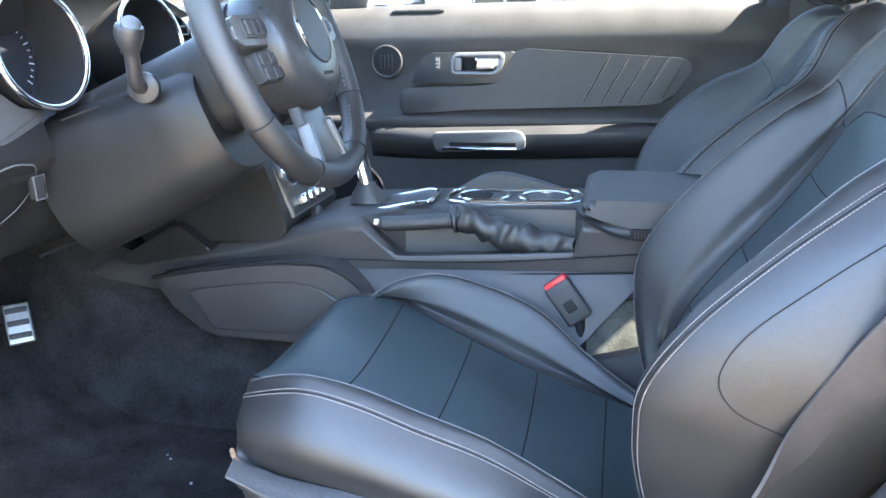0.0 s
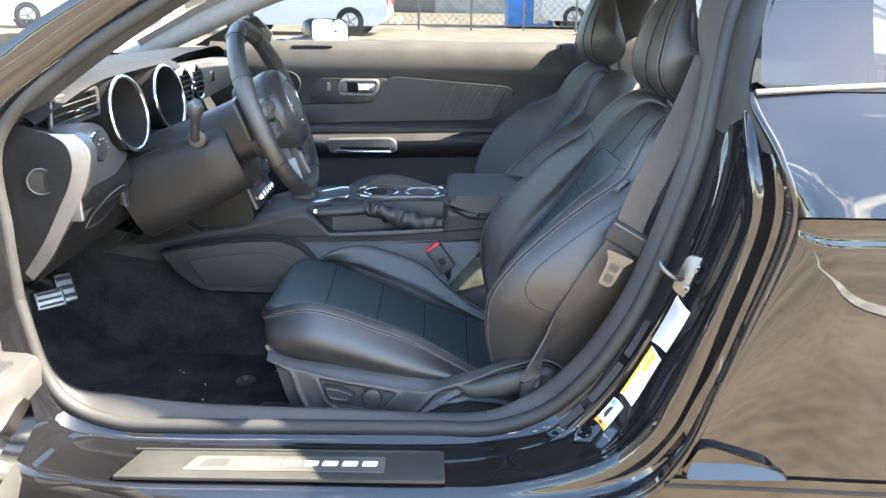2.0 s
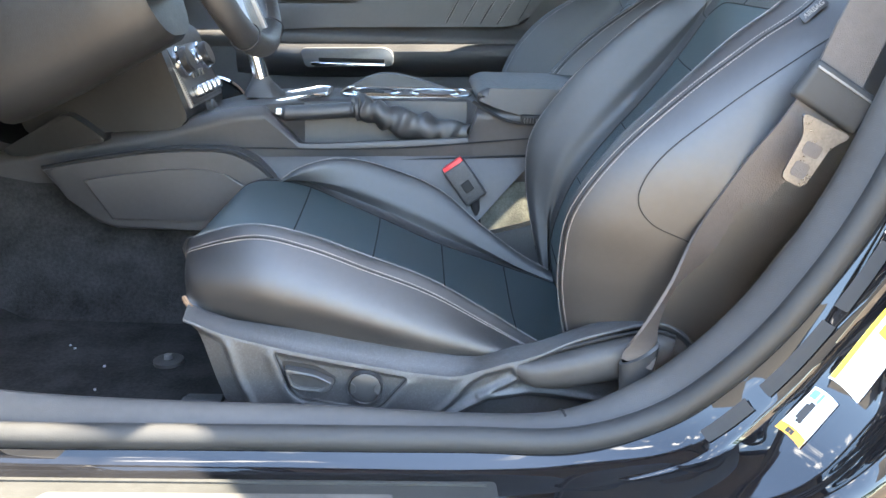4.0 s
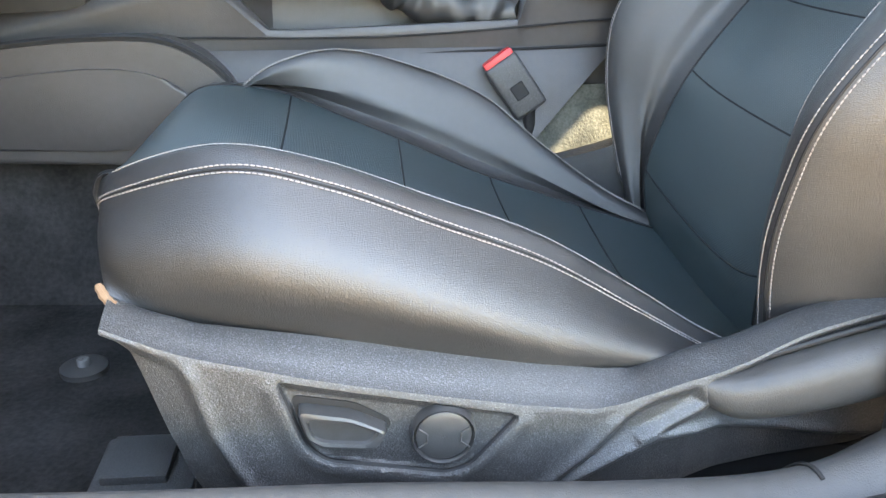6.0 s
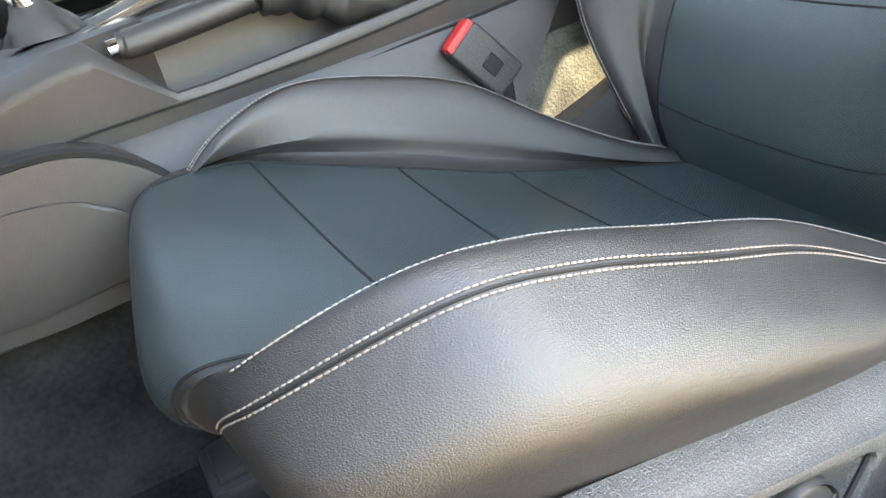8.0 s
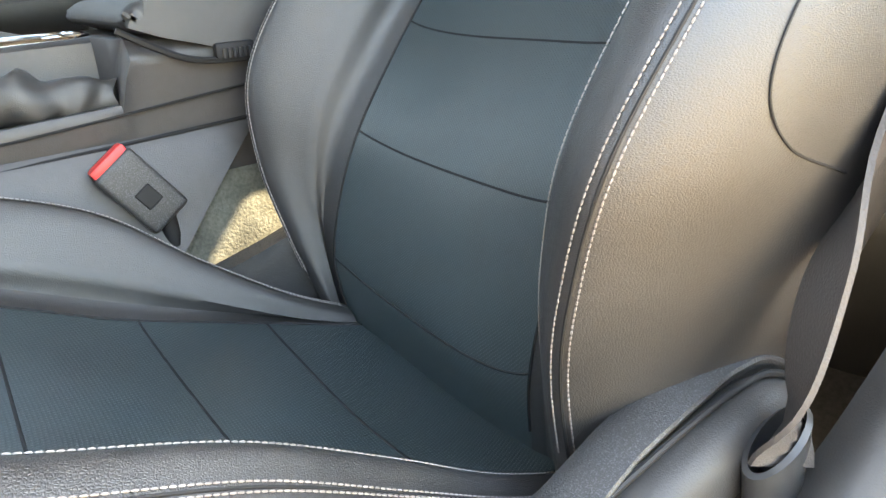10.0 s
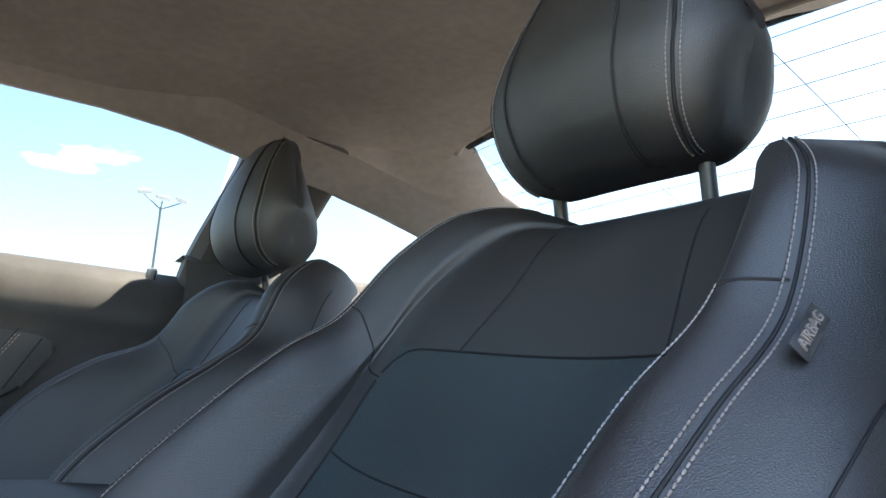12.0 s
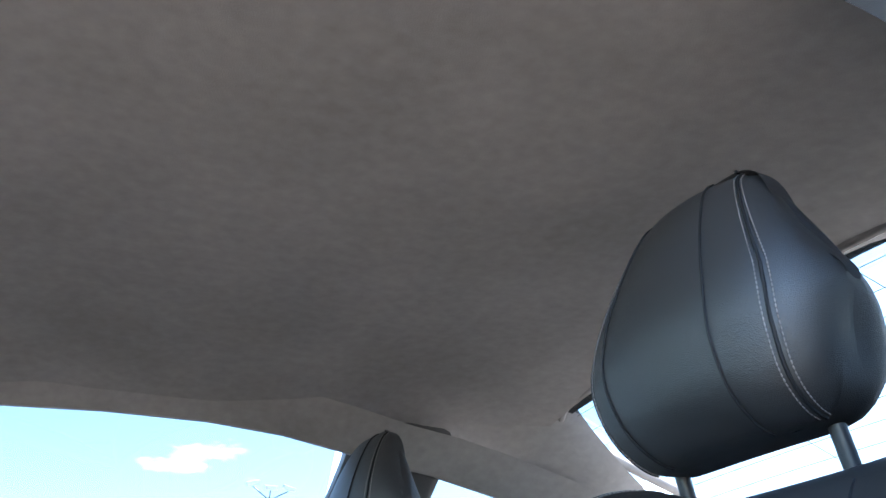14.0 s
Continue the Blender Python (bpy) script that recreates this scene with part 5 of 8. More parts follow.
def shell():
    body = thing("car_body", "glossy black coupe body around the open driver's door", "car body", (0.3, 0, 0))
    trim = part("door_opening_trim", OPEN.patch(0, N_OPEN, 0, 2.3, 220, 14), TRIM, body, "charcoal plastic trim round the door opening")
    bm = bmesh.new()
    path = [OPEN(u, 2.25) + np.array((0, 0, 0.002)) for u in np.linspace(0, N_OPEN, 260)]
    tube(bm, path, 0.0135, 12, cap=False)
    part("door_seal", bm, RUBBER, body, "black rubber door seal")
    bm = bmesh.new()
    part("trim_joint", tube(bmesh.new(), [OPEN(8.0, v) + np.array((0, 0, 0.001)) for v in np.linspace(0.2, 1.4, 10)], 0.0014, 6), SEAM, trim)
    # pressed steel jamb: a step beside the seal, a proud rib, a deep channel and a folded rim
    steps = [(2.2, 0), (3.0, 0), (3.4, 0.002), (3.9, 0.004), (4.15, 0.003), (4.25, -0.001), (4.4, 0), (5.35, 0), (5.5, 0.002), (5.62, 0.010), (5.78, 0.014), (5.95, 0.011), (6.1, 0.0), (6.25, -0.014), (6.5, -0.017), (6.66, -0.008), (6.78, 0.004), (6.9, 0.005), (7.0, 0.0)]
    vs = [2.2, 2.5, 2.75, 3.0, 3.4, 3.7, 3.9, 4.05, 4.15, 4.2, 4.25, 4.3, 4.5, 4.8, 5.1, 5.3, 5.4, 5.5, 5.56, 5.62, 5.7, 5.78, 5.86, 5.95, 6.02, 6.1, 6.17, 6.25, 6.35, 6.5, 6.58, 6.66, 6.72, 6.78, 6.84, 6.9, 6.95, 7.0]
    sv, sd = zip(*steps)
    rows = []
    for u in np.linspace(0, N_OPEN, 300):
        k = np.interp(u, (7.6, 9.4, 14.0, 14.8), (0, 1, 1, 0))
        row = []
        for v in vs:
            nn = OPEN.normal(u, v)
            row.append(OPEN(u, v) + (nn if nn[1] < 0 else -nn) * float(np.interp(v, sv, sd)) * k)
        rows.append(row)
    bm = bmesh.new()
    grid_faces(bm, rows)
    part("jamb", bm, PAINT, body, "glossy black painted door jamb", angle=50)
    for u0, u1 in ((9.3, 9.9), (10.1, 11.0), (11.15, 11.75)):
        bm = bmesh.new()
        grid_faces(bm, [[OPEN(u, v) + np.array((-0.004, -0.0045, 0.001)) for v in np.linspace(3.15, 3.75, 5)] for u in np.linspace(u0, u1, 12)])
        part("jamb_tape", bm, RUBBER, body, "matt black tape on the jamb")
    # rear quarter outside: the shoulder faces the sky, the flank below the crease leans under
    def flank(us, zs, ys, n):
        net = []
        for u, z, y in zip(us, zs, ys):
            e = OPEN(u, 7)
            row = [tuple(e), (e[0] + 0.010, (e[1] + y) / 2, (e[2] + z) / 2)]
            for x in (0.96, 1.05, 1.15, 1.35, 1.6, 1.9, 2.2):
                k = (x - 0.95) / 1.2
                row.append((x, y - 0.012 * math.sin(math.pi * min(1, k)), z + 0.004 * k))
            net.append(row)
        return Sheet(net).patch(0, len(net) - 1, 0, 8, n, 44)

    part("quarter_panel", flank((13.08, 13.5, 14.0, 14.5, 15.0), (0.853, 0.885, 0.925, 0.970, 1.008), (-0.957, -0.938, -0.912, -0.880, -0.848), 40), PAINT, body, "glossy black rear shoulder panel")
    part("quarter_panel", flank((9.0, 9.6, 10.2, 11.0, 12.0, 12.6, 12.85, 12.95, 13.0, 13.05), (0.30, 0.40, 0.46, 0.56, 0.68, 0.755, 0.785, 0.808, 0.826, 0.850),
                                (-0.895, -0.915, -0.924, -0.936, -0.947, -0.9525, -0.9535, -0.9525, -0.9495, -0.9565), 110), PAINT, body, "glossy black rear flank panel")
    bm = bmesh.new()
    tri = [(0.815, 0.480), (0.840, 0.482), (0.925, 0.452), (0.975, 0.418), (0.80, 0.418)]
    tri = rounded(tri, 0.012, 4)
    va = [bm.verts.new((p[0], -0.938 + 0.02 * (p[1] < 0.43), p[1])) for p in tri]
    vb = [bm.verts.new((0.86 + (p[0] - 0.86) * 0.93, -0.910 - 0.022 * (p[1] < 0.44), 0.445 + (p[1] - 0.445) * 0.86)) for p in tri]
    for i in range(len(tri)):
        bm.faces.new((va[i], va[(i + 1) % len(tri)], vb[(i + 1) % len(tri)], vb[i]))
    bm.faces.new(vb)
    part("side_scoop", bm, PAINT, body, "triangular glossy black scoop behind the door")
    bm = bmesh.new()
    tube(bm, cr([(0.775, -0.926, 0.408), (0.95, -0.930, 0.404), (1.2, -0.936, 0.398), (1.5, -0.936, 0.394)], 20), 0.0035, 6)
    part("panel_gap", bm, SEAM, body)
    bm = bmesh.new()
    tube(bm, [OPEN(u, 7) for u in np.linspace(8.6, 15, 90)], 0.006, 10)
    part("quarter_edge", bm, PAINT, body)
    # rocker below the sill
    bm = bmesh.new()
    prof = [(-0.890, 0.320), (-0.900, 0.29), (-0.905, 0.25), (-0.885, 0.20), (-0.82, 0.17)]
    grid_faces(bm, [[(x, y, z) for y, z in prof] for x in np.linspace(-0.35, 0.95, 14)])
    part("rocker", bm, PAINT, body)
    # belt strip, quarter window
    bm = bmesh.new()
    tube(bm, cr([(0.868, -0.850, 1.008), (1.0, -0.846, 1.016), (1.2, -0.838, 1.024), (1.5, -0.815, 1.032)], 24), 0.0045, 10)
    part("belt_moulding", bm, SATIN, body, "bright belt moulding")
    bm = bmesh.new()
    grid_faces(bm, [[(x0 + (1.55 - x0) * k, y0 + d * k, z0) for k in np.linspace(0, 1, 6)] for x0, y0, d, z0 in ((0.878, -0.838, 0.03, 1.018), (0.90, -0.760, 0.02, 1.095), (0.93, -0.70, 0.0, 1.17), (0.88, -0.65, 0, 1.262))])
    w = part("quarter_glass", bm, GLASS_T, body, "dark tinted quarter window")
    # pillar cap
    bm = bmesh.new()
    a = [OPEN(u, 2.6) for u in np.linspace(14.25, 16.6, 14)]
    b = [OPEN(u, 6.7) for u in np.linspace(14.05, 16.6, 14)]
    rows = []
    for p, q in zip(a, b):
        d = q - p
        rows.append([p + d * s + np.array((-0.004, -0.006, 0.0)) * math.sin(math.pi * s) * 2 for s in np.linspace(0, 1, 9)])
    grid_faces(bm, rows)
    part("pillar_cap", bm, RUBBER, body, "matt black pillar weatherstrip")
    # unseen lip added above the door to keep sun off the dash end
    bm = bmesh.new()
    tube(bm, [OPEN(u, 6.9) + np.array((0, -0.016, 0.004)) for u in np.linspace(17.6, 21.6, 40)], 0.022, 10)
    part("sun_block_lip", bm, PAINT, body)
    # outer roof, rear deck, passenger side skin, bonnet: they close the car round
    bm = bmesh.new()
    rows = []
    for x, z, w in ((0.02, 1.19, 0.62), (0.20, 1.29, 0.62), (0.40, 1.325, 0.615), (0.65, 1.335, 0.615), (0.90, 1.33, 0.615), (1.15, 1.305, 0.60), (1.30, 1.275, 0.58)):
        rows.append([(x, w * s, z - 0.030 * s * s) for s in np.linspace(-1, 1, 11)])
    grid_faces(bm, rows)
    part("roof_skin", bm, PAINT, body)
    bm = bmesh.new()
    rows = []
    for x, z in ((-0.62, 0.965), (-0.80, 0.960), (-1.1, 0.935), (-1.5, 0.87), (-1.95, 0.74), (-2.05, 0.60)):
        rows.append([(x, 0.86 * s, z - 0.06 * abs(s) ** 3 + 0.012 * math.exp(-((abs(s) - 0.5) / 0.12) ** 2)) for s in np.linspace(-1, 1, 21)])
    grid_faces(bm, rows)
    part("bonnet", bm, PAINT, body, "glossy black bonnet")
    for s in (-1, 1):
        bm = bmesh.new()
        rows = [[(x, s * y, z) for y, z in ((0.86, 0.90), (0.93, 0.75), (0.93, 0.45), (0.88, 0.22))] for x in (-2.0, -1.4, -0.9, -0.36)]
        grid_faces(bm, rows)
        part("front_wing", bm, PAINT, body)
    bm = bmesh.new()
    rows = [[(x, y, z) for y, z in ((0.85, 0.97), (0.94, 0.85), (0.95, 0.55), (0.90, 0.24))] for x in (-0.36, 0.3, 0.9, 1.6, 2.3)]
    grid_faces(bm, rows)
    part("passenger_flank", bm, PAINT, body)
    bm = bmesh.new()
    rows = [[(x, y, z - 0.05 * (abs(y) / 0.85) ** 4) for y in np.linspace(-0.87, 0.87, 9)] for x, z in ((1.85, 1.03), (2.1, 1.03), (2.35, 1.0), (2.4, 0.6), (2.38, 0.3))]
    grid_faces(bm, rows)
    part("boot_lid", bm, PAINT, body)
    # underbody
    bm = bmesh.new()
    box(bm, (0.2, 0, 0.235), (4.0, 1.74, 0.03))
    part("underbody", bm, SHADE, body)
    # wheels stand under the arches, out of view, and carry the car
    for x in (-1.15, 1.57):
        for s in (-1, 1):
            bm = bmesh.new()
            rot = Matrix.Rotation(radians(90), 3, "X")
            ring(bm, (x, s * 0.80 + 0.11, 0.335), 0.335, 0.235, 0.22, rot, 40)
            wheel = part("wheel", bm, RUBBER, body)
            bm = bmesh.new()
            disc(bm, (x, s * 0.80 + 0.10, 0.335), 0.236, 0.18, rot, 32)
            part("rim", bm, SATIN, wheel)
    return body


car = shell()


# ---- sill plate, labels and striker on the jamb ----
def sill_plate():
    th = thing("sill_plate", "black scuff plate with a brushed panel and white blocks", "scuff plate", (0.15, -0.81, 0.36))
    bm = bmesh.new()
    pts = [(-0.122, -0.858), (-0.095, -0.772), (0.430, -0.768), (0.432, -0.862)]
    rows = []
    prism(rounded(pts, 0.006, 3), "z", 0.362, 0.3685, 0.002, 2, bm)
    part("plate", bm, PLATE, th)
    bm = prism(rounded([(-0.012, -0.838), (0.006, -0.795), (0.330, -0.793), (0.330, -0.840)], 0.004, 3), "z", 0.3685, 0.3700, 0.0006, 1)
    panel = part("brushed_panel", bm, BRUSHED, th, "brushed grey metal panel")
    # raised emblem strip: seven plain white blocks and a plain worn shape
    for k, (x, w) in enumerate(((0.101, 0.030), (0.137, 0.026), (0.171, 0.026), (0.204, 0.024), (0.236, 0.026), (0.270, 0.026), (0.304, 0.026))):
        bm = prism(rounded([(x - w / 2 - 0.001, -0.8235), (x + w / 2 - 0.001, -0.8235), (x + w / 2 + 0.001, -0.8085), (x - w / 2 + 0.001, -0.8085)], 0.003, 3), "z", 0.3700, 0.3706)
        part("emblem_block", bm, WHITE, panel)
    bm = prism(rounded([(0.012, -0.826), (0.060, -0.826), (0.066, -0.804), (0.024, -0.804)], 0.006, 4), "z", 0.3700, 0.3703)
    part("emblem_shape", bm, TRIM, panel)
    bm = bmesh.new()
    box(bm, (0.155, -0.775, 0.3688), (0.53, 0.005, 0.004), 0.001)
    part("plate_rib", bm, PLATE, th)


sill_plate()


def jamb_label(name, label, u0, u1, v0, v1, mat, lines, skew=0.0):
    th = thing(name, label, "label", tuple(OPEN(u0, v0)))
    bm = bmesh.new()
    sgn = 1.0

    def at(s, t, lift):
        u, v = u0 + (u1 - u0) * s + skew * t, v0 + (v1 - v0) * t
        n = OPEN.normal(u, v)
        if n[1] > 0:
            n = -n
        return OPEN(u, v) + n * lift

    def sheet(s0, s1, t0, t1, lift, m, nm):
        bm = bmesh.new()
        grid_faces(bm, [[at(s0 + (s1 - s0) * i / 8, t0 + (t1 - t0) * j / 4, lift) for j in range(5)] for i in range(9)])
        return part(nm, bm, m, th)

    sheet(0, 1, 0, 1, 0.0015, mat, "label_sheet")
    for s0, s1, t0, t1, m in lines:
        sheet(s0, s1, t0, t1, 0.0022, m, "printed_bar")
    return th


rows_a = [(0.05 + 0.0 * k, 0.93, 0.10 + 0.085 * k, 0.135 + 0.085 * k, GREYINK) for k in range(10)]
jamb_label("tyre_label", "white and orange tyre pressure sticker on the door jamb", 9.62, 10.20, 4.56, 5.08, WHITE,
           [(0.0, 0.17, 0, 1, ORANGE), (0.03, 0.13, 0.35, 0.62, INK), (0.28, 0.72, 0.38, 0.58, INK), (0.34, 0.66, 0.28, 0.40, INK), (0.78, 0.95, 0.12, 0.42, BLUEINK), (0.74, 0.95, 0.50, 0.60, BLUEINK), (0.25, 0.9, 0.78, 0.84, GREYINK), (0.25, 0.8, 0.88, 0.93, GREYINK)], -0.2)
jamb_label("loading_label", "white sticker with a yellow band on the door jamb", 10.30, 11.34, 4.66, 5.22, WHITE,
           [(0.02, 0.99, 0.02, 0.24, YELLOW), (0.02, 0.16, 0.03, 0.22, INK), (0.60, 0.97, 0.42, 0.70, YELLOW)] + [(0.22, 0.92, 0.07 + 0.07 * k, 0.10 + 0.07 * k, INK) for k in range(2)] + [(0.06, 0.54, 0.34 + 0.09 * k, 0.38 + 0.09 * k, GREYINK) for k in range(7)], -0.2)
jamb_label("certificate_label", "white printed certification sticker on the door jamb", 11.44, 12.14, 4.45, 5.22, WHITE, rows_a, -0.15)


def striker():
    p = Vector((0.812, -0.832, 0.722))
    th = thing("door_striker", "zinc door latch striker with two screws", "latch striker", tuple(p))
    n = Vector((-0.45, -0.86, 0.05)).normalized()
    rot = face_rot(n, (0.42, 0.0, 0.9)) @ Matrix.Diagonal((0.80, 0.80, 0.80))
    bm = prism(rounded([(-0.022, -0.042), (0.020, -0.046), (0.026, 0.030), (0.004, 0.046), (-0.026, 0.036)], 0.012, 5), "z", -0.01, 0.004, 0.0012)
    bmesh.ops.transform(bm, matrix=Matrix.Translation(p) @ rot.to_4x4(), verts=bm.verts)
    part("striker_plate", bm, LATCH, th)
    for y in (-0.026, 0.022):
        bm = bmesh.new()
        disc(bm, p + rot @ Vector((0.004, y, 0.004)), 0.0075, 0.005, rot, 20)
        sc = part("screw", bm, STEEL, th)
        bm = bmesh.new()
        disc(bm, p + rot @ Vector((0.004, y, 0.0092)), 0.0035, 0.0006, rot, 6)
        part("screw_socket", bm, SEAM, sc)
    bm = bmesh.new()
    tube(bm, cr([p + rot @ Vector(q) for q in ((-0.012, -0.012, 0.0), (-0.020, -0.012, 0.022), (-0.045, -0.006, 0.034), (-0.062, 0.002, 0.030), (-0.060, 0.010, 0.012))], 20), 0.0040, 10)
    part("striker_loop", bm, LATCH, th)


striker()


# ---- seat belt ----
def ribbon(bm, pts, widths, sides, thick=0.0016, n=40):
    p, w = cr(pts, n), cr([(q, 0, 0) for q in widths], n)[:, 0]
    s = cr(sides, n)
    rows = []
    for i in range(n):
        d = p[min(i + 1, n - 1)] - p[max(i - 1, 0)]
        d = d / np.linalg.norm(d)
        sd = s[i] - d * np.dot(s[i], d)
        sd = sd / np.linalg.norm(sd)
        nn = np.cross(d, sd)
        h = w[i] / 2
        rows.append([p[i] - sd * h + nn * thick, p[i] + sd * h + nn * thick, p[i] + sd * h - nn * thick, p[i] - sd * h - nn * thick])
    return grid_faces(bm, rows, close_v=True, cap=True)


def seat_belt():
    th = thing("seat_belt", "charcoal webbing seat belt hanging beside the driver seat", "seat belt", (0.6, -0.68, 0.45))
    low = [(0.587, -0.668, 0.468), (0.596, -0.668, 0.508), (0.616, -0.665, 0.556), (0.648, -0.665, 0.610), (0.688, -0.677, 0.681), (0.716, -0.686, 0.727), (0.734, -0.688, 0.760)]
    bm = ribbon(bmesh.new(), low, [0.034, 0.040, 0.038, 0.042, 0.046, 0.047, 0.048],
                [(0.80, -0.4, -0.3), (0.62, 0.70, -0.35), (0.45, 0.85, -0.30), (0.72, 0.35, -0.40), (0.88, 0.05, -0.45), (0.9, 0.0, -0.5), (0.9, 0, -0.5)])
    part("lap_belt", bm, WEB, th)
    up = [(0.735, -0.690, 0.755), (0.760, -0.688, 0.830), (0.792, -0.684, 0.905), (0.830, -0.672, 0.985), (0.862, -0.650, 1.06)]
    bm = ribbon(bmesh.new(), up, [0.050] * 5, [(0.9, 0, -0.5)] * 5)
    part("shoulder_belt", bm, WEB, th)
    # slider guide
    c = Vector((0.742, -0.690, 0.762))
    sd = Vector((0.86, 0.0, -0.50)).normalized()
    nn = Vector((0, -1, 0))
    rot = Matrix((sd, nn.cross(sd), nn)).transposed()
    bm = bmesh.new()
    box(bm, c, (0.076, 0.040, 0.016), 0.006, rot, 3)
    guide = part("belt_guide", bm, RUBBER, th, "soft black belt guide sleeve")
    bm = bmesh.new()
    box(bm, c + rot @ Vector((0, 0.013, 0.0085)), (0.072, 0.002, 0.002), 0.0, rot)
    part("guide_edge", bm, SATIN, guide)
    # latch plate
    t = Vector((0.716, -0.7105, 0.712))
    sd = Vector((0.9, 0, -0.40)).normalized()
    rot = Matrix((sd, Vector((0, -1, 0)).cross(sd), Vector((0, -1, 0)))).transposed()
    outer = rounded([(-0.013, -0.032), (0.013, -0.032), (0.015, 0.012), (0.028, 0.030), (-0.028, 0.030), (-0.015, 0.012)], 0.006, 4)
    bm = bmesh.new()
    m = Matrix.Translation(t) @ rot.to_4x4()
    prism(outer, "z", 0.0, 0.0028, 0.0008, 1, bm)
    bmesh.ops.transform(bm, matrix=m, verts=bm.verts)
    tongue = part("latch_plate", bm, LATCH, th, "bright steel latch plate")
    for y0, y1, w in ((-0.025, -0.010, 0.008), (-0.003, 0.010, 0.009)):
        bm = prism(rounded([(-w, y0), (w, y0), (w, y1), (-w, y1)], 0.004, 3), "z", 0.0028, 0.0033)
        bmesh.ops.transform(bm, matrix=m, verts=bm.verts)
        part("latch_slot", bm, WEB, tongue)
    # anchor
    bm = bmesh.new()
    rows = []
    for z, wx, wy in ((0.40, 0.030, 0.018), (0.43, 0.034, 0.022), (0.465, 0.040, 0.024), (0.478, 0.042, 0.025), (0.480, 0.036, 0.019), (0.462, 0.034, 0.017)):
        rows.append([(0.590 + wx * 0.50 * math.cos(a), -0.663 + wy * 0.50 * math.sin(a), z + 0.012 * math.cos(a)) for a in np.linspace(0, 2 * math.pi, 25)[:-1]])
    grid_faces(bm, rows, close_v=True)
    part("anchor_sleeve", bm, PLASTIC_S, th, "black plastic belt anchor sleeve")
    bm = bmesh.new()
    tube(bm, [(0.585, -0.668, 0.42), (0.57, -0.664, 0.37), (0.55, -0.658, 0.33)], 0.016, 10, squash=0.5)
    part("anchor_strap", bm, PLASTIC_S, th)
    for ob in th.children_recursive:
        ob.data.transform(Matrix.Translation((0.002, 0.012, -0.026)))


seat_belt()


# ---- inside of the passenger door ----
def passenger_door():
    th = thing("passenger_door", "closed passenger door with a black padded trim panel", "car door", (0.3, 0.75, 0.3))
    rows = []
    prof = [(0.86, 0.975), (0.805, 0.978), (0.775, 0.972), (0.748, 0.945), (0.738, 0.90), (0.735, 0.872), (0.742, 0.862), (0.744, 0.80), (0.742, 0.730), (0.735, 0.715), (0.722, 0.700), (0.716, 0.690), (0.722, 0.672), (0.735, 0.660), (0.728, 0.60), (0.716, 0.50), (0.708, 0.40), (0.70, 0.33)]
    for x in np.linspace(-0.36, 1.02, 40):
        rows.append([(x, y, z) for y, z in prof])
    bm = bmesh.new()
    grid_faces(bm, rows)
    part("door_card", bm, TRIM, th, angle=50)
    # upper pad with slanted stitch lines
    pad = rounded([(0.236, 0.858), (0.262, 0.866), (0.640, 0.838), (0.668, 0.820), (0.610, 0.738), (0.555, 0.728), (0.10, 0.716), (-0.06, 0.705), (-0.06, 0.770), (0.170, 0.778), (0.205, 0.790)], 0.018, 4)
    bm = prism(pad, "y", 0.716, 0.746, 0.007, 3)
    pd = part("padded_insert", bm, LEATHER, th, "padded black vinyl door insert")
    for k in range(4):
        xt, xb = 0.462 + 0.046 * k, 0.402 + 0.044 * k
        for d in (0, 0.006):
            a, b = Vector((xt + d, 0.7150, 0.846 - 0.003 * k)), Vector((xb + d, 0.7150, 0.734))
            bm = stitch(bmesh.new(), [a.lerp(b, s) for s in np.linspace(0, 1, 12)], [(0, -1, 0)] * 12, 0.005, 0.002, 0.0007)
            part("stitching", bm, THREAD, pd)
        bm = bmesh.new()
        tube(bm, [Vector((xt + 0.003, 0.716, 0.846)), Vector((xb + 0.003, 0.716, 0.734))], 0.0012, 5)
        part("stitch_groove", bm, SEAM, pd)
    bm = bmesh.new()
    tube(bm, [Vector((0.640, 0.716, 0.832)), Vector((0.592, 0.716, 0.744))], 0.0010, 5)
    part("stitch_groove", bm, SEAM, pd)
    # handle bezel
    out = rounded([(-0.030, 0.782), (-0.006, 0.842), (0.020, 0.858), (0.232, 0.860), (0.238, 0.850), (0.212, 0.796), (0.190, 0.784)], 0.010, 4)
    bm = prism(out, "y", 0.722, 0.746, 0.004, 2)
    bez = part("handle_bezel", bm, PLASTIC_S, th)
    out = rounded([(0.078, 0.808), (0.080, 0.842), (0.092, 0.852), (0.208, 0.852), (0.200, 0.820), (0.186, 0.806)], 0.012, 4)
    bm = bmesh.new()
    tube(bm, [(p[0], 0.718, p[1]) for p in out + out[:1]], 0.007, 10, cap=False)
    part("handle_rim", bm, SATIN, th, "satin silver handle surround")
    # flat black plate, painted shade behind the handle
    bm = prism(out, "y", 0.7195, 0.7215)
    part("handle_recess_shade", bm, SHADE, th)
    bm = bmesh.new()
    box(bm, (0.168, 0.716, 0.832), (0.062, 0.010, 0.030), 0.006, Matrix.Rotation(radians(8), 3, "Z"), 3)
    part("door_handle", bm, CHROME, th, "chrome inner door handle")
    bm = bmesh.new()
    box(bm, (0.094, 0.716, 0.830), (0.022, 0.008, 0.036), 0.006, None, 3)
    part("handle_end", bm, SATIN, th)
    bm = bmesh.new()
    box(bm, (0.040, 0.720, 0.832), (0.014, 0.006, 0.030), 0.003)
    sw = part("lock_switch", bm, PLASTIC, th)
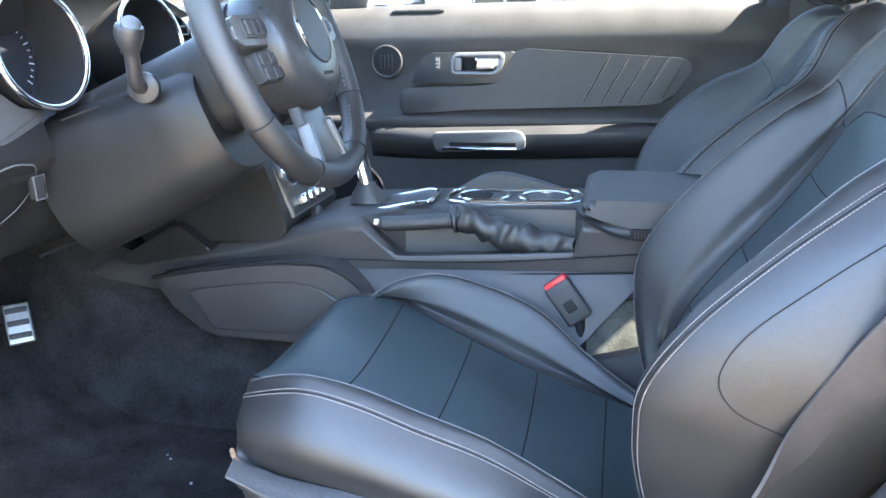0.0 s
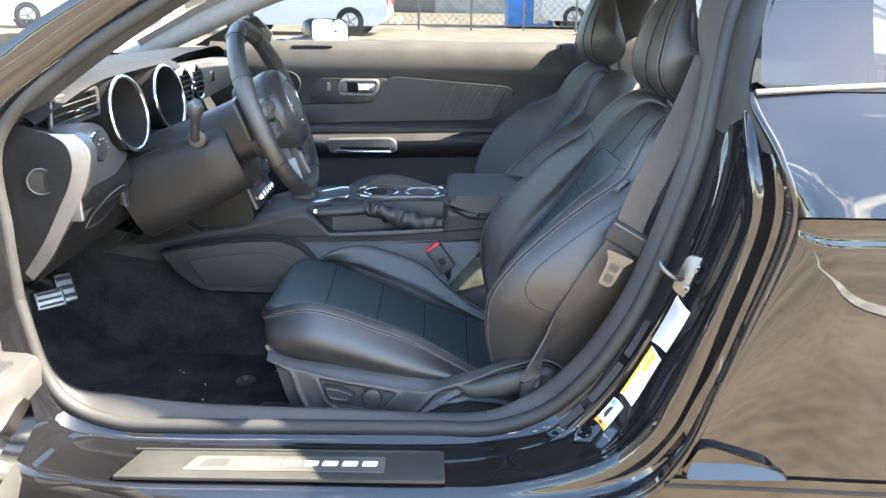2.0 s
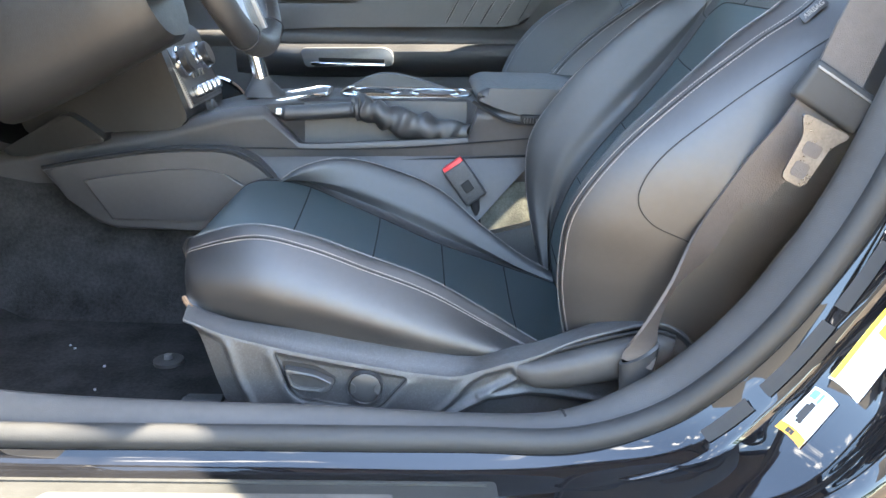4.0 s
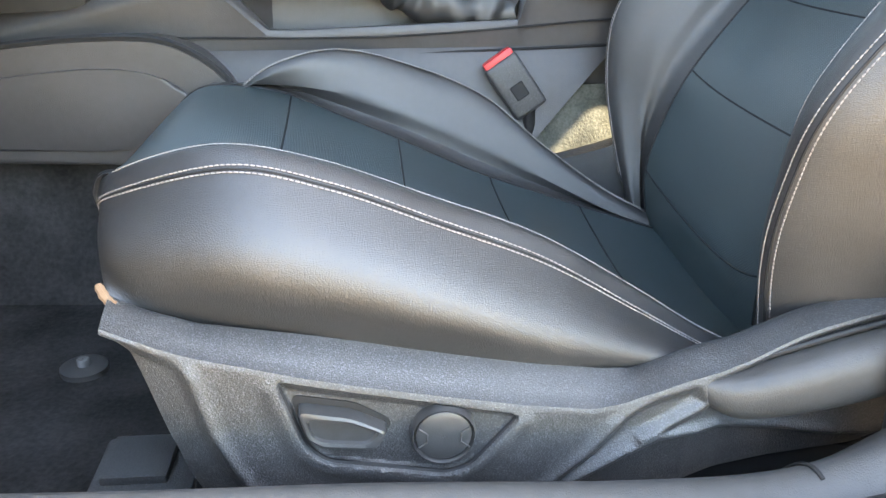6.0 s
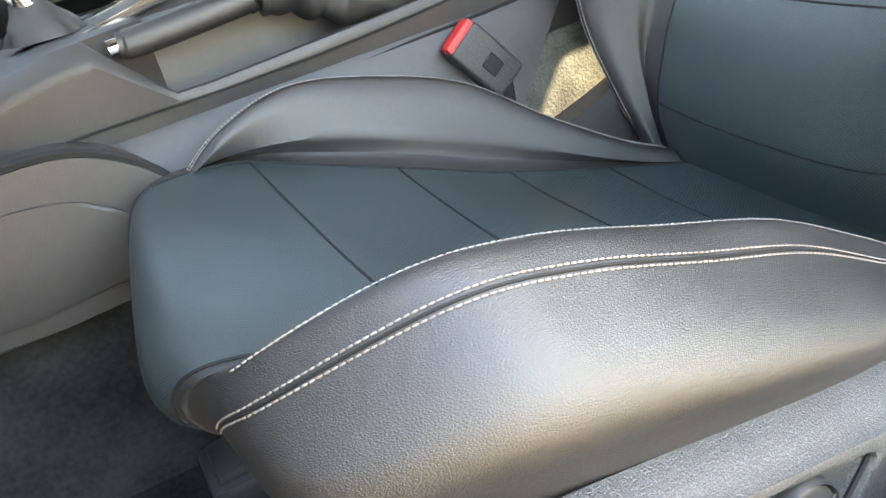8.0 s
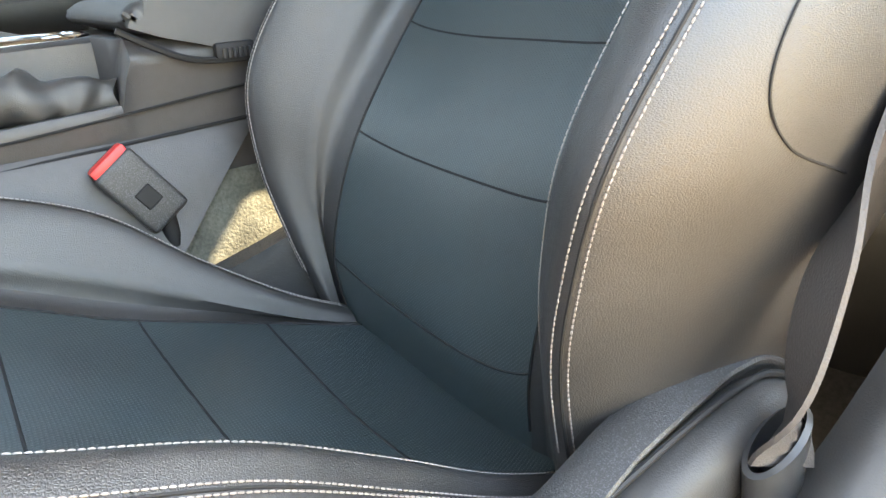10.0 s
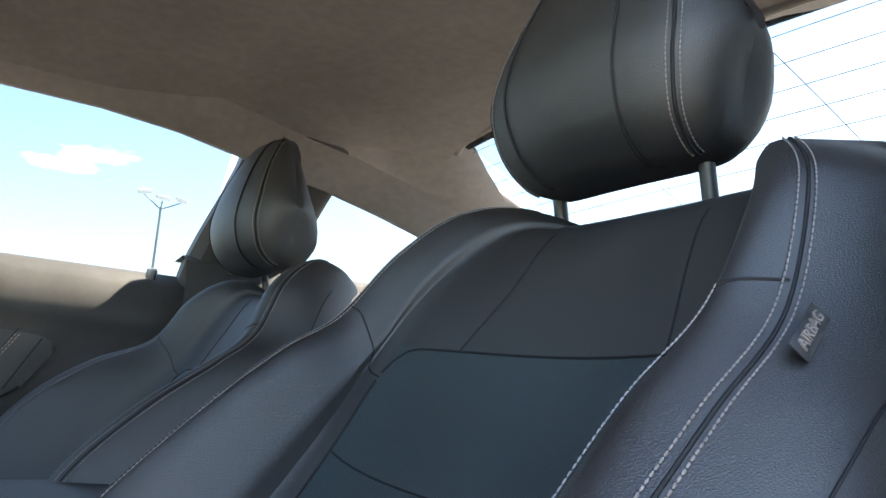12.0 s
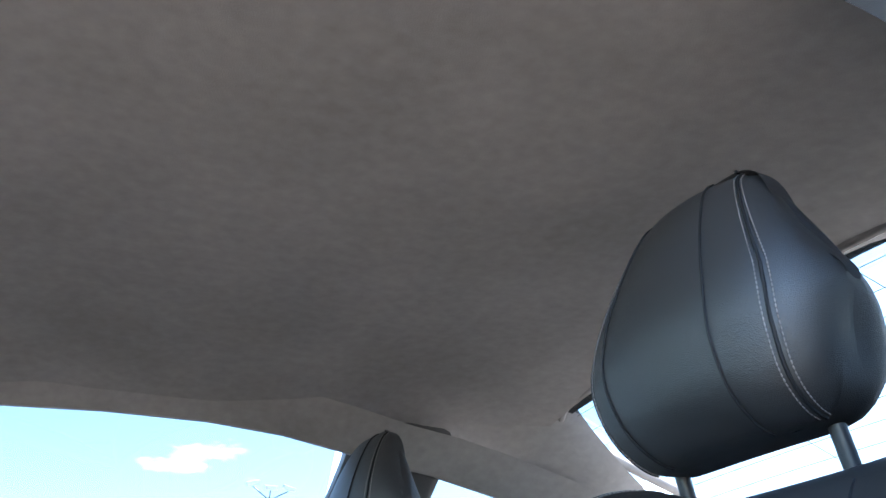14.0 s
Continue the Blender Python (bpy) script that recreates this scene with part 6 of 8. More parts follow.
    for z in (0.841, 0.832, 0.823):
        bm = bmesh.new()
        box(bm, (0.040, 0.7165, z), (0.006, 0.001, 0.003))
        part("switch_mark", bm, GREYINK, sw)
    # armrest and pull
    bm = bmesh.new()
    rows = []
    for x, dy, zt in ((-0.14, 0.02, 0.668), (-0.05, 0.045, 0.668), (0.03, 0.075, 0.668), (0.25, 0.090, 0.672), (0.42, 0.088, 0.676), (0.56, 0.070, 0.680), (0.66, 0.035, 0.684), (0.72, 0.006, 0.686)):
        rows.append([(x, 0.735, zt + 0.006), (x, 0.735 - dy * 0.7, zt + 0.004), (x, 0.735 - dy, zt - 0.008), (x, 0.735 - dy, zt - 0.030), (x, 0.735 - dy * 0.8, zt - 0.058), (x, 0.735 - dy * 0.2, zt - 0.078), (x, 0.735, zt - 0.08)])
    grid_faces(bm, rows, cap=True)
    arm = part("door_armrest", bm, LEATHER, th, "padded black door armrest", angle=60)
    out = rounded([(0.040, 0.668), (0.250, 0.674), (0.272, 0.664), (0.272, 0.630), (0.052, 0.622)], 0.010, 4)
    bm = prism(out, "y", 0.628, 0.668, 0.004, 2)
    part("pull_cup", bm, SATIN, arm, "satin silver door pull")
    # black bar painted as the shade in the pull's slot
    bm = bmesh.new()
    box(bm, (0.168, 0.6275, 0.642), (0.165, 0.006, 0.010), 0.002)
    part("pull_slot_shade", bm, SHADE, arm)
    bm = bmesh.new()
    box(bm, (0.160, 0.624, 0.632), (0.185, 0.010, 0.007), 0.003)
    part("pull_bar", bm, CHROME, arm, "chrome pull bar")
    # defrost slot, speaker, lower pocket
    bm = bmesh.new()
    box(bm, (-0.015, 0.762, 0.960), (0.135, 0.014, 0.006), 0.002)
    slot = part("demister_slot", bm, PLASTIC_S, th)
    for k in range(14):
        bm = bmesh.new()
        box(bm, (-0.070 + 0.0085 * k, 0.7545, 0.9625), (0.003, 0.004, 0.004))
        part("slot_blade", bm, SEAM, slot)
    rot = face_rot((0, -1, 0))
    bm = bmesh.new()
    ring(bm, (-0.095, 0.734, 0.838), 0.042, 0.036, 0.006, rot, 36)
    spk = part("tweeter_ring", bm, PLASTIC_S, th)
    bm = bmesh.new()
    disc(bm, (-0.095, 0.735, 0.838), 0.036, 0.004, rot, 30)
    part("tweeter_grille", bm, SEAM, spk)
    for k in range(4):
        bm = bmesh.new()
        box(bm, (-0.110 + 0.010 * k, 0.7295, 0.838), (0.0025, 0.002, 0.036), 0.0005)
        part("grille_bar", bm, PLASTIC_S, spk)
    bm = bmesh.new()
    ring(bm, (-0.20, 0.714, 0.49), 0.098, 0.088, 0.012, rot, 44)
    sp2 = part("speaker_ring", bm, CHROME, th, "bright speaker ring")
    bm = bmesh.new()
    disc(bm, (-0.20, 0.716, 0.49), 0.089, 0.006, rot, 40)
    part("speaker_mesh", bm, SEAM, sp2)
    bm = bmesh.new()
    out = rounded([(-0.05, 0.46), (0.55, 0.46), (0.66, 0.52), (0.60, 0.40), (0.02, 0.36)], 0.03, 4)
    prism(out, "y", 0.68, 0.715, 0.008, 2, bm)
    part("door_pocket", bm, TRIM, th)
    bm = bmesh.new()
    disc(bm, (0.81, 0.755, 0.962), 0.010, 0.018, face_rot((0, -0.4, 0.9)), 16)
    part("lock_pin", bm, SATIN, th)
    # rear trim beside the back seat
    return th


passenger_door()

# ---- dashboard ----
def dashboard():
    th = thing("dashboard", "black dashboard with satin silver trim and twin round gauges", "dashboard", (-0.4, 0, 0.5))
    # main pad, from the windscreen to the lip
    bm = bmesh.new()
    rows = []
    for y in np.linspace(-0.68, 0.70, 48):
        hump = math.exp(-((y + 0.34) / 0.26) ** 6) * 0.028 + math.exp(-((y - 0.40) / 0.22) ** 6) * 0.006
        end = max(0.0, (abs(y) - 0.55) / 0.13) ** 2 * 0.030
        lip = -0.205 - 0.03 * (1 - math.exp(-((y + 0.36) / 0.33) ** 6)) - 0.10 * math.exp(-((y - 0.40) / 0.28) ** 6)
        if abs(y) > 0.55:
            lip -= (abs(y) - 0.55) * 0.25
        z = 0.962 - end
        rows.append([(-0.95, y, 0.90), (-0.76, y, 0.918), (-0.55, y, 0.945 + hump * 0.4), (-0.40, y, z + hump * 0.8), (-0.28, y, z + 0.004 + hump), (lip - 0.012, y, z + hump), (lip, y, z - 0.010 + hump), (lip - 0.012, y, z - 0.022 + hump),
                     (lip - 0.06, y, 0.91), (lip - 0.06, y, 0.80), (-0.30, y, 0.70), (-0.42, y, 0.62), (-0.60, y, 0.60)])
    grid_faces(bm, rows)
    pad = part("dash_pad", bm, DASH, th, "soft black dashboard pad", angle=50)
    bm = bmesh.new()
    p = [Vector(rows[i][5]) + Vector((-0.010, 0, 0.0012)) for i in range(2, 30)]
    part("stitching", stitch(bmesh.new(), p, [(0, 0, 1)] * len(p), 0.005, 0.003, 0.0007), SEAM, pad)
    # gauge recess and rings
    bm = bmesh.new()
    box(bm, (-0.27, -0.335, 0.905), (0.03, 0.40, 0.15), 0.01)
    part("gauge_recess", bm, SEAM, th)
    tilt = face_rot((1, -0.10, 0.16))
    for y in (-0.452, -0.212):
        c = Vector((-0.200, y, 0.906))
        bm = bmesh.new()
        rows = []
        for k in range(48):
            a = 2 * math.pi * k / 48
            rows.append([c + tilt @ Vector((r * math.cos(a), r * math.sin(a), z)) for r, z in ((0.062, -0.06), (0.069, 0.012), (0.070, 0.018), (0.067, 0.018), (0.058, -0.06))])
        grid_faces(bm, rows, close_u=True, close_v=True)
        g = part("gauge_barrel", bm, SEAM, th, "deep dark gauge barrel")
        bm = bmesh.new()
        tube(bm, [c + tilt @ Vector((0.070 * math.cos(a), 0.070 * math.sin(a), 0.018)) for a in np.linspace(0, 2 * math.pi, 49)], 0.0042, 10, cap=False)
        part("gauge_ring", bm, CHROME, g, "bright gauge ring")
        bm = bmesh.new()
        disc(bm, c + tilt @ Vector((0, 0, -0.055)), 0.062, 0.004, tilt, 40)
        part("gauge_face", bm, DIAL, g)
        for k in range(28):
            a = radians(-40 + 260 * k / 27)
            bm = bmesh.new()
            q = c + tilt @ Vector((0.050 * math.cos(a), 0.050 * math.sin(a), -0.0505))
            box(bm, q, (0.008 if k % 3 == 0 else 0.004, 0.0012, 0.0006), 0, tilt @ Matrix.Rotation(a, 3, "Z"))
            part("gauge_tick", bm, GREYINK, g)
        bm = bmesh.new()
        tube(bm, [c + tilt @ Vector((0, 0, -0.047)), c + tilt @ Vector((-0.036, -0.026, -0.047))], 0.0016, 6)
        part("gauge_needle", bm, RED, g)
    bm = bmesh.new()
    box(bm, (-0.250, -0.332, 0.90), (0.01, 0.11, 0.085), 0.004)
    part("trip_screen", bm, DIAL, th)
    # silver fascia left of the gauges
    out = rounded([(-0.676, 0.900), (-0.640, 0.916), (-0.590, 0.912), (-0.545, 0.895), (-0.520, 0.862), (-0.485, 0.840), (-0.448, 0.838), (-0.452, 0.824), (-0.505, 0.808), (-0.575, 0.792), (-0.640, 0.770), (-0.676, 0.750)], 0.010, 3)
    bm = prism(out, "x", -0.245, -0.196, 0.004, 2)
    part("silver_fascia", bm, SATIN, th, "satin silver dashboard fascia")
    bm = bmesh.new()
    a = cr([(-0.196, 0.906), (-0.176, 0.885), (-0.173, 0.858), (-0.188, 0.810), (-0.222, 0.750), (-0.260, 0.688), (-0.298, 0.646)], 26)
    b = cr([(-0.232, 0.908), (-0.207, 0.891), (-0.199, 0.858), (-0.210, 0.819), (-0.232, 0.778), (-0.265, 0.719), (-0.306, 0.662)], 26)
    grid_faces(bm, [[(p[0] - 0.002, -0.640, p[1]), (p[0] + 0.002, -0.668, p[1]), (p[0], -0.678, p[1]), (q[0], -0.684, q[1]), (q[0], -0.670, q[1])] for p, q in zip(a, b)])
    part("silver_blade", bm, SATIN, th, "satin silver end blade")
    # end cap with a round hole
    pts = [tuple(p) for p in b] + [(-0.350, 0.66), (-0.356, 0.80), (-0.345, 0.90), (-0.30, 0.93)]
    bm = prism(pts, "y", -0.686, -0.66, 0.0)
    cap = part("end_cap", bm, DASHP, th, "charcoal dashboard end cap")
    rot = face_rot((0.25, -1, 0))
    # flat black disc gives the hole its shade by colour
    bm = bmesh.new()
    disc(bm, (-0.254, -0.6865, 0.827), 0.021, 0.002, rot, 28)
    part("cap_hole_shade", bm, SHADE, cap)
    bm = bmesh.new()
    ring(bm, (-0.254, -0.6865, 0.827), 0.0235, 0.0205, 0.003, rot, 30)
    part("hole_rim", bm, PLASTIC_S, cap)
    # light switch
    bm = prism(rounded([(-0.658, 0.886), (-0.580, 0.900), (-0.550, 0.886), (-0.556, 0.852), (-0.648, 0.842)], 0.014, 4), "x", -0.197, -0.1925, 0.002, 2)
    pod = part("light_switch_panel", bm, PLASTIC_S, th)
    rx = face_rot((1, -0.1, 0.1))
    bm = bmesh.new()
    disc(bm, (-0.193, -0.604, 0.871), 0.0235, 0.016, rx, 36)
    part("light_knob", bm, PLASTIC_S, pod, "round black headlamp switch")
    bm = bmesh.new()
    ring(bm, (-0.193, -0.604, 0.871), 0.0275, 0.0240, 0.010, rx, 36)
    part("knob_ring", bm, CHROME, pod)
    for k in range(5):
        a = radians(150 - 40 * k)
        bm = bmesh.new()
        box(bm, Vector((-0.1765, -0.604, 0.871)) + rx @ Vector((0.016 * math.cos(a), 0.016 * math.sin(a), 0)), (0.0008, 0.003, 0.002))
        part("knob_mark", bm, WHITE, pod)
    # left air vent
    vr = face_rot((1, -0.30, 0.10))
    c = Vector((-0.232, -0.585, 0.938))
    out = rounded([(-0.064, -0.030), (0.060, -0.018), (0.064, 0.028), (-0.052, 0.020)], 0.006, 3)
    bm = bmesh.new()
    tube(bm, [c + vr @ Vector((p[0], p[1], 0.004)) for p in out + out[:1]], 0.0042, 8, cap=False)
    vent = part("air_vent_frame", bm, PLASTIC_S, th, "black air vent with slats")
    # back plate painted near-black for the shade behind the slats
    bm = bmesh.new()
    box(bm, c + vr @ Vector((0, 0, -0.012)), (0.125, 0.05, 0.006), 0, vr)
    part("vent_back", bm, SHADE, vent)
    for k in range(4):
        bm = bmesh.new()
        box(bm, c + vr @ Vector((0.0, -0.019 + 0.0125 * k, 0.0)), (0.118, 0.002, 0.016), 0, vr @ Matrix.Rotation(radians(6), 3, "Z") @ Matrix.Rotation(radians(-18), 3, "X"))
        part("vent_slat", bm, PLASTIC_S, vent)
    bm = bmesh.new()
    box(bm, c + vr @ Vector((0.002, -0.006, 0.010)), (0.022, 0.007, 0.006), 0.002, vr)
    part("vent_tab", bm, CHROME, vent)
    # middle silver fascia with round vents
    bm = prism(rounded([(-0.140, 0.952), (0.150, 0.948), (0.620, 0.935), (0.620, 0.86), (0.15, 0.85), (-0.120, 0.84)], 0.02, 4), "x", -0.30, -0.232, 0.008, 2)
    part("centre_fascia", bm, SATIN, th, "satin silver centre fascia")
    for y in (-0.075, 0.030, 0.135):
        c = Vector((-0.228, y, 0.905))
        fx = face_rot((1, 0, 0.12))
        bm = bmesh.new()
        ring(bm, c, 0.046, 0.038, 0.012, fx, 40)
        rv = part("round_vent_ring", bm, CHROME, th, "round air vent with a bright ring")
        # near-black disc, the vent's inner shade as colour
        bm = bmesh.new()
        disc(bm, c - Vector((0.001, 0, 0)), 0.0385, 0.002, fx, 32)
        part("vent_back", bm, SHADE, rv)
        for k in range(5):
            z = -0.026 + 0.013 * k
            w = math.sqrt(max(0.0001, 0.037 ** 2 - z * z)) * 2
            bm = bmesh.new()
            box(bm, c + fx @ Vector((0, z, 0.006)), (w, 0.002, 0.010), 0, fx)
            part("vent_slat", bm, PLASTIC_S, rv)
    # badge panel on the passenger side
    bm = bmesh.new()
    box(bm, (-0.229, 0.30, 0.905), (0.004, 0.045, 0.030), 0.003)
    part("fascia_badge", bm, CHROME, th)
    # outer right vent
    bm = bmesh.new()
    box(bm, (-0.245, 0.60, 0.925), (0.03, 0.10, 0.07), 0.008)
    rv = part("right_air_vent", bm, SEAM, th)
    for k in range(4):
        bm = bmesh.new()
        box(bm, (-0.228, 0.60, 0.903 + 0.014 * k), (0.012, 0.09, 0.003), 0)
        part("vent_slat", bm, PLASTIC_S, rv)
    # lower driver panels
    bm = bmesh.new()
    rows = []
    for y, k in ((-0.672, 0.0), (-0.60, 0.0), (-0.50, 0.0), (-0.462, 0.03), (-0.440, 0.08), (-0.415, 0.18), (-0.37, 0.26), (-0.29, 0.30), (-0.20, 0.28), (-0.13, 0.22)):
        rows.append([(-0.235, y, 0.835), (-0.207 + 0.02 * k, y, 0.800), (-0.197 + 0.10 * k, y, 0.775 - 0.006 * k), (-0.230 + 0.130 * k, y, 0.731 - 0.020 * k), (-0.262 + 0.115 * k, y, 0.688 - 0.012 * k), (-0.295 + 0.035 * k, y, 0.645), (-0.42, y, 0.63), (-0.42, y, 0.85)])
    grid_faces(bm, rows, close_v=True, cap=True)
    bmesh.ops.subdivide_edges(bm, edges=bm.edges[:], cuts=2, use_grid_fill=True, smooth=0.7)
    low = part("lower_panel", bm, DASHP, th, "curved black knee panel below the column", angle=60)
    bm = bmesh.new()
    grid_faces(bm, [[(x, y, z) for x, z in cr([(-0.204, 0.828), (-0.195, 0.800), (-0.193, 0.776), (-0.228, 0.729), (-0.262, 0.684), (-0.296, 0.640), (-0.33, 0.62)], 24)] for y in np.linspace(-0.674, -0.448, 10)])
    part("knee_wall", bm, DASHP, th, "smooth black panel under the light switch")
    bm = bmesh.new()
    out = rounded([(-0.579, 0.712), (-0.595, 0.746), (-0.567, 0.773), (-0.521, 0.781), (-0.48, 0.774), (-0.464, 0.748), (-0.47, 0.721), (-0.494, 0.701)], 0.012, 4)
    knee = lambda z: -0.193 - (0.775 - z) * 0.75  # noqa: E731
    # pale line painted round the hatch in place of its edge highlight
    tube(bm, [(knee(p[1]), p[0], p[1]) for p in out + out[:1]], 0.0012, 6, cap=False)
    part("hatch_edge_highlight", bm, GREYP, low)
    bm = bmesh.new()
    bm.faces.new([bm.verts.new((knee(p[1]) + 0.0006, p[0], p[1])) for p in out])
    part("fuse_hatch", bm, SEAM, low, "smooth black fuse hatch")
    bm = bmesh.new()
    box(bm, (-0.205, -0.472, 0.745), (0.010, 0.018, 0.028), 0.003)
    part("dash_button", bm, PLASTIC_S, low, "small square black button")
    bm = bmesh.new()
    tube(bm, [(-0.1995, -0.472 + a, 0.745 + b) for a, b in ((-0.0095, -0.0145), (0.0095, -0.0145), (0.0095, 0.0145), (-0.0095, 0.0145), (-0.0095, -0.0145))], 0.0011, 6, cap=False)
    part("button_rim", bm, GREYP, low)
    for path, r in (([(-0.172, -0.452, 0.824), (-0.145, -0.438, 0.834), (-0.117, -0.424, 0.845), (-0.085, -0.4375, 0.852), (-0.060, -0.446, 0.857)], 0.0013),
                    ([(-0.236, -0.449, 0.649), (-0.232, -0.400, 0.651), (-0.229, -0.322, 0.652), (-0.229, -0.268, 0.654), (-0.232, -0.236, 0.661)], 0.0016)):
        bm = bmesh.new()
        tube(bm, cr(path, 24), r, 6)
        part("panel_seam", bm, SEAM, low)
    # side of the stack and the stack itself
    bm = prism(rounded([(-0.30, 0.735), (-0.09, 0.752), (-0.072, 0.735), (-0.040, 0.640), (-0.030, 0.605), (-0.055, 0.592), (-0.30, 0.578)], 0.018, 4), "y", -0.125, 0.120, 0.006, 2)
    st = part("stack_body", bm, DASHP, th, "smooth black centre stack")
    fr = face_rot((1, 0, 0.42))
    base = Vector((-0.052, 0.0, 0.672))
    bm = bmesh.new()
    box(bm, base, (0.20, 0.105, 0.008), 0.003, fr)
    part("stack_plate", bm, SATIN, st, "silver edged control plate")
    bm = bmesh.new()
    box(bm, base + fr @ Vector((0, 0, 0.003)), (0.192, 0.098, 0.006), 0.002, fr)
    part("stack_face", bm, PLASTIC_S, st)
    for k in range(5):
        bm = bmesh.new()
        box(bm, base + fr @ Vector((-0.060 + 0.030 * k, -0.032, 0.012)), (0.020, 0.020, 0.018), 0.006, fr, 3)
        part("toggle_switch", bm, CHROME, st, "chrome toggle switch")
    for x in (-0.062, 0.062):
        bm = bmesh.new()
        disc(bm, base + fr @ Vector((x, 0.022, 0.005)), 0.022, 0.020, fr, 30)
        kn = part("stack_knob", bm, PLASTIC_S, st, "round control knob")
        bm = bmesh.new()
        ring(bm, base + fr @ Vector((x, 0.022, 0.005)), 0.026, 0.0222, 0.008, fr, 30)
        part("knob_ring", bm, CHROME, kn)
    bm = bmesh.new()
    box(bm, base + fr @ Vector((0, 0.024, 0.006)), (0.060, 0.026, 0.004), 0.001, fr)
    part("climate_screen", bm, DIAL, st)
    for k in range(4):
        bm = bmesh.new()
        box(bm, base + fr @ Vector((-0.030 + 0.020 * k, -0.004, 0.006)), (0.016, 0.012, 0.006), 0.002, fr)
        part("stack_button", bm, PLASTIC_S, st)
    bm = bmesh.new()
    box(bm, base + fr @ Vector((-0.02, 0.024, 0.0085)), (0.012, 0.010, 0.001), 0, fr)
    part("screen_mark", bm, BLUEINK, st)
    bm = bmesh.new()
    disc(bm, (-0.020, -0.03, 0.612), 0.016, 0.012, face_rot((1, 0, 0.3)), 24)
    part("power_socket", bm, PLASTIC_S, st)
    # kick flap in front of the console
    bm = prism(rounded([(-0.33, 0.555), (-0.22, 0.620), (-0.20, 0.610), (-0.155, 0.575), (-0.30, 0.545)], 0.012, 3), "y", -0.15, -0.10, 0.005, 2)
    part("side_flap", bm, DASHP, th)
    return th


dashboard()


def steering_wheel():
    c = Vector((0.082, -0.360, 0.905))
    th = thing("steering_wheel", "black leather steering wheel with silver spokes and a round badge", "steering wheel", tuple(c))
    ax = Vector((math.cos(radians(21)), 0, math.sin(radians(21))))
    rot = face_rot(ax)

    def P(x, y, z=0.0):
        return c + rot @ Vector((x, y, z))

    bm = bmesh.new()
    rows = []
    for k in range(72):
        a = 2 * math.pi * k / 72
        thick = 1.0 + 0.12 * math.exp(-((math.sin(a) - 0.45) / 0.2) ** 2)
        rr = 0.172 - 0.004 * math.exp(-((math.sin(a) + 1) / 0.12) ** 2)
        rows.append([P((rr + 0.0155 * thick * math.cos(b)) * math.cos(a), (rr + 0.0155 * thick * math.cos(b)) * math.sin(a), 0.017 * thick * math.sin(b)) for b in np.linspace(0, 2 * math.pi, 17)[:-1]])
    grid_faces(bm, rows, close_u=True, close_v=True)
    rim = part("rim", bm, LEATHER, th, "black leather-wrapped rim")
    for k in (28, 62, 98, 118, 152, 208, 242, 298, 332):
        a = radians(k)
        bm = bmesh.new()
        tube(bm, [P((0.172 + 0.0172 * math.cos(b)) * math.cos(a), (0.172 + 0.0172 * math.cos(b)) * math.sin(a), 0.0188 * math.sin(b)) for b in np.linspace(0, 2 * math.pi, 19)], 0.0009, 5, cap=False)
        part("rim_seam", bm, SEAM, rim)
    for a0, a1 in ((-25, 25), (40, 140), (155, 205), (215, 325)):
        path = [P(0.1565 * math.cos(radians(a)), 0.1565 * math.sin(radians(a)), 0.004) for a in np.linspace(a0, a1, 40)]
        nn = [rot @ Vector((-math.cos(radians(a)), -math.sin(radians(a)), 0.2)) for a in np.linspace(a0, a1, 40)]
        part("stitching", stitch(bmesh.new(), path, nn, 0.004, 0.003, 0.0008), THREAD, rim)
    # hub
    bm = bmesh.new()
    rows = []
    for r, z in ((0.074, -0.030), (0.080, 0.005), (0.078, 0.022), (0.070, 0.034), (0.052, 0.040), (0.030, 0.042), (0.002, 0.043)):
        rows.append([P(r * math.cos(a) * 1.08, r * math.sin(a) * (1.0 if math.sin(a) > 0 else 1.05), z) for a in np.linspace(0, 2 * math.pi, 41)[:-1]])
    grid_faces(bm, rows, close_v=True)
    hub = part("hub_cover", bm, PLASTIC_S, th, "black airbag cover")
    bm = bmesh.new()
    ring(bm, P(0, 0.006, 0.038), 0.045, 0.0415, 0.006, rot, 48)
    part("badge_ring", bm, CHROME, hub, "chrome badge ring")
    bm = bmesh.new()
    disc(bm, P(0, 0.006, 0.039), 0.0417, 0.004, rot, 44)
    part("badge_disc", bm, PLASTIC, hub)
    # plain emblem shape
    out = [(-0.024, 0.006), (-0.014, 0.012), (-0.004, 0.008), (0.010, 0.010), (0.026, 0.006), (0.016, 0.002), (0.010, -0.004), (0.004, -0.014), (0.000, -0.004), (-0.006, -0.012), (-0.008, -0.002), (-0.016, -0.004)]
    bm = prism(out, "z", 0.0445, 0.0462, 0.0005, 1)
    bmesh.ops.transform(bm, matrix=Matrix.Translation(c) @ rot.to_4x4() @ Matrix.Translation((0, 0.006, 0)) @ Matrix.Scale(0.85, 4), verts=bm.verts)
    part("emblem", bm, CHROME, hub, "small chrome emblem")
    for k in range(3):
        bm = bmesh.new()
        box(bm, P(-0.012 + 0.011 * k, -0.050, 0.0405), (0.009, 0.004, 0.001), 0.0, rot)
        part("printed_bar", bm, SEAM, hub)
    # side spokes with buttons
    for s in (-1, 1):
        bm = prism(rounded([(s * 0.070, 0.036), (s * 0.150, 0.030), (s * 0.158, 0.012), (s * 0.150, -0.002), (s * 0.070, -0.006)], 0.008, 3), "z", -0.012, 0.016, 0.004, 2)
        bmesh.ops.transform(bm, matrix=Matrix.Translation(c) @ rot.to_4x4(), verts=bm.verts)
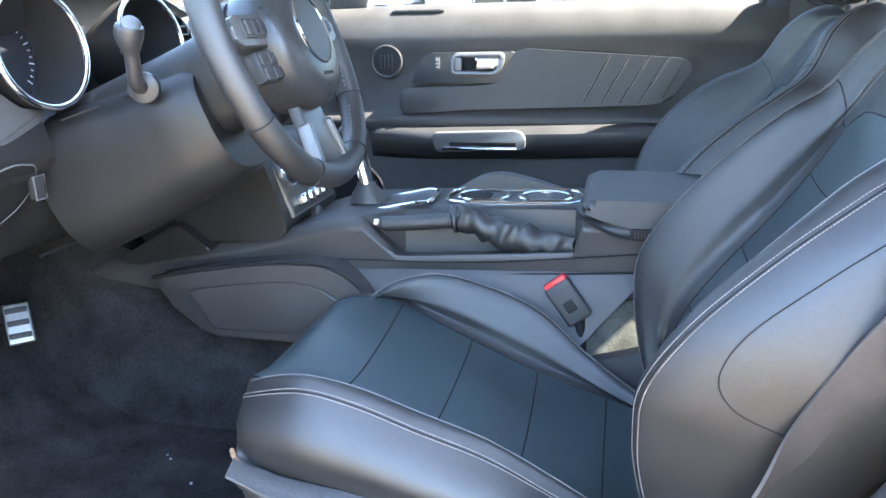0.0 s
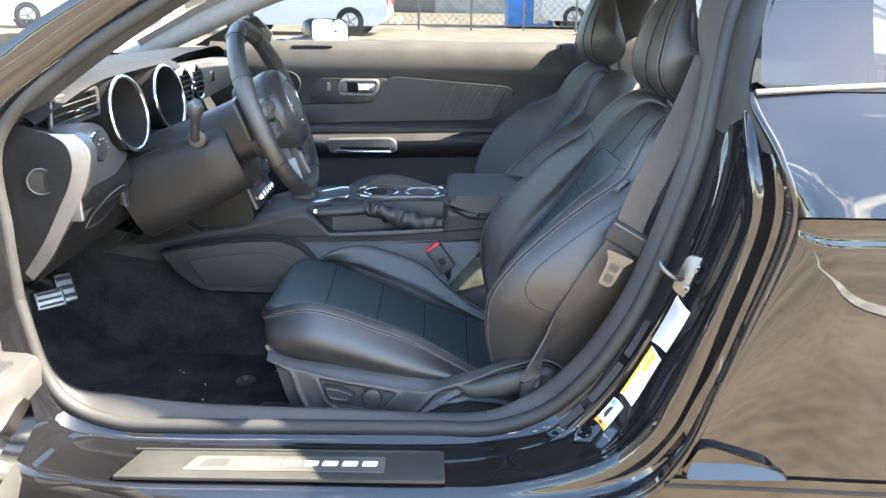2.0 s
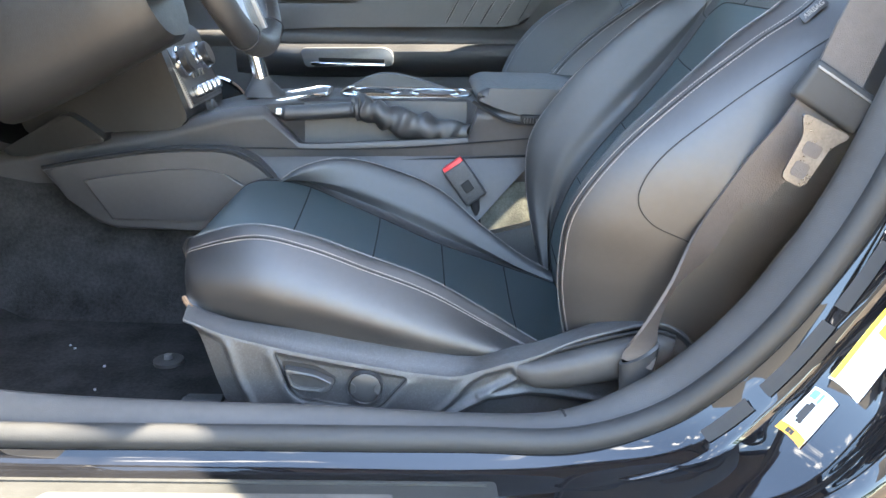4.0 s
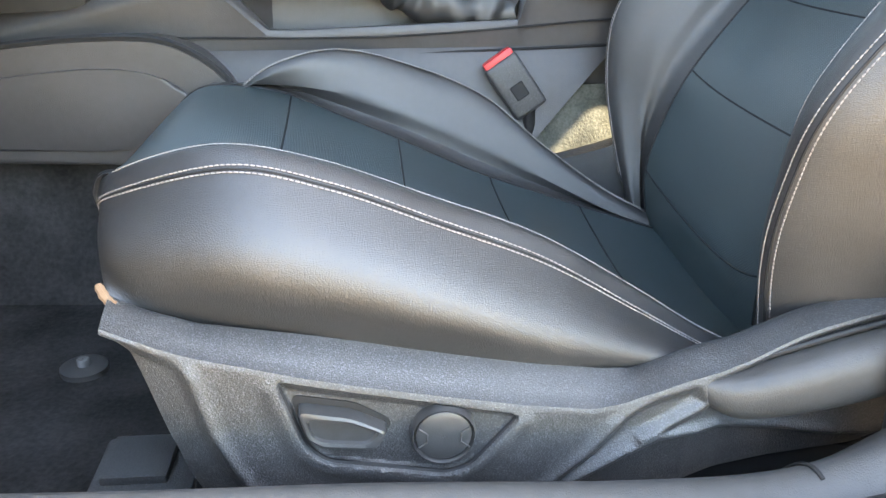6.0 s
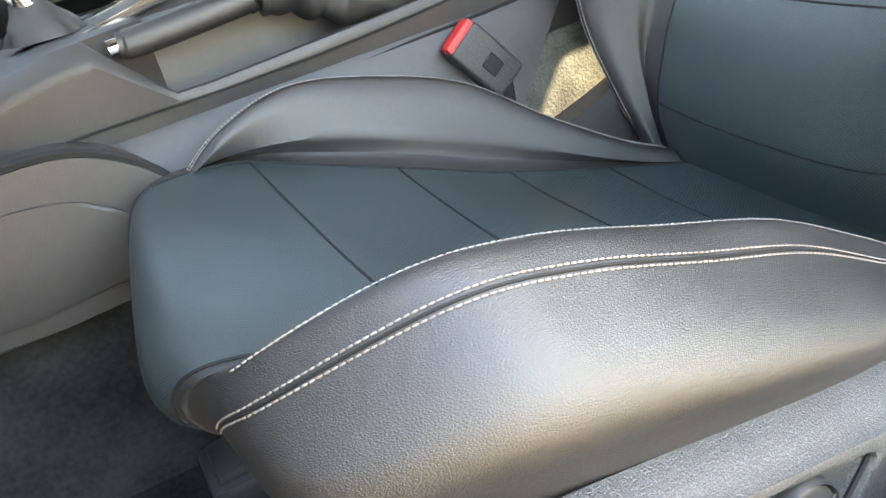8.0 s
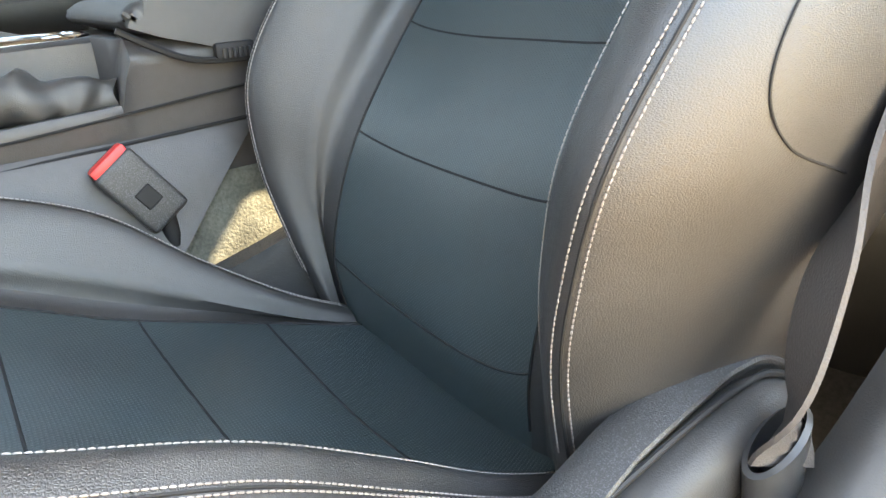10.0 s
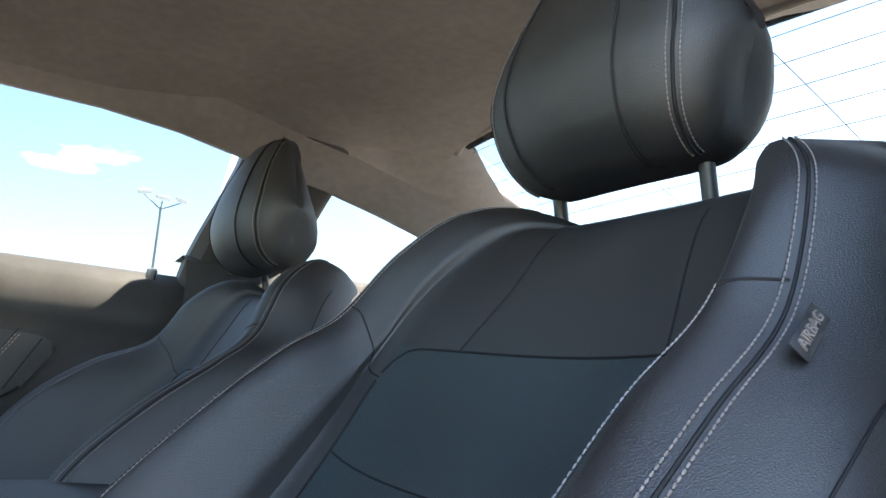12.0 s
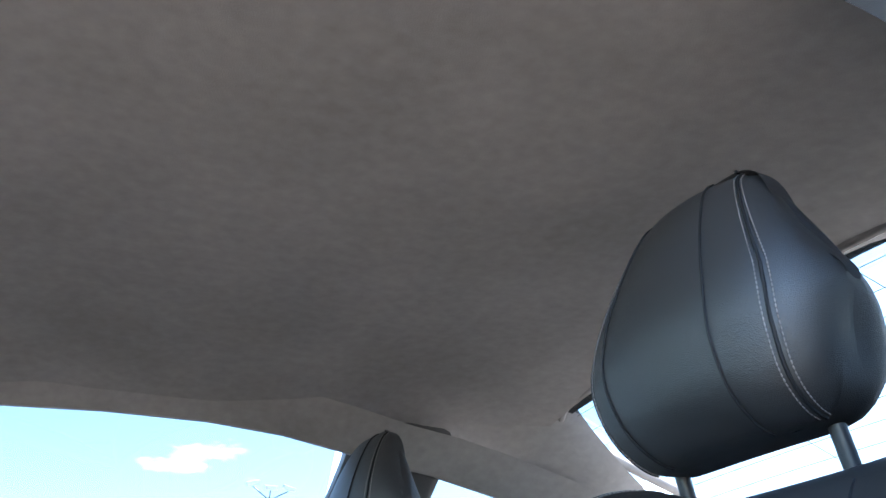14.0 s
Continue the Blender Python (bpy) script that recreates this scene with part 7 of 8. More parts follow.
        spoke = part("side_spoke", bm, SATIN, th, "satin silver spoke")
        bm = bmesh.new()
        box(bm, P(s * 0.108, 0.016, 0.015), (0.052, 0.022, 0.008), 0.003, rot)
        part("spoke_recess", bm, PLASTIC_S, spoke)
        for k in range(3):
            bm = bmesh.new()
            box(bm, P(s * (0.092 + 0.016 * k), 0.016, 0.019), (0.013, 0.016, 0.006), 0.002, rot)
            part("spoke_button", bm, PLASTIC, spoke)
        bm = bmesh.new()
        box(bm, P(s * 0.098, -0.026, 0.006), (0.050, 0.036, 0.018), 0.006, rot)
        pod = part("button_pod", bm, PLASTIC_S, th)
        for k in range(4):
            bm = bmesh.new()
            box(bm, P(s * (0.086 + 0.024 * (k % 2)), -0.018 - 0.017 * (k // 2), 0.0155), (0.020, 0.013, 0.004), 0.002, rot)
            part("spoke_button", bm, PLASTIC, pod)
    # lower spokes
    for s in (-1, 1):
        bm = prism(rounded([(s * 0.030, -0.098), (s * 0.038, -0.096), (s * 0.050, -0.156), (s * 0.036, -0.158)], 0.004, 3), "z", -0.012, 0.006, 0.003, 2)
        bmesh.ops.transform(bm, matrix=Matrix.Translation(c) @ rot.to_4x4(), verts=bm.verts)
        part("lower_spoke", bm, SATIN, th, "satin silver lower spoke")
    bm = prism(rounded([(-0.034, -0.070), (0.034, -0.070), (0.042, -0.160), (-0.042, -0.160)], 0.006, 3), "z", -0.016, 0.000, 0.003, 2)
    bmesh.ops.transform(bm, matrix=Matrix.Translation(c) @ rot.to_4x4(), verts=bm.verts)
    part("spoke_web", bm, PLASTIC_S, th)
    # paddles
    for s in (-1, 1):
        bm = prism(rounded([(s * 0.085, 0.058), (s * 0.125, 0.050), (s * 0.125, -0.030), (s * 0.100, -0.036)], 0.008, 3), "z", -0.045, -0.038, 0.002, 2)
        bmesh.ops.transform(bm, matrix=Matrix.Translation(c) @ rot.to_4x4(), verts=bm.verts)
        part("shift_paddle", bm, PLASTIC_S, th)
    # column shroud
    col = thing("steering_column", "black plastic steering column shroud with stalk", "steering column", tuple(c))
    rows = []
    bm = bmesh.new()
    for z, w, h, dy in ((-0.030, 0.072, 0.070, -0.002), (-0.055, 0.080, 0.078, -0.006), (-0.060, 0.066, 0.062, -0.010), (-0.12, 0.062, 0.062, -0.014), (-0.20, 0.064, 0.064, -0.018), (-0.30, 0.066, 0.066, -0.022)):
        rows.append([P(w * math.copysign(abs(math.cos(a)) ** 0.6, math.cos(a)), dy + h * math.copysign(abs(math.sin(a)) ** 0.6, math.sin(a)), z) for a in np.linspace(0, 2 * math.pi, 33)[:-1]])
    grid_faces(bm, rows, close_v=True, cap=True)
    part("shroud", bm, DASHP, col)
    rows = []
    bm = bmesh.new()
    for z, w, h in ((-0.095, 0.078, 0.086), (-0.105, 0.084, 0.092), (-0.16, 0.086, 0.100), (-0.26, 0.088, 0.112), (-0.34, 0.09, 0.118)):
        rows.append([P(w * math.copysign(abs(math.cos(a)) ** 0.7, math.cos(a)), -0.035 + h * math.copysign(abs(math.sin(a)) ** 0.7, math.sin(a)) * (1.0 if math.sin(a) < 0 else 0.62), z) for a in np.linspace(0, 2 * math.pi, 33)[:-1]])
    grid_faces(bm, rows, close_v=True, cap=True)
    part("lower_shroud", bm, DASHP, col)
    b = Vector((-0.058, -0.448, 0.862))
    bm = bmesh.new()
    disc(bm, b, 0.018, 0.012, face_rot((0.3, -1, 0)), 24)
    part("stalk_socket", bm, PLASTIC_S, col)
    bm = bmesh.new()
    tube(bm, cr([b, b + Vector((0.002, -0.020, 0.006)), (-0.050, -0.480, 0.892), (-0.046, -0.488, 0.920), (-0.042, -0.490, 0.932)], 20), [0.009] * 5 + [0.0085] * 7 + [0.0115, 0.014, 0.0155, 0.0160, 0.0160, 0.0160, 0.0155, 0.0145], 14)
    stalk = part("stalk", bm, PLASTIC_S, col, "black indicator stalk")
    bm = bmesh.new()
    disc(bm, (-0.0415, -0.490, 0.931), 0.0105, 0.006, face_rot((0.6, -0.5, 0.6)), 24)
    part("stalk_button", bm, SATIN, stalk)


steering_wheel()


def pedal(name, label, c, w, h, up):
    th = thing(name, label, "pedal", tuple(c))
    rot = face_rot((0.62, -0.62, 0.48))
    bm = bmesh.new()
    box(bm, c, (w, h, 0.010), 0.005, rot, 3)
    part("pedal_pad", bm, STEEL, th)
    n = 3
    for k in range(n):
        bm = bmesh.new()
        box(bm, Vector(c) + rot @ Vector((0, h * (-0.30 + 0.30 * k), 0.0055)), (w * 0.78, h * 0.13, 0.006), 0.002, rot)
        part("rubber_strip", bm, RUBBER, th)
    bm = bmesh.new()
    tube(bm, [Vector(c) + Vector((-0.01, 0, 0)), Vector(c) + Vector((-0.09, 0, 0.04)), Vector(c) + Vector((-0.13, 0, up))], 0.009, 8)
    part("pedal_arm", bm, PLASTIC_S, th)


pedal("brake_pedal", "steel brake pedal with black rubber strips", Vector((-0.415, -0.405, 0.503)), 0.062, 0.042, 0.16)
pedal("accelerator_pedal", "steel accelerator pedal with black rubber strips", Vector((-0.450, -0.260, 0.475)), 0.042, 0.070, 0.16)


# ---- roof, pillars, glass ----
def ceiling_z(x, y):
    e = abs(y) / 0.56
    front = max(0, (0.42 - x) / 0.30) ** 2 * 0.085
    back = max(0, (x - 0.95) / 0.32) ** 2 * 0.018
    return 1.288 - 0.050 * e ** 3.2 - front - back


def interior():
    bm = bmesh.new()
    grid_faces(bm, [[(x, y, ceiling_z(x, y)) for y in np.linspace(-0.54, 0.56, 30)] for x in np.linspace(0.10, 1.27, 30)])
    hl = part("ceiling", bm, HEADLINER, None)
    tagged(hl, "charcoal cloth headliner under the car roof", "headliner", kind="structure")
    bm = bmesh.new()
    sh = thing("roof_trim", "charcoal pillar and roof rail trim round the passenger side", "roof trim", (0.6, 0.6, 1.0), kind="structure")
    # passenger roof rail
    rows = []
    for x, z, y in ((-0.55, 0.93, 0.71), (-0.36, 1.03, 0.69), (-0.14, 1.130, 0.655), (0.08, 1.186, 0.62), (0.30, 1.212, 0.600), (0.49, 1.221, 0.600), (0.66, 1.220, 0.598), (0.79, 1.208, 0.594), (0.90, 1.188, 0.592), (1.00, 1.170, 0.600), (1.10, 1.160, 0.612), (1.21, 1.136, 0.614), (1.40, 1.085, 0.614)):
        rows.append([(x, y - 0.085, z + 0.050), (x, y - 0.050, z + 0.026), (x, y - 0.022, z + 0.006), (x, y - 0.004, z - 0.006), (x, y + 0.020, z - 0.002), (x, y + 0.05, z + 0.02)])
    bm = bmesh.new()
    grid_faces(bm, rows)
    part("roof_rail", bm, HEADLINER, sh)
    # front pillar with a tweeter
    bm = bmesh.new()
    tube(bm, cr([(-0.62, 0.70, 0.92), (-0.40, 0.675, 1.02), (-0.14, 0.64, 1.13), (0.08, 0.60, 1.20), (0.2, 0.57, 1.23)], 20), 0.042, 12)
    part("front_pillar", bm, HEADLINER, sh)
    bm = bmesh.new()
    rp = face_rot((0.5, -0.8, 0.1))
    disc(bm, (-0.25, 0.66, 0.985), 0.030, 0.030, rp, 28)
    tw = part("pillar_tweeter", bm, PLASTIC, sh)
    bm = bmesh.new()
    disc(bm, Vector((-0.25, 0.66, 0.985)) + rp @ Vector((0, 0, 0.030)), 0.024, 0.002, rp, 28)
    part("tweeter_mesh", bm, SEAM, tw)
    # middle pillars
    for s in (1, -1):
      bm = bmesh.new()
      rows = []
      for z, x0, x1, y in ((0.94, 0.860, 1.090, 0.772), (1.00, 0.868, 1.082, 0.745), (1.06, 0.882, 1.085, 0.705), (1.12, 0.898, 1.096, 0.660), (1.18, 0.910, 1.110, 0.615), (1.24, 0.915, 1.12, 0.58)):
        rows.append([(x0, s * (y + 0.035), z), (x0, s * (y + 0.004), z), (x0 + 0.02, s * (y - 0.018), z), ((x0 + x1) / 2, s * (y - 0.024), z), (x1 - 0.02, s * (y - 0.018), z), (x1, s * (y + 0.004), z), (x1, s * (y + 0.035), z)])
      grid_faces(bm, rows)
      part("middle_pillar", bm, TRIM, sh)
    # rear side trim below the quarter window, and rear pillar
    bm = bmesh.new()
    rows = []
    for x in np.linspace(0.86, 1.75, 16):
        rows.append([(x, 0.80, 1.005), (x, 0.74, 1.012), (x, 0.715, 1.000), (x, 0.70, 0.96), (x, 0.70, 0.80), (x, 0.69, 0.55), (x, 0.68, 0.34)])
    grid_faces(bm, rows)
    part("rear_side_trim", bm, TRIM, sh)
    for s in (1, -1):
        bm = bmesh.new()
        rows = []
        for x0, x1, z, y in ((1.32, 1.72, 1.005, 0.715), (1.33, 1.62, 1.06, 0.680), (1.335, 1.52, 1.11, 0.640), (1.30, 1.42, 1.16, 0.600), (1.16, 1.34, 1.21, 0.570), (1.02, 1.27, 1.255, 0.535)):
            rows.append([(x0, s * (y + 0.03), z), (x0 + 0.01, s * y, z), ((x0 + x1) / 2, s * (y - 0.040), z + 0.006), (x1 - 0.02, s * (y - 0.085), z + 0.012), (x1 + 0.02, s * (y - 0.10), z + 0.02)])
        grid_faces(bm, rows)
        part("rear_pillar", bm, HEADLINER, sh)
    # driver side: inner roof rail and rear side trim
    bm = bmesh.new()
    rows = []
    for x in np.linspace(0.91, 1.75, 16):
        rows.append([(x, -0.80, 1.005), (x, -0.74, 1.012), (x, -0.69, 1.000), (x, -0.66, 0.96), (x, -0.66, 0.80), (x, -0.66, 0.55), (x, -0.66, 0.34)])
    grid_faces(bm, rows)
    part("rear_side_trim", bm, TRIM, sh)
    # roof rail above the driver's opening and quarter window
    bm = bmesh.new()
    grid_faces(bm, [[(x, -0.48, ceiling_z(x, -0.48) + 0.004), (x, -0.55, z + 0.012), (x, -0.60, z - 0.006), (x, -0.65, z - 0.004), (x, -0.69, z + 0.030)] for x, z in ((0.78, 1.240), (0.90, 1.238), (1.05, 1.228), (1.20, 1.205), (1.35, 1.165), (1.50, 1.12))])
    part("roof_rail", bm, HEADLINER, sh)
    # rear window frame and glass
    bm = bmesh.new()
    tube(bm, cr([(1.86, 0.50, 1.045), (1.60, 0.510, 1.135), (1.36, 0.505, 1.222), (1.28, 0.46, 1.256), (1.262, 0.30, 1.270), (1.258, 0, 1.276), (1.262, -0.30, 1.270), (1.28, -0.46, 1.256), (1.36, -0.505, 1.222), (1.60, -0.51, 1.135), (1.86, -0.50, 1.045)], 60), 0.010, 10)
    part("rear_window_frame", bm, HEADLINER, sh)
    bm = bmesh.new()
    glassp = lambda s, t: (1.262 + 0.62 * s + 0.02 * (1 - t * t) * s, 0.53 * t, 1.284 - 0.245 * s - 0.014 * t * t + 0.012 * math.sin(math.pi * s))  # noqa: E731
    grid_faces(bm, [[glassp(s, t) for t in np.linspace(-1, 1, 17)] for s in np.linspace(0, 1, 9)])
    rw = part("window_1", bm, GLASS_T, None)
    tagged(rw, "sloping tinted rear window with heater wires", "rear window", kind="structure")
    rw.visible_shadow = False
    for k in range(12):
        bm = bmesh.new()
        s = 0.08 + 0.075 * k
        tube(bm, [Vector(glassp(s, t)) - Vector((0, 0, 0.003)) for t in np.linspace(-0.95, 0.95, 17)], 0.0007, 4)
        w = part("heater_wire", bm, INK, rw)
    for t in (-0.35, 0.35):
        bm = bmesh.new()
        tube(bm, [Vector(glassp(s, t)) - Vector((0, 0, 0.003)) for s in np.linspace(0.08, 0.9, 9)], 0.0007, 4)
        part("heater_wire", bm, INK, rw)
    # windscreen, passenger window, quarter glass
    bm = bmesh.new()
    grid_faces(bm, [[(-0.80 + 0.93 * s + 0.06 * t * t * (1 - s), 0.72 * t * (1 - 0.16 * s), 0.90 + 0.345 * s + 0.03 * math.sin(math.pi * s)) for t in np.linspace(-1, 1, 13)] for s in np.linspace(0, 1, 9)])
    ws = part("window_2", bm, GLASS, None)
    tagged(ws, "clear raked windscreen above the dashboard", "windscreen", kind="structure")
    ws.visible_shadow = False
    bm = bmesh.new()
    rows = []
    for z, y in ((0.972, 0.805), (1.05, 0.752), (1.13, 0.690), (1.235, 0.622)):
        rows.append([(x, y, z) for x in np.linspace(-0.42, 0.90, 8)])
    grid_faces(bm, rows)
    pw = part("window_3", bm, GLASS_S, None)
    tagged(pw, "closed passenger side window", "side window", kind="structure")
    pw.visible_shadow = False
    bm = bmesh.new()
    grid_faces(bm, [[(x, y, z) for x in np.linspace(1.0, 1.6, 6)] for z, y in ((1.0, 0.79), (1.08, 0.74), (1.16, 0.67), (1.22, 0.62))])
    qw = part("window_4", bm, GLASS_T, None)
    tagged(qw, "tinted rear quarter window", "side window", kind="structure")
    qw.visible_shadow = False
    # shelf behind the rear seat
    bm = bmesh.new()
    box(bm, (1.70, 0, 1.00), (0.50, 1.36, 0.03), 0.008)
    ds = part("rear_shelf", bm, HEADLINER, None)
    tagged(ds, "charcoal parcel shelf below the rear window", "shelf", kind="structure")
    bm = bmesh.new()
    box(bm, (1.50, 0, 0.6), (0.03, 1.36, 0.8), 0.0)
    bk = part("wall_rear", bm, CARPET, None)
    tagged(bk, "carpeted bulkhead behind the rear seat", "bulkhead", kind="structure")
    bm = bmesh.new()
    rows = [[(x, -0.17, z0), (x, -0.13, z - 0.06), (x, -0.10, z), (x, 0.10, z), (x, 0.13, z - 0.06), (x, 0.17, z0)] for x, z, z0 in ((-0.96, 0.70, 0.60), (-0.60, 0.62, 0.40), (-0.28, 0.545, 0.27))]
    grid_faces(bm, rows)
    tn = part("floor_tunnel", bm, CARPET, None)
    tagged(tn, "dark carpeted tunnel running under the dashboard", "floor tunnel", kind="structure")
    # front bulkhead
    bm = bmesh.new()
    box(bm, (-0.97, 0, 0.62), (0.03, 1.40, 0.75), 0.0)
    bk = part("wall_front", bm, CARPET, None)
    tagged(bk, "carpeted front bulkhead of the car", "bulkhead", kind="structure")
    # foot well sides
    bm = bmesh.new()
    grid_faces(bm, [[(x, -0.645, z) for z in (0.26, 0.5, 0.8, 0.95)] for x in (-0.95, -0.6, -0.325)])
    ks = part("wall_kick", bm, CARPET, None)
    tagged(ks, "carpeted kick panel in the driver's foot well", "kick panel", kind="structure")


interior()


def rear_seat():
    th = thing("rear_seat", "black leather rear seat with two moulded places", "rear seat", (1.2, 0, 0.35))
    for s in (-1, 1):
        net = []
        for x, z in ((0.90, 0.33), (0.87, 0.45), (0.92, 0.50), (1.14, 0.48), (1.30, 0.46)):
            net.append([(x + 0.02 * abs(t), s * 0.34 + 0.29 * t, z - 0.035 * (1 - t * t)) for t in np.linspace(-1, 1, 9)])
        part("rear_cushion", Sheet(net).patch(0, 4, 0, 8, 24, 24), LEATHER, th)
        net = []
        for x, z in ((1.28, 0.46), (1.30, 0.60), (1.34, 0.76), (1.39, 0.90), (1.43, 0.965), (1.47, 0.97), (1.49, 0.93)):
            net.append([(x + 0.035 * (1 - t * t), s * 0.34 + 0.29 * t, z) for t in np.linspace(-1, 1, 9)])
        part("rear_backrest", Sheet(net).patch(0, 6, 0, 8, 30, 24), LEATHER, th)
        net = []
        for x, z in ((1.40, 0.945), (1.385, 0.985), (1.405, 1.022), (1.445, 1.030), (1.47, 1.0)):
            net.append([(x + 0.02 * t * t, s * 0.34 + 0.15 * t, z - 0.016 * t ** 4) for t in np.linspace(-1, 1, 9)])
        part("rear_headrest", Sheet(net).patch(0, 4, 0, 8, 20, 20), LEATHER, th)
        st = Sheet(net)
        for v in (2.2, 2.5, 5.5, 5.8):
            path = [st(u, v) + st.normal(u, v) * 0.001 for u in np.linspace(0.4, 3.4, 30)]
            part("stitching", stitch(bmesh.new(), path, [st.normal(u, v) for u in np.linspace(0.4, 3.4, 30)], 0.005, 0.003, 0.0009), THREAD, th)
    bm = bmesh.new()
    box(bm, (1.18, 0, 0.44), (0.30, 0.12, 0.16), 0.02)
    part("rear_divider", bm, PLASTIC, th)


rear_seat()


# ---- open driver's door ----
def driver_door():
    th = thing("driver_door", "driver's door standing open with grey trim and bright pull", "car door", (-0.33, -0.86, 0.35))
    hinge = Vector((-0.318, -0.875, 0))
    ang = radians(-95)
    m = Matrix.Translation(hinge) @ Matrix.Rotation(ang, 4, "Z")

    def dp(name, bm, mat, parent=th, lab="", **kw):
        bmesh.ops.transform(bm, matrix=m, verts=bm.verts)
        return part(name, bm, mat, parent, lab, **kw)

    # own frame: x from the hinge along the door, y towards the cabin
    prof = [(-0.06, 0.94), (0.00, 0.968), (0.045, 0.960), (0.062, 0.92), (0.066, 0.86), (0.070, 0.74), (0.078, 0.68), (0.080, 0.60), (0.070, 0.45), (0.050, 0.36), (-0.05, 0.33), (-0.09, 0.50), (-0.10, 0.80)]
    bm = bmesh.new()
    grid_faces(bm, [[(x, y, z) for y, z in prof] for x in np.linspace(0.02, 1.15, 24)], close_v=True, cap=True)
    dp("door_card", bm, TRIM)
    bm = bmesh.new()
    rows = []
    for x, dy, z in ((0.035, 0.03, 0.622), (0.045, 0.085, 0.626), (0.10, 0.096, 0.628), (0.2, 0.10, 0.626), (0.4, 0.10, 0.62), (0.7, 0.10, 0.61), (0.9, 0.05, 0.60)):
        rows.append([(x, 0.06, z), (x, 0.05 + dy, z), (x, 0.064 + dy, z - 0.004), (x, 0.070 + dy, z - 0.016), (x, 0.066 + dy, z - 0.050), (x, 0.05 + dy, z - 0.066), (x, 0.06, z - 0.08)])
    grid_faces(bm, rows, cap=True)
    arm = dp("door_armrest", bm, TRIM, lab="charcoal armrest with mirror and window switches")
    # switch plate with a round mirror control and a rocker
    bm = bmesh.new()
    box(bm, (0.14, 0.108, 0.629), (0.115, 0.062, 0.005), 0.002)
    plate = dp("switch_plate", bm, PLASTIC_S, arm)
    bm = bmesh.new()
    ring(bm, (0.115, 0.112, 0.632), 0.022, 0.017, 0.004, Matrix.Identity(3), 32)
    dp("mirror_control", bm, SATIN, arm)
    bm = bmesh.new()
    disc(bm, (0.115, 0.112, 0.632), 0.014, 0.003, Matrix.Identity(3), 28)
    dp("control_button", bm, PLASTIC, arm)
    bm = bmesh.new()
    box(bm, (0.165, 0.112, 0.635), (0.022, 0.046, 0.010), 0.003)
    dp("window_switch", bm, PLASTIC_S, arm)
    # bright pull running back along the door
    bm = bmesh.new()
    rows = []
    for x, y, z in ((0.10, 0.150, 0.580), (0.107, 0.166, 0.577), (0.16, 0.176, 0.566), (0.22, 0.180, 0.552), (0.30, 0.180, 0.530), (0.38, 0.160, 0.510)):
        rows.append([(x, y - 0.026, z + 0.012), (x, y - 0.006, z + 0.014), (x, y + 0.006, z + 0.004), (x, y + 0.008, z - 0.030), (x, y - 0.004, z - 0.044), (x, y - 0.026, z - 0.044)])
    grid_faces(bm, rows, close_v=True, cap=True)
    dp("pull_handle", bm, CHROME, th, "chrome pull handle")
    bm = bmesh.new()
    rows = []
    for x, y in ((0.06, 0.09), (0.10, 0.13), (0.30, 0.150), (0.6, 0.15), (0.85, 0.10)):
        rows.append([(x, 0.06, 0.485), (x, y - 0.02, 0.49), (x, y, 0.48), (x, y + 0.004, 0.45), (x, y - 0.012, 0.40), (x, 0.06, 0.37)])
    grid_faces(bm, rows, cap=True)
    dp("map_pocket", bm, TRIM)
    bm = bmesh.new()
    grid_faces(bm, [[(x, -0.11 - 0.03 * math.sin(math.pi * k), z) for k, z in zip(np.linspace(0, 1, 6), (0.93, 0.84, 0.7, 0.52, 0.36, 0.30))] for x in np.linspace(0.0, 1.2, 10)])
    dp("door_skin", bm, PAINT)
    # check strap and hinges join it to the body
    for z in (0.45, 0.78):
        bm = bmesh.new()
        box(bm, (-0.345, -0.850, z), (0.06, 0.05, 0.06), 0.006)
        part("door_hinge", bm, PAINT, th)


driver_door()


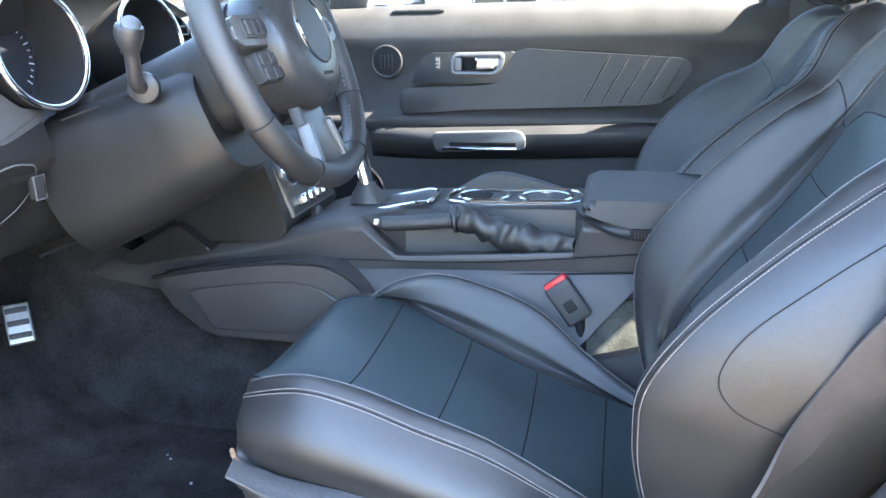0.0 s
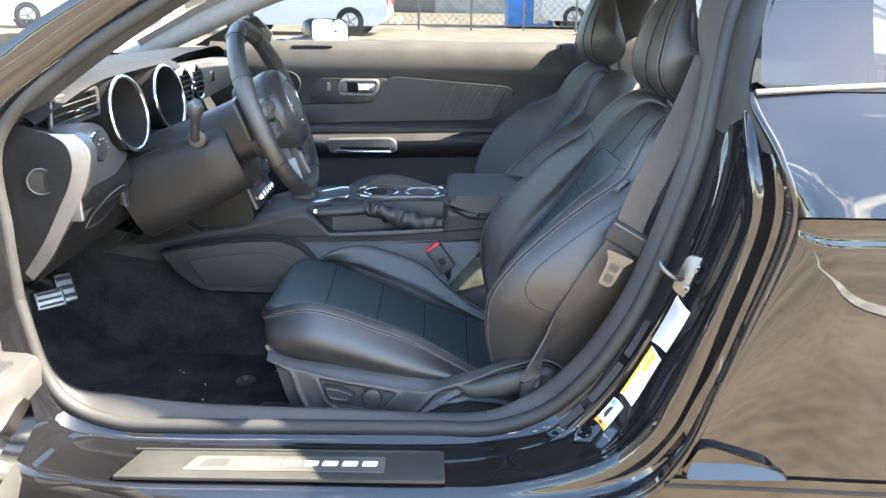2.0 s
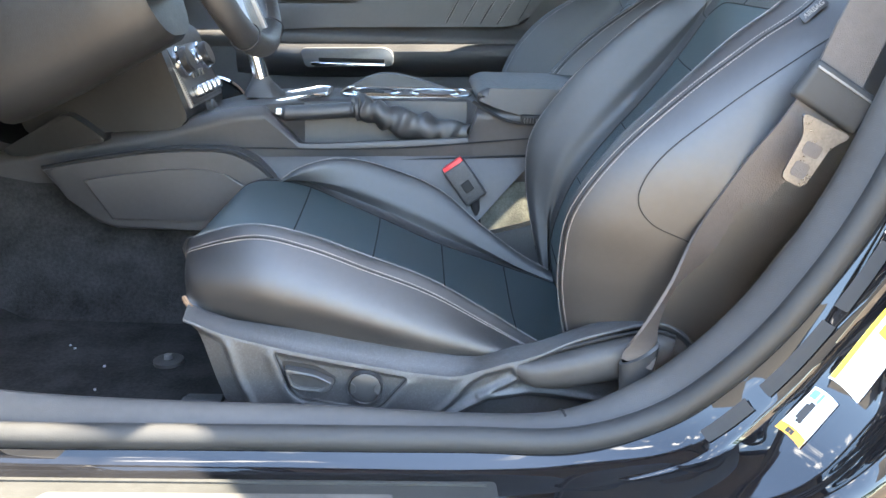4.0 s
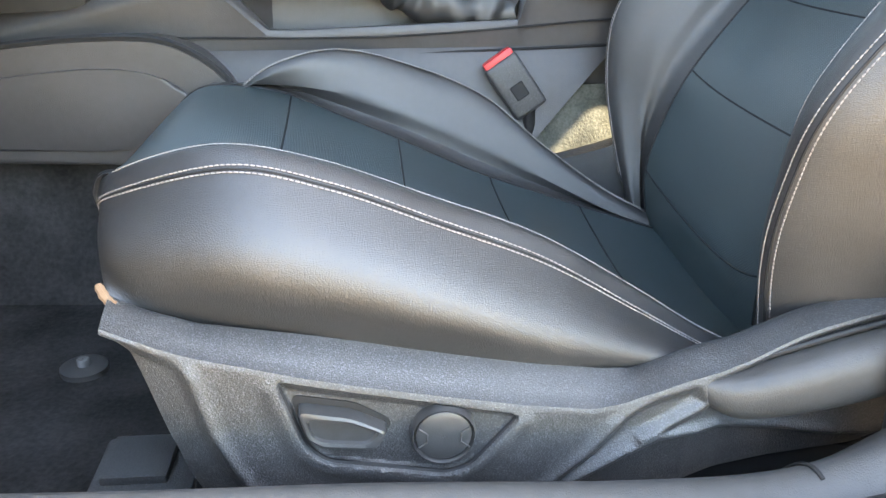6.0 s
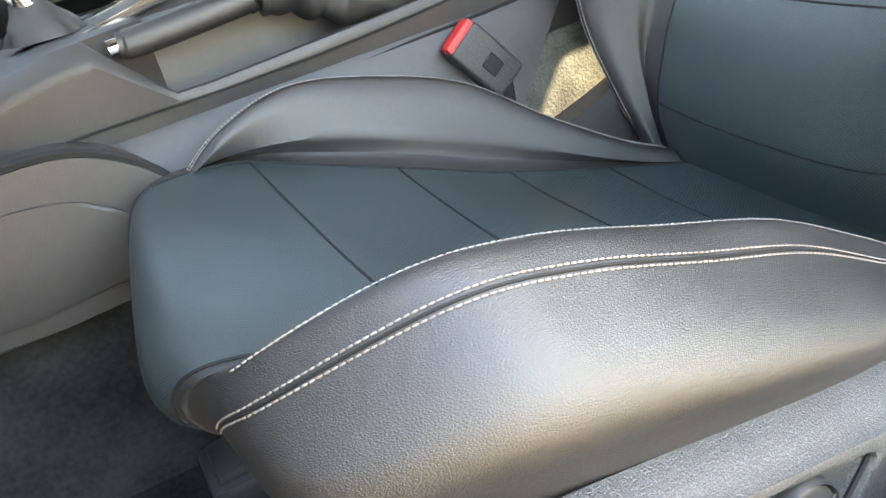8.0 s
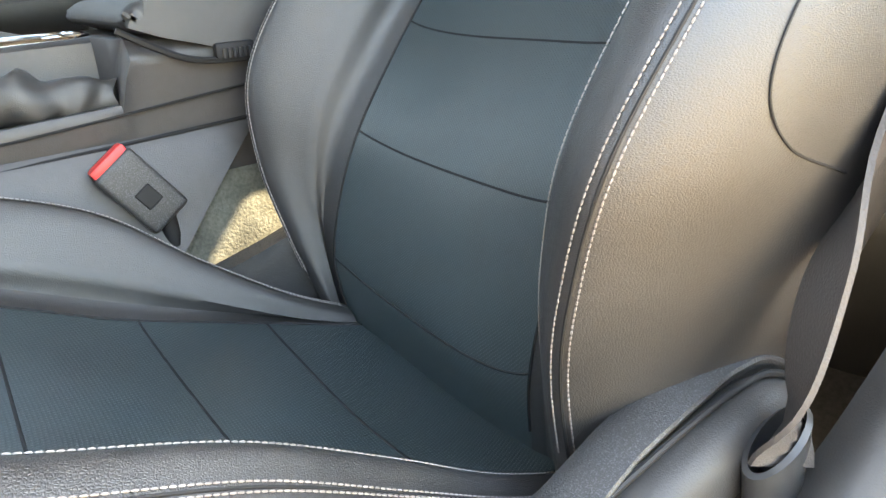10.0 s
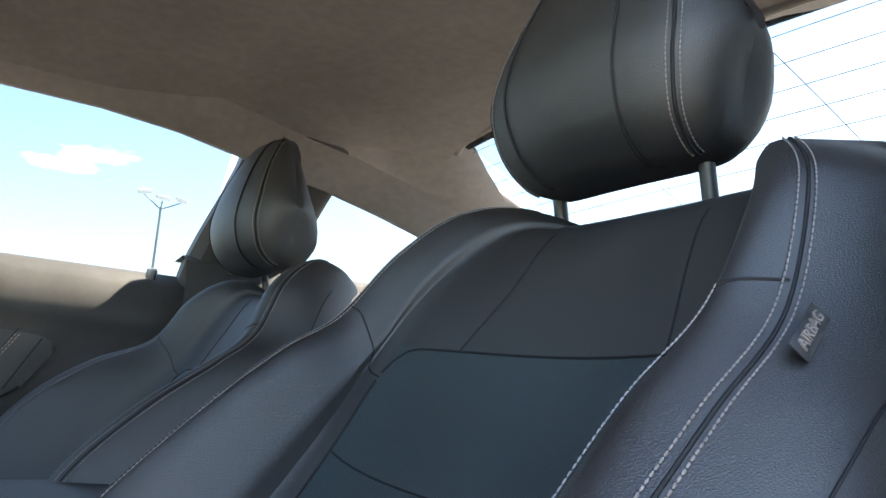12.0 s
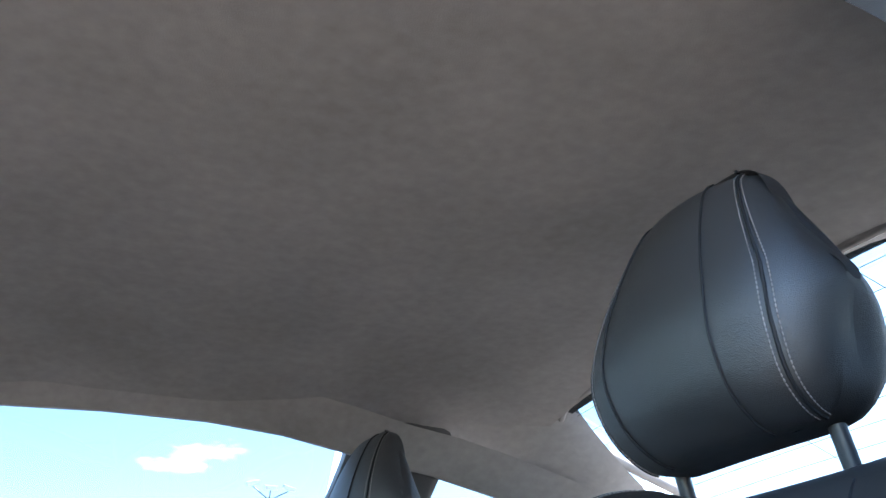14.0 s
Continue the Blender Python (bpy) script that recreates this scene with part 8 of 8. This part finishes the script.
# ---- passenger's wing mirror ----
def wing_mirror():
    th = thing("wing_mirror", "black wing mirror outside the passenger window", "mirror", (-0.06, 0.9, 0.98))
    n = Vector((0.72, -0.68, 0.06)).normalized()
    rot = face_rot(n)
    c = Vector((0.012, 0.985, 0.992))
    m = Matrix.Translation(c) @ rot.to_4x4()
    face = rounded([(-0.085, -0.040), (0.078, -0.046), (0.088, 0.012), (0.070, 0.044), (-0.078, 0.050)], 0.022, 5)
    bm = bmesh.new()
    rows = []
    for d, k in ((0.0, 0.97), (0.004, 1.06), (-0.010, 1.10), (-0.045, 1.04), (-0.075, 0.80), (-0.090, 0.40)):
        rows.append([(p[0] * k, p[1] * k, d) for p in face])
    grid_faces(bm, rows, close_v=True, cap=True)
    bmesh.ops.transform(bm, matrix=m, verts=bm.verts)
    shell_ = part("mirror_housing", bm, PAINT, th)
    bm = bmesh.new()
    prism([(p[0] * 0.97, p[1] * 0.97) for p in face], "z", 0.001, 0.005, 0.0, 1, bm)
    bmesh.ops.transform(bm, matrix=m, verts=bm.verts)
    part("mirror_glass", bm, MIRROR, th, "bright mirror glass")
    bm = bmesh.new()
    tube(bm, cr([(-0.13, 0.80, 0.955), (-0.11, 0.86, 0.962), (-0.06, 0.93, 0.970)], 10), [0.05] * 3 + [0.035] * 7, 14, squash=0.5)
    part("mirror_stalk", bm, PAINT, th)
    bm = bmesh.new()
    prism([(-0.42, 0.955), (-0.16, 0.955), (-0.15, 1.0), (-0.20, 1.055), (-0.25, 1.045)], "y", 0.775, 0.79, 0.004, 2, bm)
    part("mirror_base", bm, PLASTIC_S, th)


wing_mirror()

# ---- outside ----
def ground():
    bm = bmesh.new()
    ring_r = [0.5, 2, 5, 10, 20, 40, 80, 200, 800, 3000]
    rows = [[(r * math.cos(a), r * math.sin(a), 0) for a in np.linspace(0, 2 * math.pi, 49)[:-1]] for r in ring_r]
    grid_faces(bm, rows, close_v=True)
    bm.faces.new(list(bm.verts)[:48])
    g = part("ground", bm, ASPHALT, None)
    tagged(g, "worn brown-grey asphalt of a sunlit car park", "asphalt", kind="structure")
    for k, (x, y, a, ln) in enumerate(((1.0, -3.9, -24, 5.0), (-1.9, -3.9, -24, 5.0), (3.9, -3.9, -24, 5.0), (-3.8, 14.5, 0, 5), (-1.2, 14.5, 0, 5), (1.4, 14.5, 0, 5), (4.0, 14.5, 0, 5))):
        bm = bmesh.new()
        box(bm, (0, 0, 0.004), (0.07, ln, 0.004))
        bmesh.ops.transform(bm, matrix=Matrix.Translation((x, y, 0)) @ Matrix.Rotation(radians(a), 4, "Z"), verts=bm.verts)
        ln_ = part("bay_line", bm, LINE, g)


ground()


def parked_car(name, label, c, heading, paint, kind):
    """A parked vehicle: body, glasshouse, panes, wheels, lamps."""
    th = thing(name, label, "parked car", (c[0], c[1], 0), group="parked cars")
    L, W, H = {"suv": (4.7, 1.9, 1.72), "sedan": (4.8, 1.84, 1.44), "pickup": (5.6, 2.0, 1.85)}[kind]
    m = Matrix.Translation((c[0], c[1], 0)) @ Matrix.Rotation(radians(heading), 4, "Z")

    def cp(nm, bm, mat, parent=th, lab="", **kw):
        bmesh.ops.transform(bm, matrix=m, verts=bm.verts)
        return part(nm, bm, mat, parent, lab, **kw)

    belt = H * 0.60
    lower = [(-L / 2, 0.45), (-L / 2 + 0.05, belt - 0.12), (-L / 2 + 0.25, belt - 0.02), (L / 2 - 0.95, belt), (L / 2 - 0.25, belt - 0.14), (L / 2, belt - 0.35), (L / 2, 0.38), (L / 2 - 0.3, 0.26), (-L / 2 + 0.3, 0.26)]
    cp("body", prism(rounded(lower, 0.10, 4), "y", -W / 2, W / 2, 0.10, 4), paint)
    if kind == "pickup":
        roof = [(-0.55, belt - 0.03), (-0.45, H - 0.06), (0.75, H - 0.04), (1.35, belt - 0.03)]
    elif kind == "suv":
        roof = [(-L / 2 + 0.15, belt - 0.03), (-L / 2 + 0.45, H - 0.04), (0.45, H), (1.30, belt - 0.02)]
    else:
        roof = [(-L / 2 + 0.55, belt - 0.03), (-0.85, H - 0.03), (0.35, H), (1.35, belt - 0.03)]
    cp("glasshouse", prism(rounded(roof, 0.14, 4), "y", -W / 2 + 0.12, W / 2 - 0.12, 0.09, 4), paint)
    for s in (-1, 1):
        (x0, z0), (x1, z1), (x2, z2), (x3, z3) = roof
        lo, hi = belt + 0.03, z1 - 0.10
        fa = lambda a, b, z: a + (b - a) * (z - belt) / (z1 - belt)  # noqa: E731
        xl0, xl1, xr0, xr1 = fa(x0, x1, lo) + 0.12, fa(x0, x1, hi) + 0.12, fa(x3, x2, lo) - 0.16, fa(x3, x2, hi) - 0.12
        for k in range(2 if kind != "suv" else 3):
            n = 2 if kind != "suv" else 3
            a0, a1 = k / n + 0.015, (k + 1) / n - 0.015
            pts = [(xl0 + (xr0 - xl0) * a0, lo), (xl0 + (xr0 - xl0) * a1, lo), (xl1 + (xr1 - xl1) * a1, hi), (xl1 + (xr1 - xl1) * a0, hi)]
            cp("side_window", prism(rounded(pts, 0.05, 3), "y", s * (W / 2 - 0.13), s * (W / 2 - 0.112)), DIAL)
        for x in (-L * 0.29, L * 0.31):
            bm = bmesh.new()
            rot = Matrix.Rotation(radians(90 * s), 3, "X") if s < 0 else Matrix.Rotation(radians(-90), 3, "X")
            yy = s * (W / 2 - 0.20)
            ring(bm, (x, yy, 0.35), 0.35, 0.20, 0.22, face_rot((0, s, 0)), 28)
            w = cp("wheel", bm, RUBBER)
            bm = bmesh.new()
            disc(bm, (x, yy + s * 0.16, 0.35), 0.205, 0.03, face_rot((0, s, 0)), 20)
            cp("wheel_rim", bm, PLASTIC_S, w)
            for k in range(5):
                bm = bmesh.new()
                box(bm, Vector((x, yy + s * 0.20, 0.35)) + Vector((0.10 * math.cos(k * 1.2566), 0, 0.10 * math.sin(k * 1.2566))), (0.22, 0.02, 0.035), 0.005, Matrix.Rotation(-k * 1.2566, 3, "Y"))
                cp("wheel_spoke", bm, STEEL, w)
            bm = bmesh.new()
            ring(bm, (x, s * (W / 2 - 0.03), 0.36), 0.43, 0.18, 0.035, face_rot((0, s, 0)), 30)
            cp("wheel_arch", bm, RUBBER)
        bm = bmesh.new()
        box(bm, (L / 2 - 0.08, s * (W / 2 - 0.25), belt - 0.25), (0.14, 0.36, 0.14), 0.04)
        cp("headlamp", bm, CHROME)
        bm = bmesh.new()
        box(bm, (-L / 2 + 0.08, s * (W / 2 - 0.2), belt - 0.18), (0.14, 0.26, 0.20), 0.04)
        cp("tail_lamp", bm, RED)
    bm = bmesh.new()
    box(bm, (L / 2 - 0.02, 0, 0.55), (0.06, W * 0.5, 0.22), 0.03)
    cp("grille", bm, SEAM)
    return th


parked_car("parked_suv", "white parked sport utility vehicle by the fence", (-3.3, 20.6), 178, CARWHITE, "suv")
parked_car("parked_suv", "white parked sport utility vehicle beside the lot", (-9.8, 22.5), 185, CARWHITE, "suv")
parked_car("parked_pickup", "white parked pickup truck behind the blue cabins", (6.4, 26.0), 180, CARWHITE, "pickup")
parked_car("parked_sedan", "dark parked saloon car on the far side", (-19.5, 26.0), 200, PAINT, "sedan")
parked_car("parked_car", "red parked saloon car on the far side", (-15.5, 33.0), 180, CARRED, "sedan")
parked_car("parked_suv", "white parked sport utility vehicle in the far row", (-22.0, 40.0), 180, CARWHITE, "suv")


def fence():
    th = thing("wire_fence", "chain-link fence with steel posts across the car park", "fence", (2, 23.5, 0))
    y = 23.5
    for k in range(9):
        bm = bmesh.new()
        tube(bm, [(-3.5 + 1.6 * k, y, 0), (-3.5 + 1.6 * k, y, 2.1)], 0.035, 10)
        part("post", bm, STEEL, th)
    for z in (0.15, 2.05):
        bm = bmesh.new()
        tube(bm, [(-3.5, y, z), (9.3, y, z)], 0.022, 8)
        part("rail", bm, STEEL, th)
    bm = bmesh.new()
    step = 0.22
    n = int(12.8 / step)
    for k in range(-9, n):
        for s in (1, -1):
            x0 = -3.5 + k * step
            a, b = (x0, 0.15), (x0 + 1.9, 2.05)
            if s < 0:
                a, b = (x0, 2.05), (x0 + 1.9, 0.15)
            if a[0] < -3.5:
                t = (-3.5 - a[0]) / (b[0] - a[0])
                a = (-3.5, a[1] + (b[1] - a[1]) * t)
            if b[0] > 9.3:
                t = (9.3 - a[0]) / (b[0] - a[0])
                b = (9.3, a[1] + (b[1] - a[1]) * t)
            tube(bm, [(a[0], y + 0.003 * s, a[1]), (b[0], y + 0.003 * s, b[1])], 0.006, 4, cap=False)
    ob = part("mesh_wire", bm, STEEL, th)
    ob["kind"] = "stuff"


fence()


def cabin_box(c, size, mat, label):
    th = thing("storage_cabin", label, "cabin", (c[0], c[1], 0), group="cabins by the fence")
    x, y = c
    w, d, h = size
    bm = bmesh.new()
    box(bm, (x, y, h / 2 + 0.03), (w, d, h - 0.06), 0.03)
    part("cabin_wall", bm, mat, th)
    bm = bmesh.new()
    box(bm, (x, y, h + 0.02), (w + 0.08, d + 0.08, 0.08), 0.02)
    part("cabin_roof", bm, CONCRETE, th)
    n = max(2, int(w / 0.45))
    for k in range(n):
        bm = bmesh.new()
        box(bm, (x - w / 2 + w * (k + 0.5) / n, y - d / 2 - 0.02, h / 2), (w / n * 0.16, 0.05, h * 0.86), 0.012)
        part("wall_rib", bm, mat, th)
    bm = bmesh.new()
    box(bm, (x + w * 0.22, y - d / 2 - 0.03, h * 0.46), (w * 0.32, 0.04, h * 0.8), 0.01)
    door = part("cabin_door", bm, WHITE, th)
    bm = bmesh.new()
    box(bm, (x + w * 0.12, y - d / 2 - 0.07, h * 0.46), (0.03, 0.05, 0.18), 0.01)
    part("door_handle", bm, INK, door)
    bm = bmesh.new()
    box(bm, (x, y, 0.03), (w * 0.96, d * 0.96, 0.06))
    part("skid", bm, INK, th)


cabin_box((3.3, 26.0), (1.5, 1.3, 2.6), BLUE, "blue steel storage cabin behind the fence")
cabin_box((5.3, 26.3), (1.6, 1.4, 2.5), BLUE, "blue steel storage cabin with a white door")


def hall(name, label, x0, x1, y, depth, h, mat):
    th = thing(name, label, "building", ((x0 + x1) / 2, y, 0))
    bm = bmesh.new()
    box(bm, ((x0 + x1) / 2, y + depth / 2, h / 2), (x1 - x0, depth, h), 0.03)
    part("wall", bm, mat, th)
    bm = bmesh.new()
    box(bm, ((x0 + x1) / 2, y + depth / 2, h + 0.15), (x1 - x0 + 0.6, depth + 0.6, 0.3), 0.04)
    part("roof", bm, CONCRETE, th)
    n = int((x1 - x0) / 3.2)
    for k in range(n):
        x = x0 + (x1 - x0) * (k + 0.5) / n
        if k % 3 == 1:
            bm = bmesh.new()
            box(bm, (x, y - 0.03, 1.5), (2.4, 0.08, 3.0), 0.02)
            part("roller_door", bm, SATIN, th)
        else:
            bm = bmesh.new()
            box(bm, (x, y - 0.02, 1.9), (1.7, 0.08, 1.2), 0.02)
            w = part("window", bm, DIAL, th)
            bm = bmesh.new()
            box(bm, (x, y - 0.05, 1.26), (1.9, 0.12, 0.07), 0.01)
            part("sill", bm, CONCRETE, w)


hall("workshop", "long pale workshop building beyond the fence", -6, 26, 44, 12, 4.6, CONCRETE)
hall("warehouse", "low brick-red warehouse far across the car park", -70, -30, 75, 14, 4.2, material("red_brick", (0.34, 0.13, 0.08), 0.85, grain=0.6, grain_scale=40, blotch=0.3, blotch_scale=2))


def lamp_post():
    th = thing("light_mast", "tall steel floodlight mast with three lamp heads", "floodlight mast", (14.6, 60, 0))
    bm = bmesh.new()
    tube(bm, [(14.6, 60, 0), (14.6, 60, 13.4)], [0.16, 0.09], 12)
    part("mast", bm, STEEL, th)
    for k, (dx, dz) in enumerate(((-1.35, 0.35), (0.0, 0.1), (1.35, 0.15))):
        bm = bmesh.new()
        tube(bm, [(14.6, 60, 13.2), (14.6 + dx, 59.8, 13.75 + dz)], 0.05, 8)
        arm = part("arm", bm, STEEL, th)
        bm = bmesh.new()
        box(bm, (14.6 + dx, 59.7, 13.95 + dz), (0.95, 0.7, 0.32), 0.08, Euler((0.25, 0.25 * (k - 1), 0)).to_matrix())
        part("lamp_head", bm, WHITE, arm)


lamp_post()


def tree(c, h, seed, label):
    rnd = random.Random(seed)
    th = thing("tree", label, "tree", (c[0], c[1], 0), group="trees round the car park")
    bm = bmesh.new()
    tube(bm, cr([(c[0], c[1], 0), (c[0] + 0.1, c[1], h * 0.3), (c[0] - 0.1, c[1] + 0.1, h * 0.75)], 8), [0.22, 0.20, 0.18, 0.15, 0.12, 0.09, 0.06, 0.03], 10)
    for k in range(7):
        a, z = rnd.uniform(0, 6.28), h * rnd.uniform(0.32, 0.65)
        r = h * rnd.uniform(0.16, 0.28)
        tube(bm, cr([(c[0], c[1], z), (c[0] + r * 0.5 * math.cos(a), c[1] + r * 0.5 * math.sin(a), z + h * 0.10), (c[0] + r * math.cos(a), c[1] + r * math.sin(a), z + h * 0.16)], 6), [0.09, 0.08, 0.06, 0.045, 0.03, 0.015], 7)
    part("trunk", bm, BARK, th)
    clumps = [(rnd.gauss(0, 0.15) * h, rnd.gauss(0, 0.15) * h, h * rnd.uniform(0.42, 0.95)) for _ in range(34)]
    vs, fs = [], []
    for _ in range(2600):
        q = clumps[rnd.randrange(len(clumps))]
        p = Vector((c[0] + q[0] + rnd.gauss(0, 0.055) * h, c[1] + q[1] + rnd.gauss(0, 0.055) * h, q[2] + rnd.gauss(0, 0.04) * h))
        e = Euler((rnd.uniform(0, 3), rnd.uniform(0, 3), rnd.uniform(0, 6))).to_matrix()
        s = h * rnd.uniform(0.016, 0.03)
        i = len(vs)
        for d in ((-1, -0.5, 0), (0, -0.7, 0.2), (1, 0, 0), (0, 0.7, 0.2)):
            vs.append(tuple(p + e @ (Vector(d) * s)))
        fs.append((i, i + 1, i + 2, i + 3))
    me = bpy.data.meshes.new("crown")
    me.from_pydata(vs, [], fs)
    me.materials.append(LEAF)
    ob = new("crown", me)
    ob.parent = th
    ob.matrix_parent_inverse = Matrix.Translation((c[0], c[1], 0)).inverted()


for k, (x, y, h) in enumerate(((-12, -38, 8), (-6, -41, 7), (0, -40, 8.5), (5, -42, 7.5), (10, -39, 8), (16, -41, 7), (22, -40, 8), (30, -42, 9), (-20, -42, 9), (36, 12, 8), (40, 2, 9), (42, -8, 8), (38, -20, 8))):
    tree((x, y), h, 40 + k, "leafy green tree at the edge of the car park")
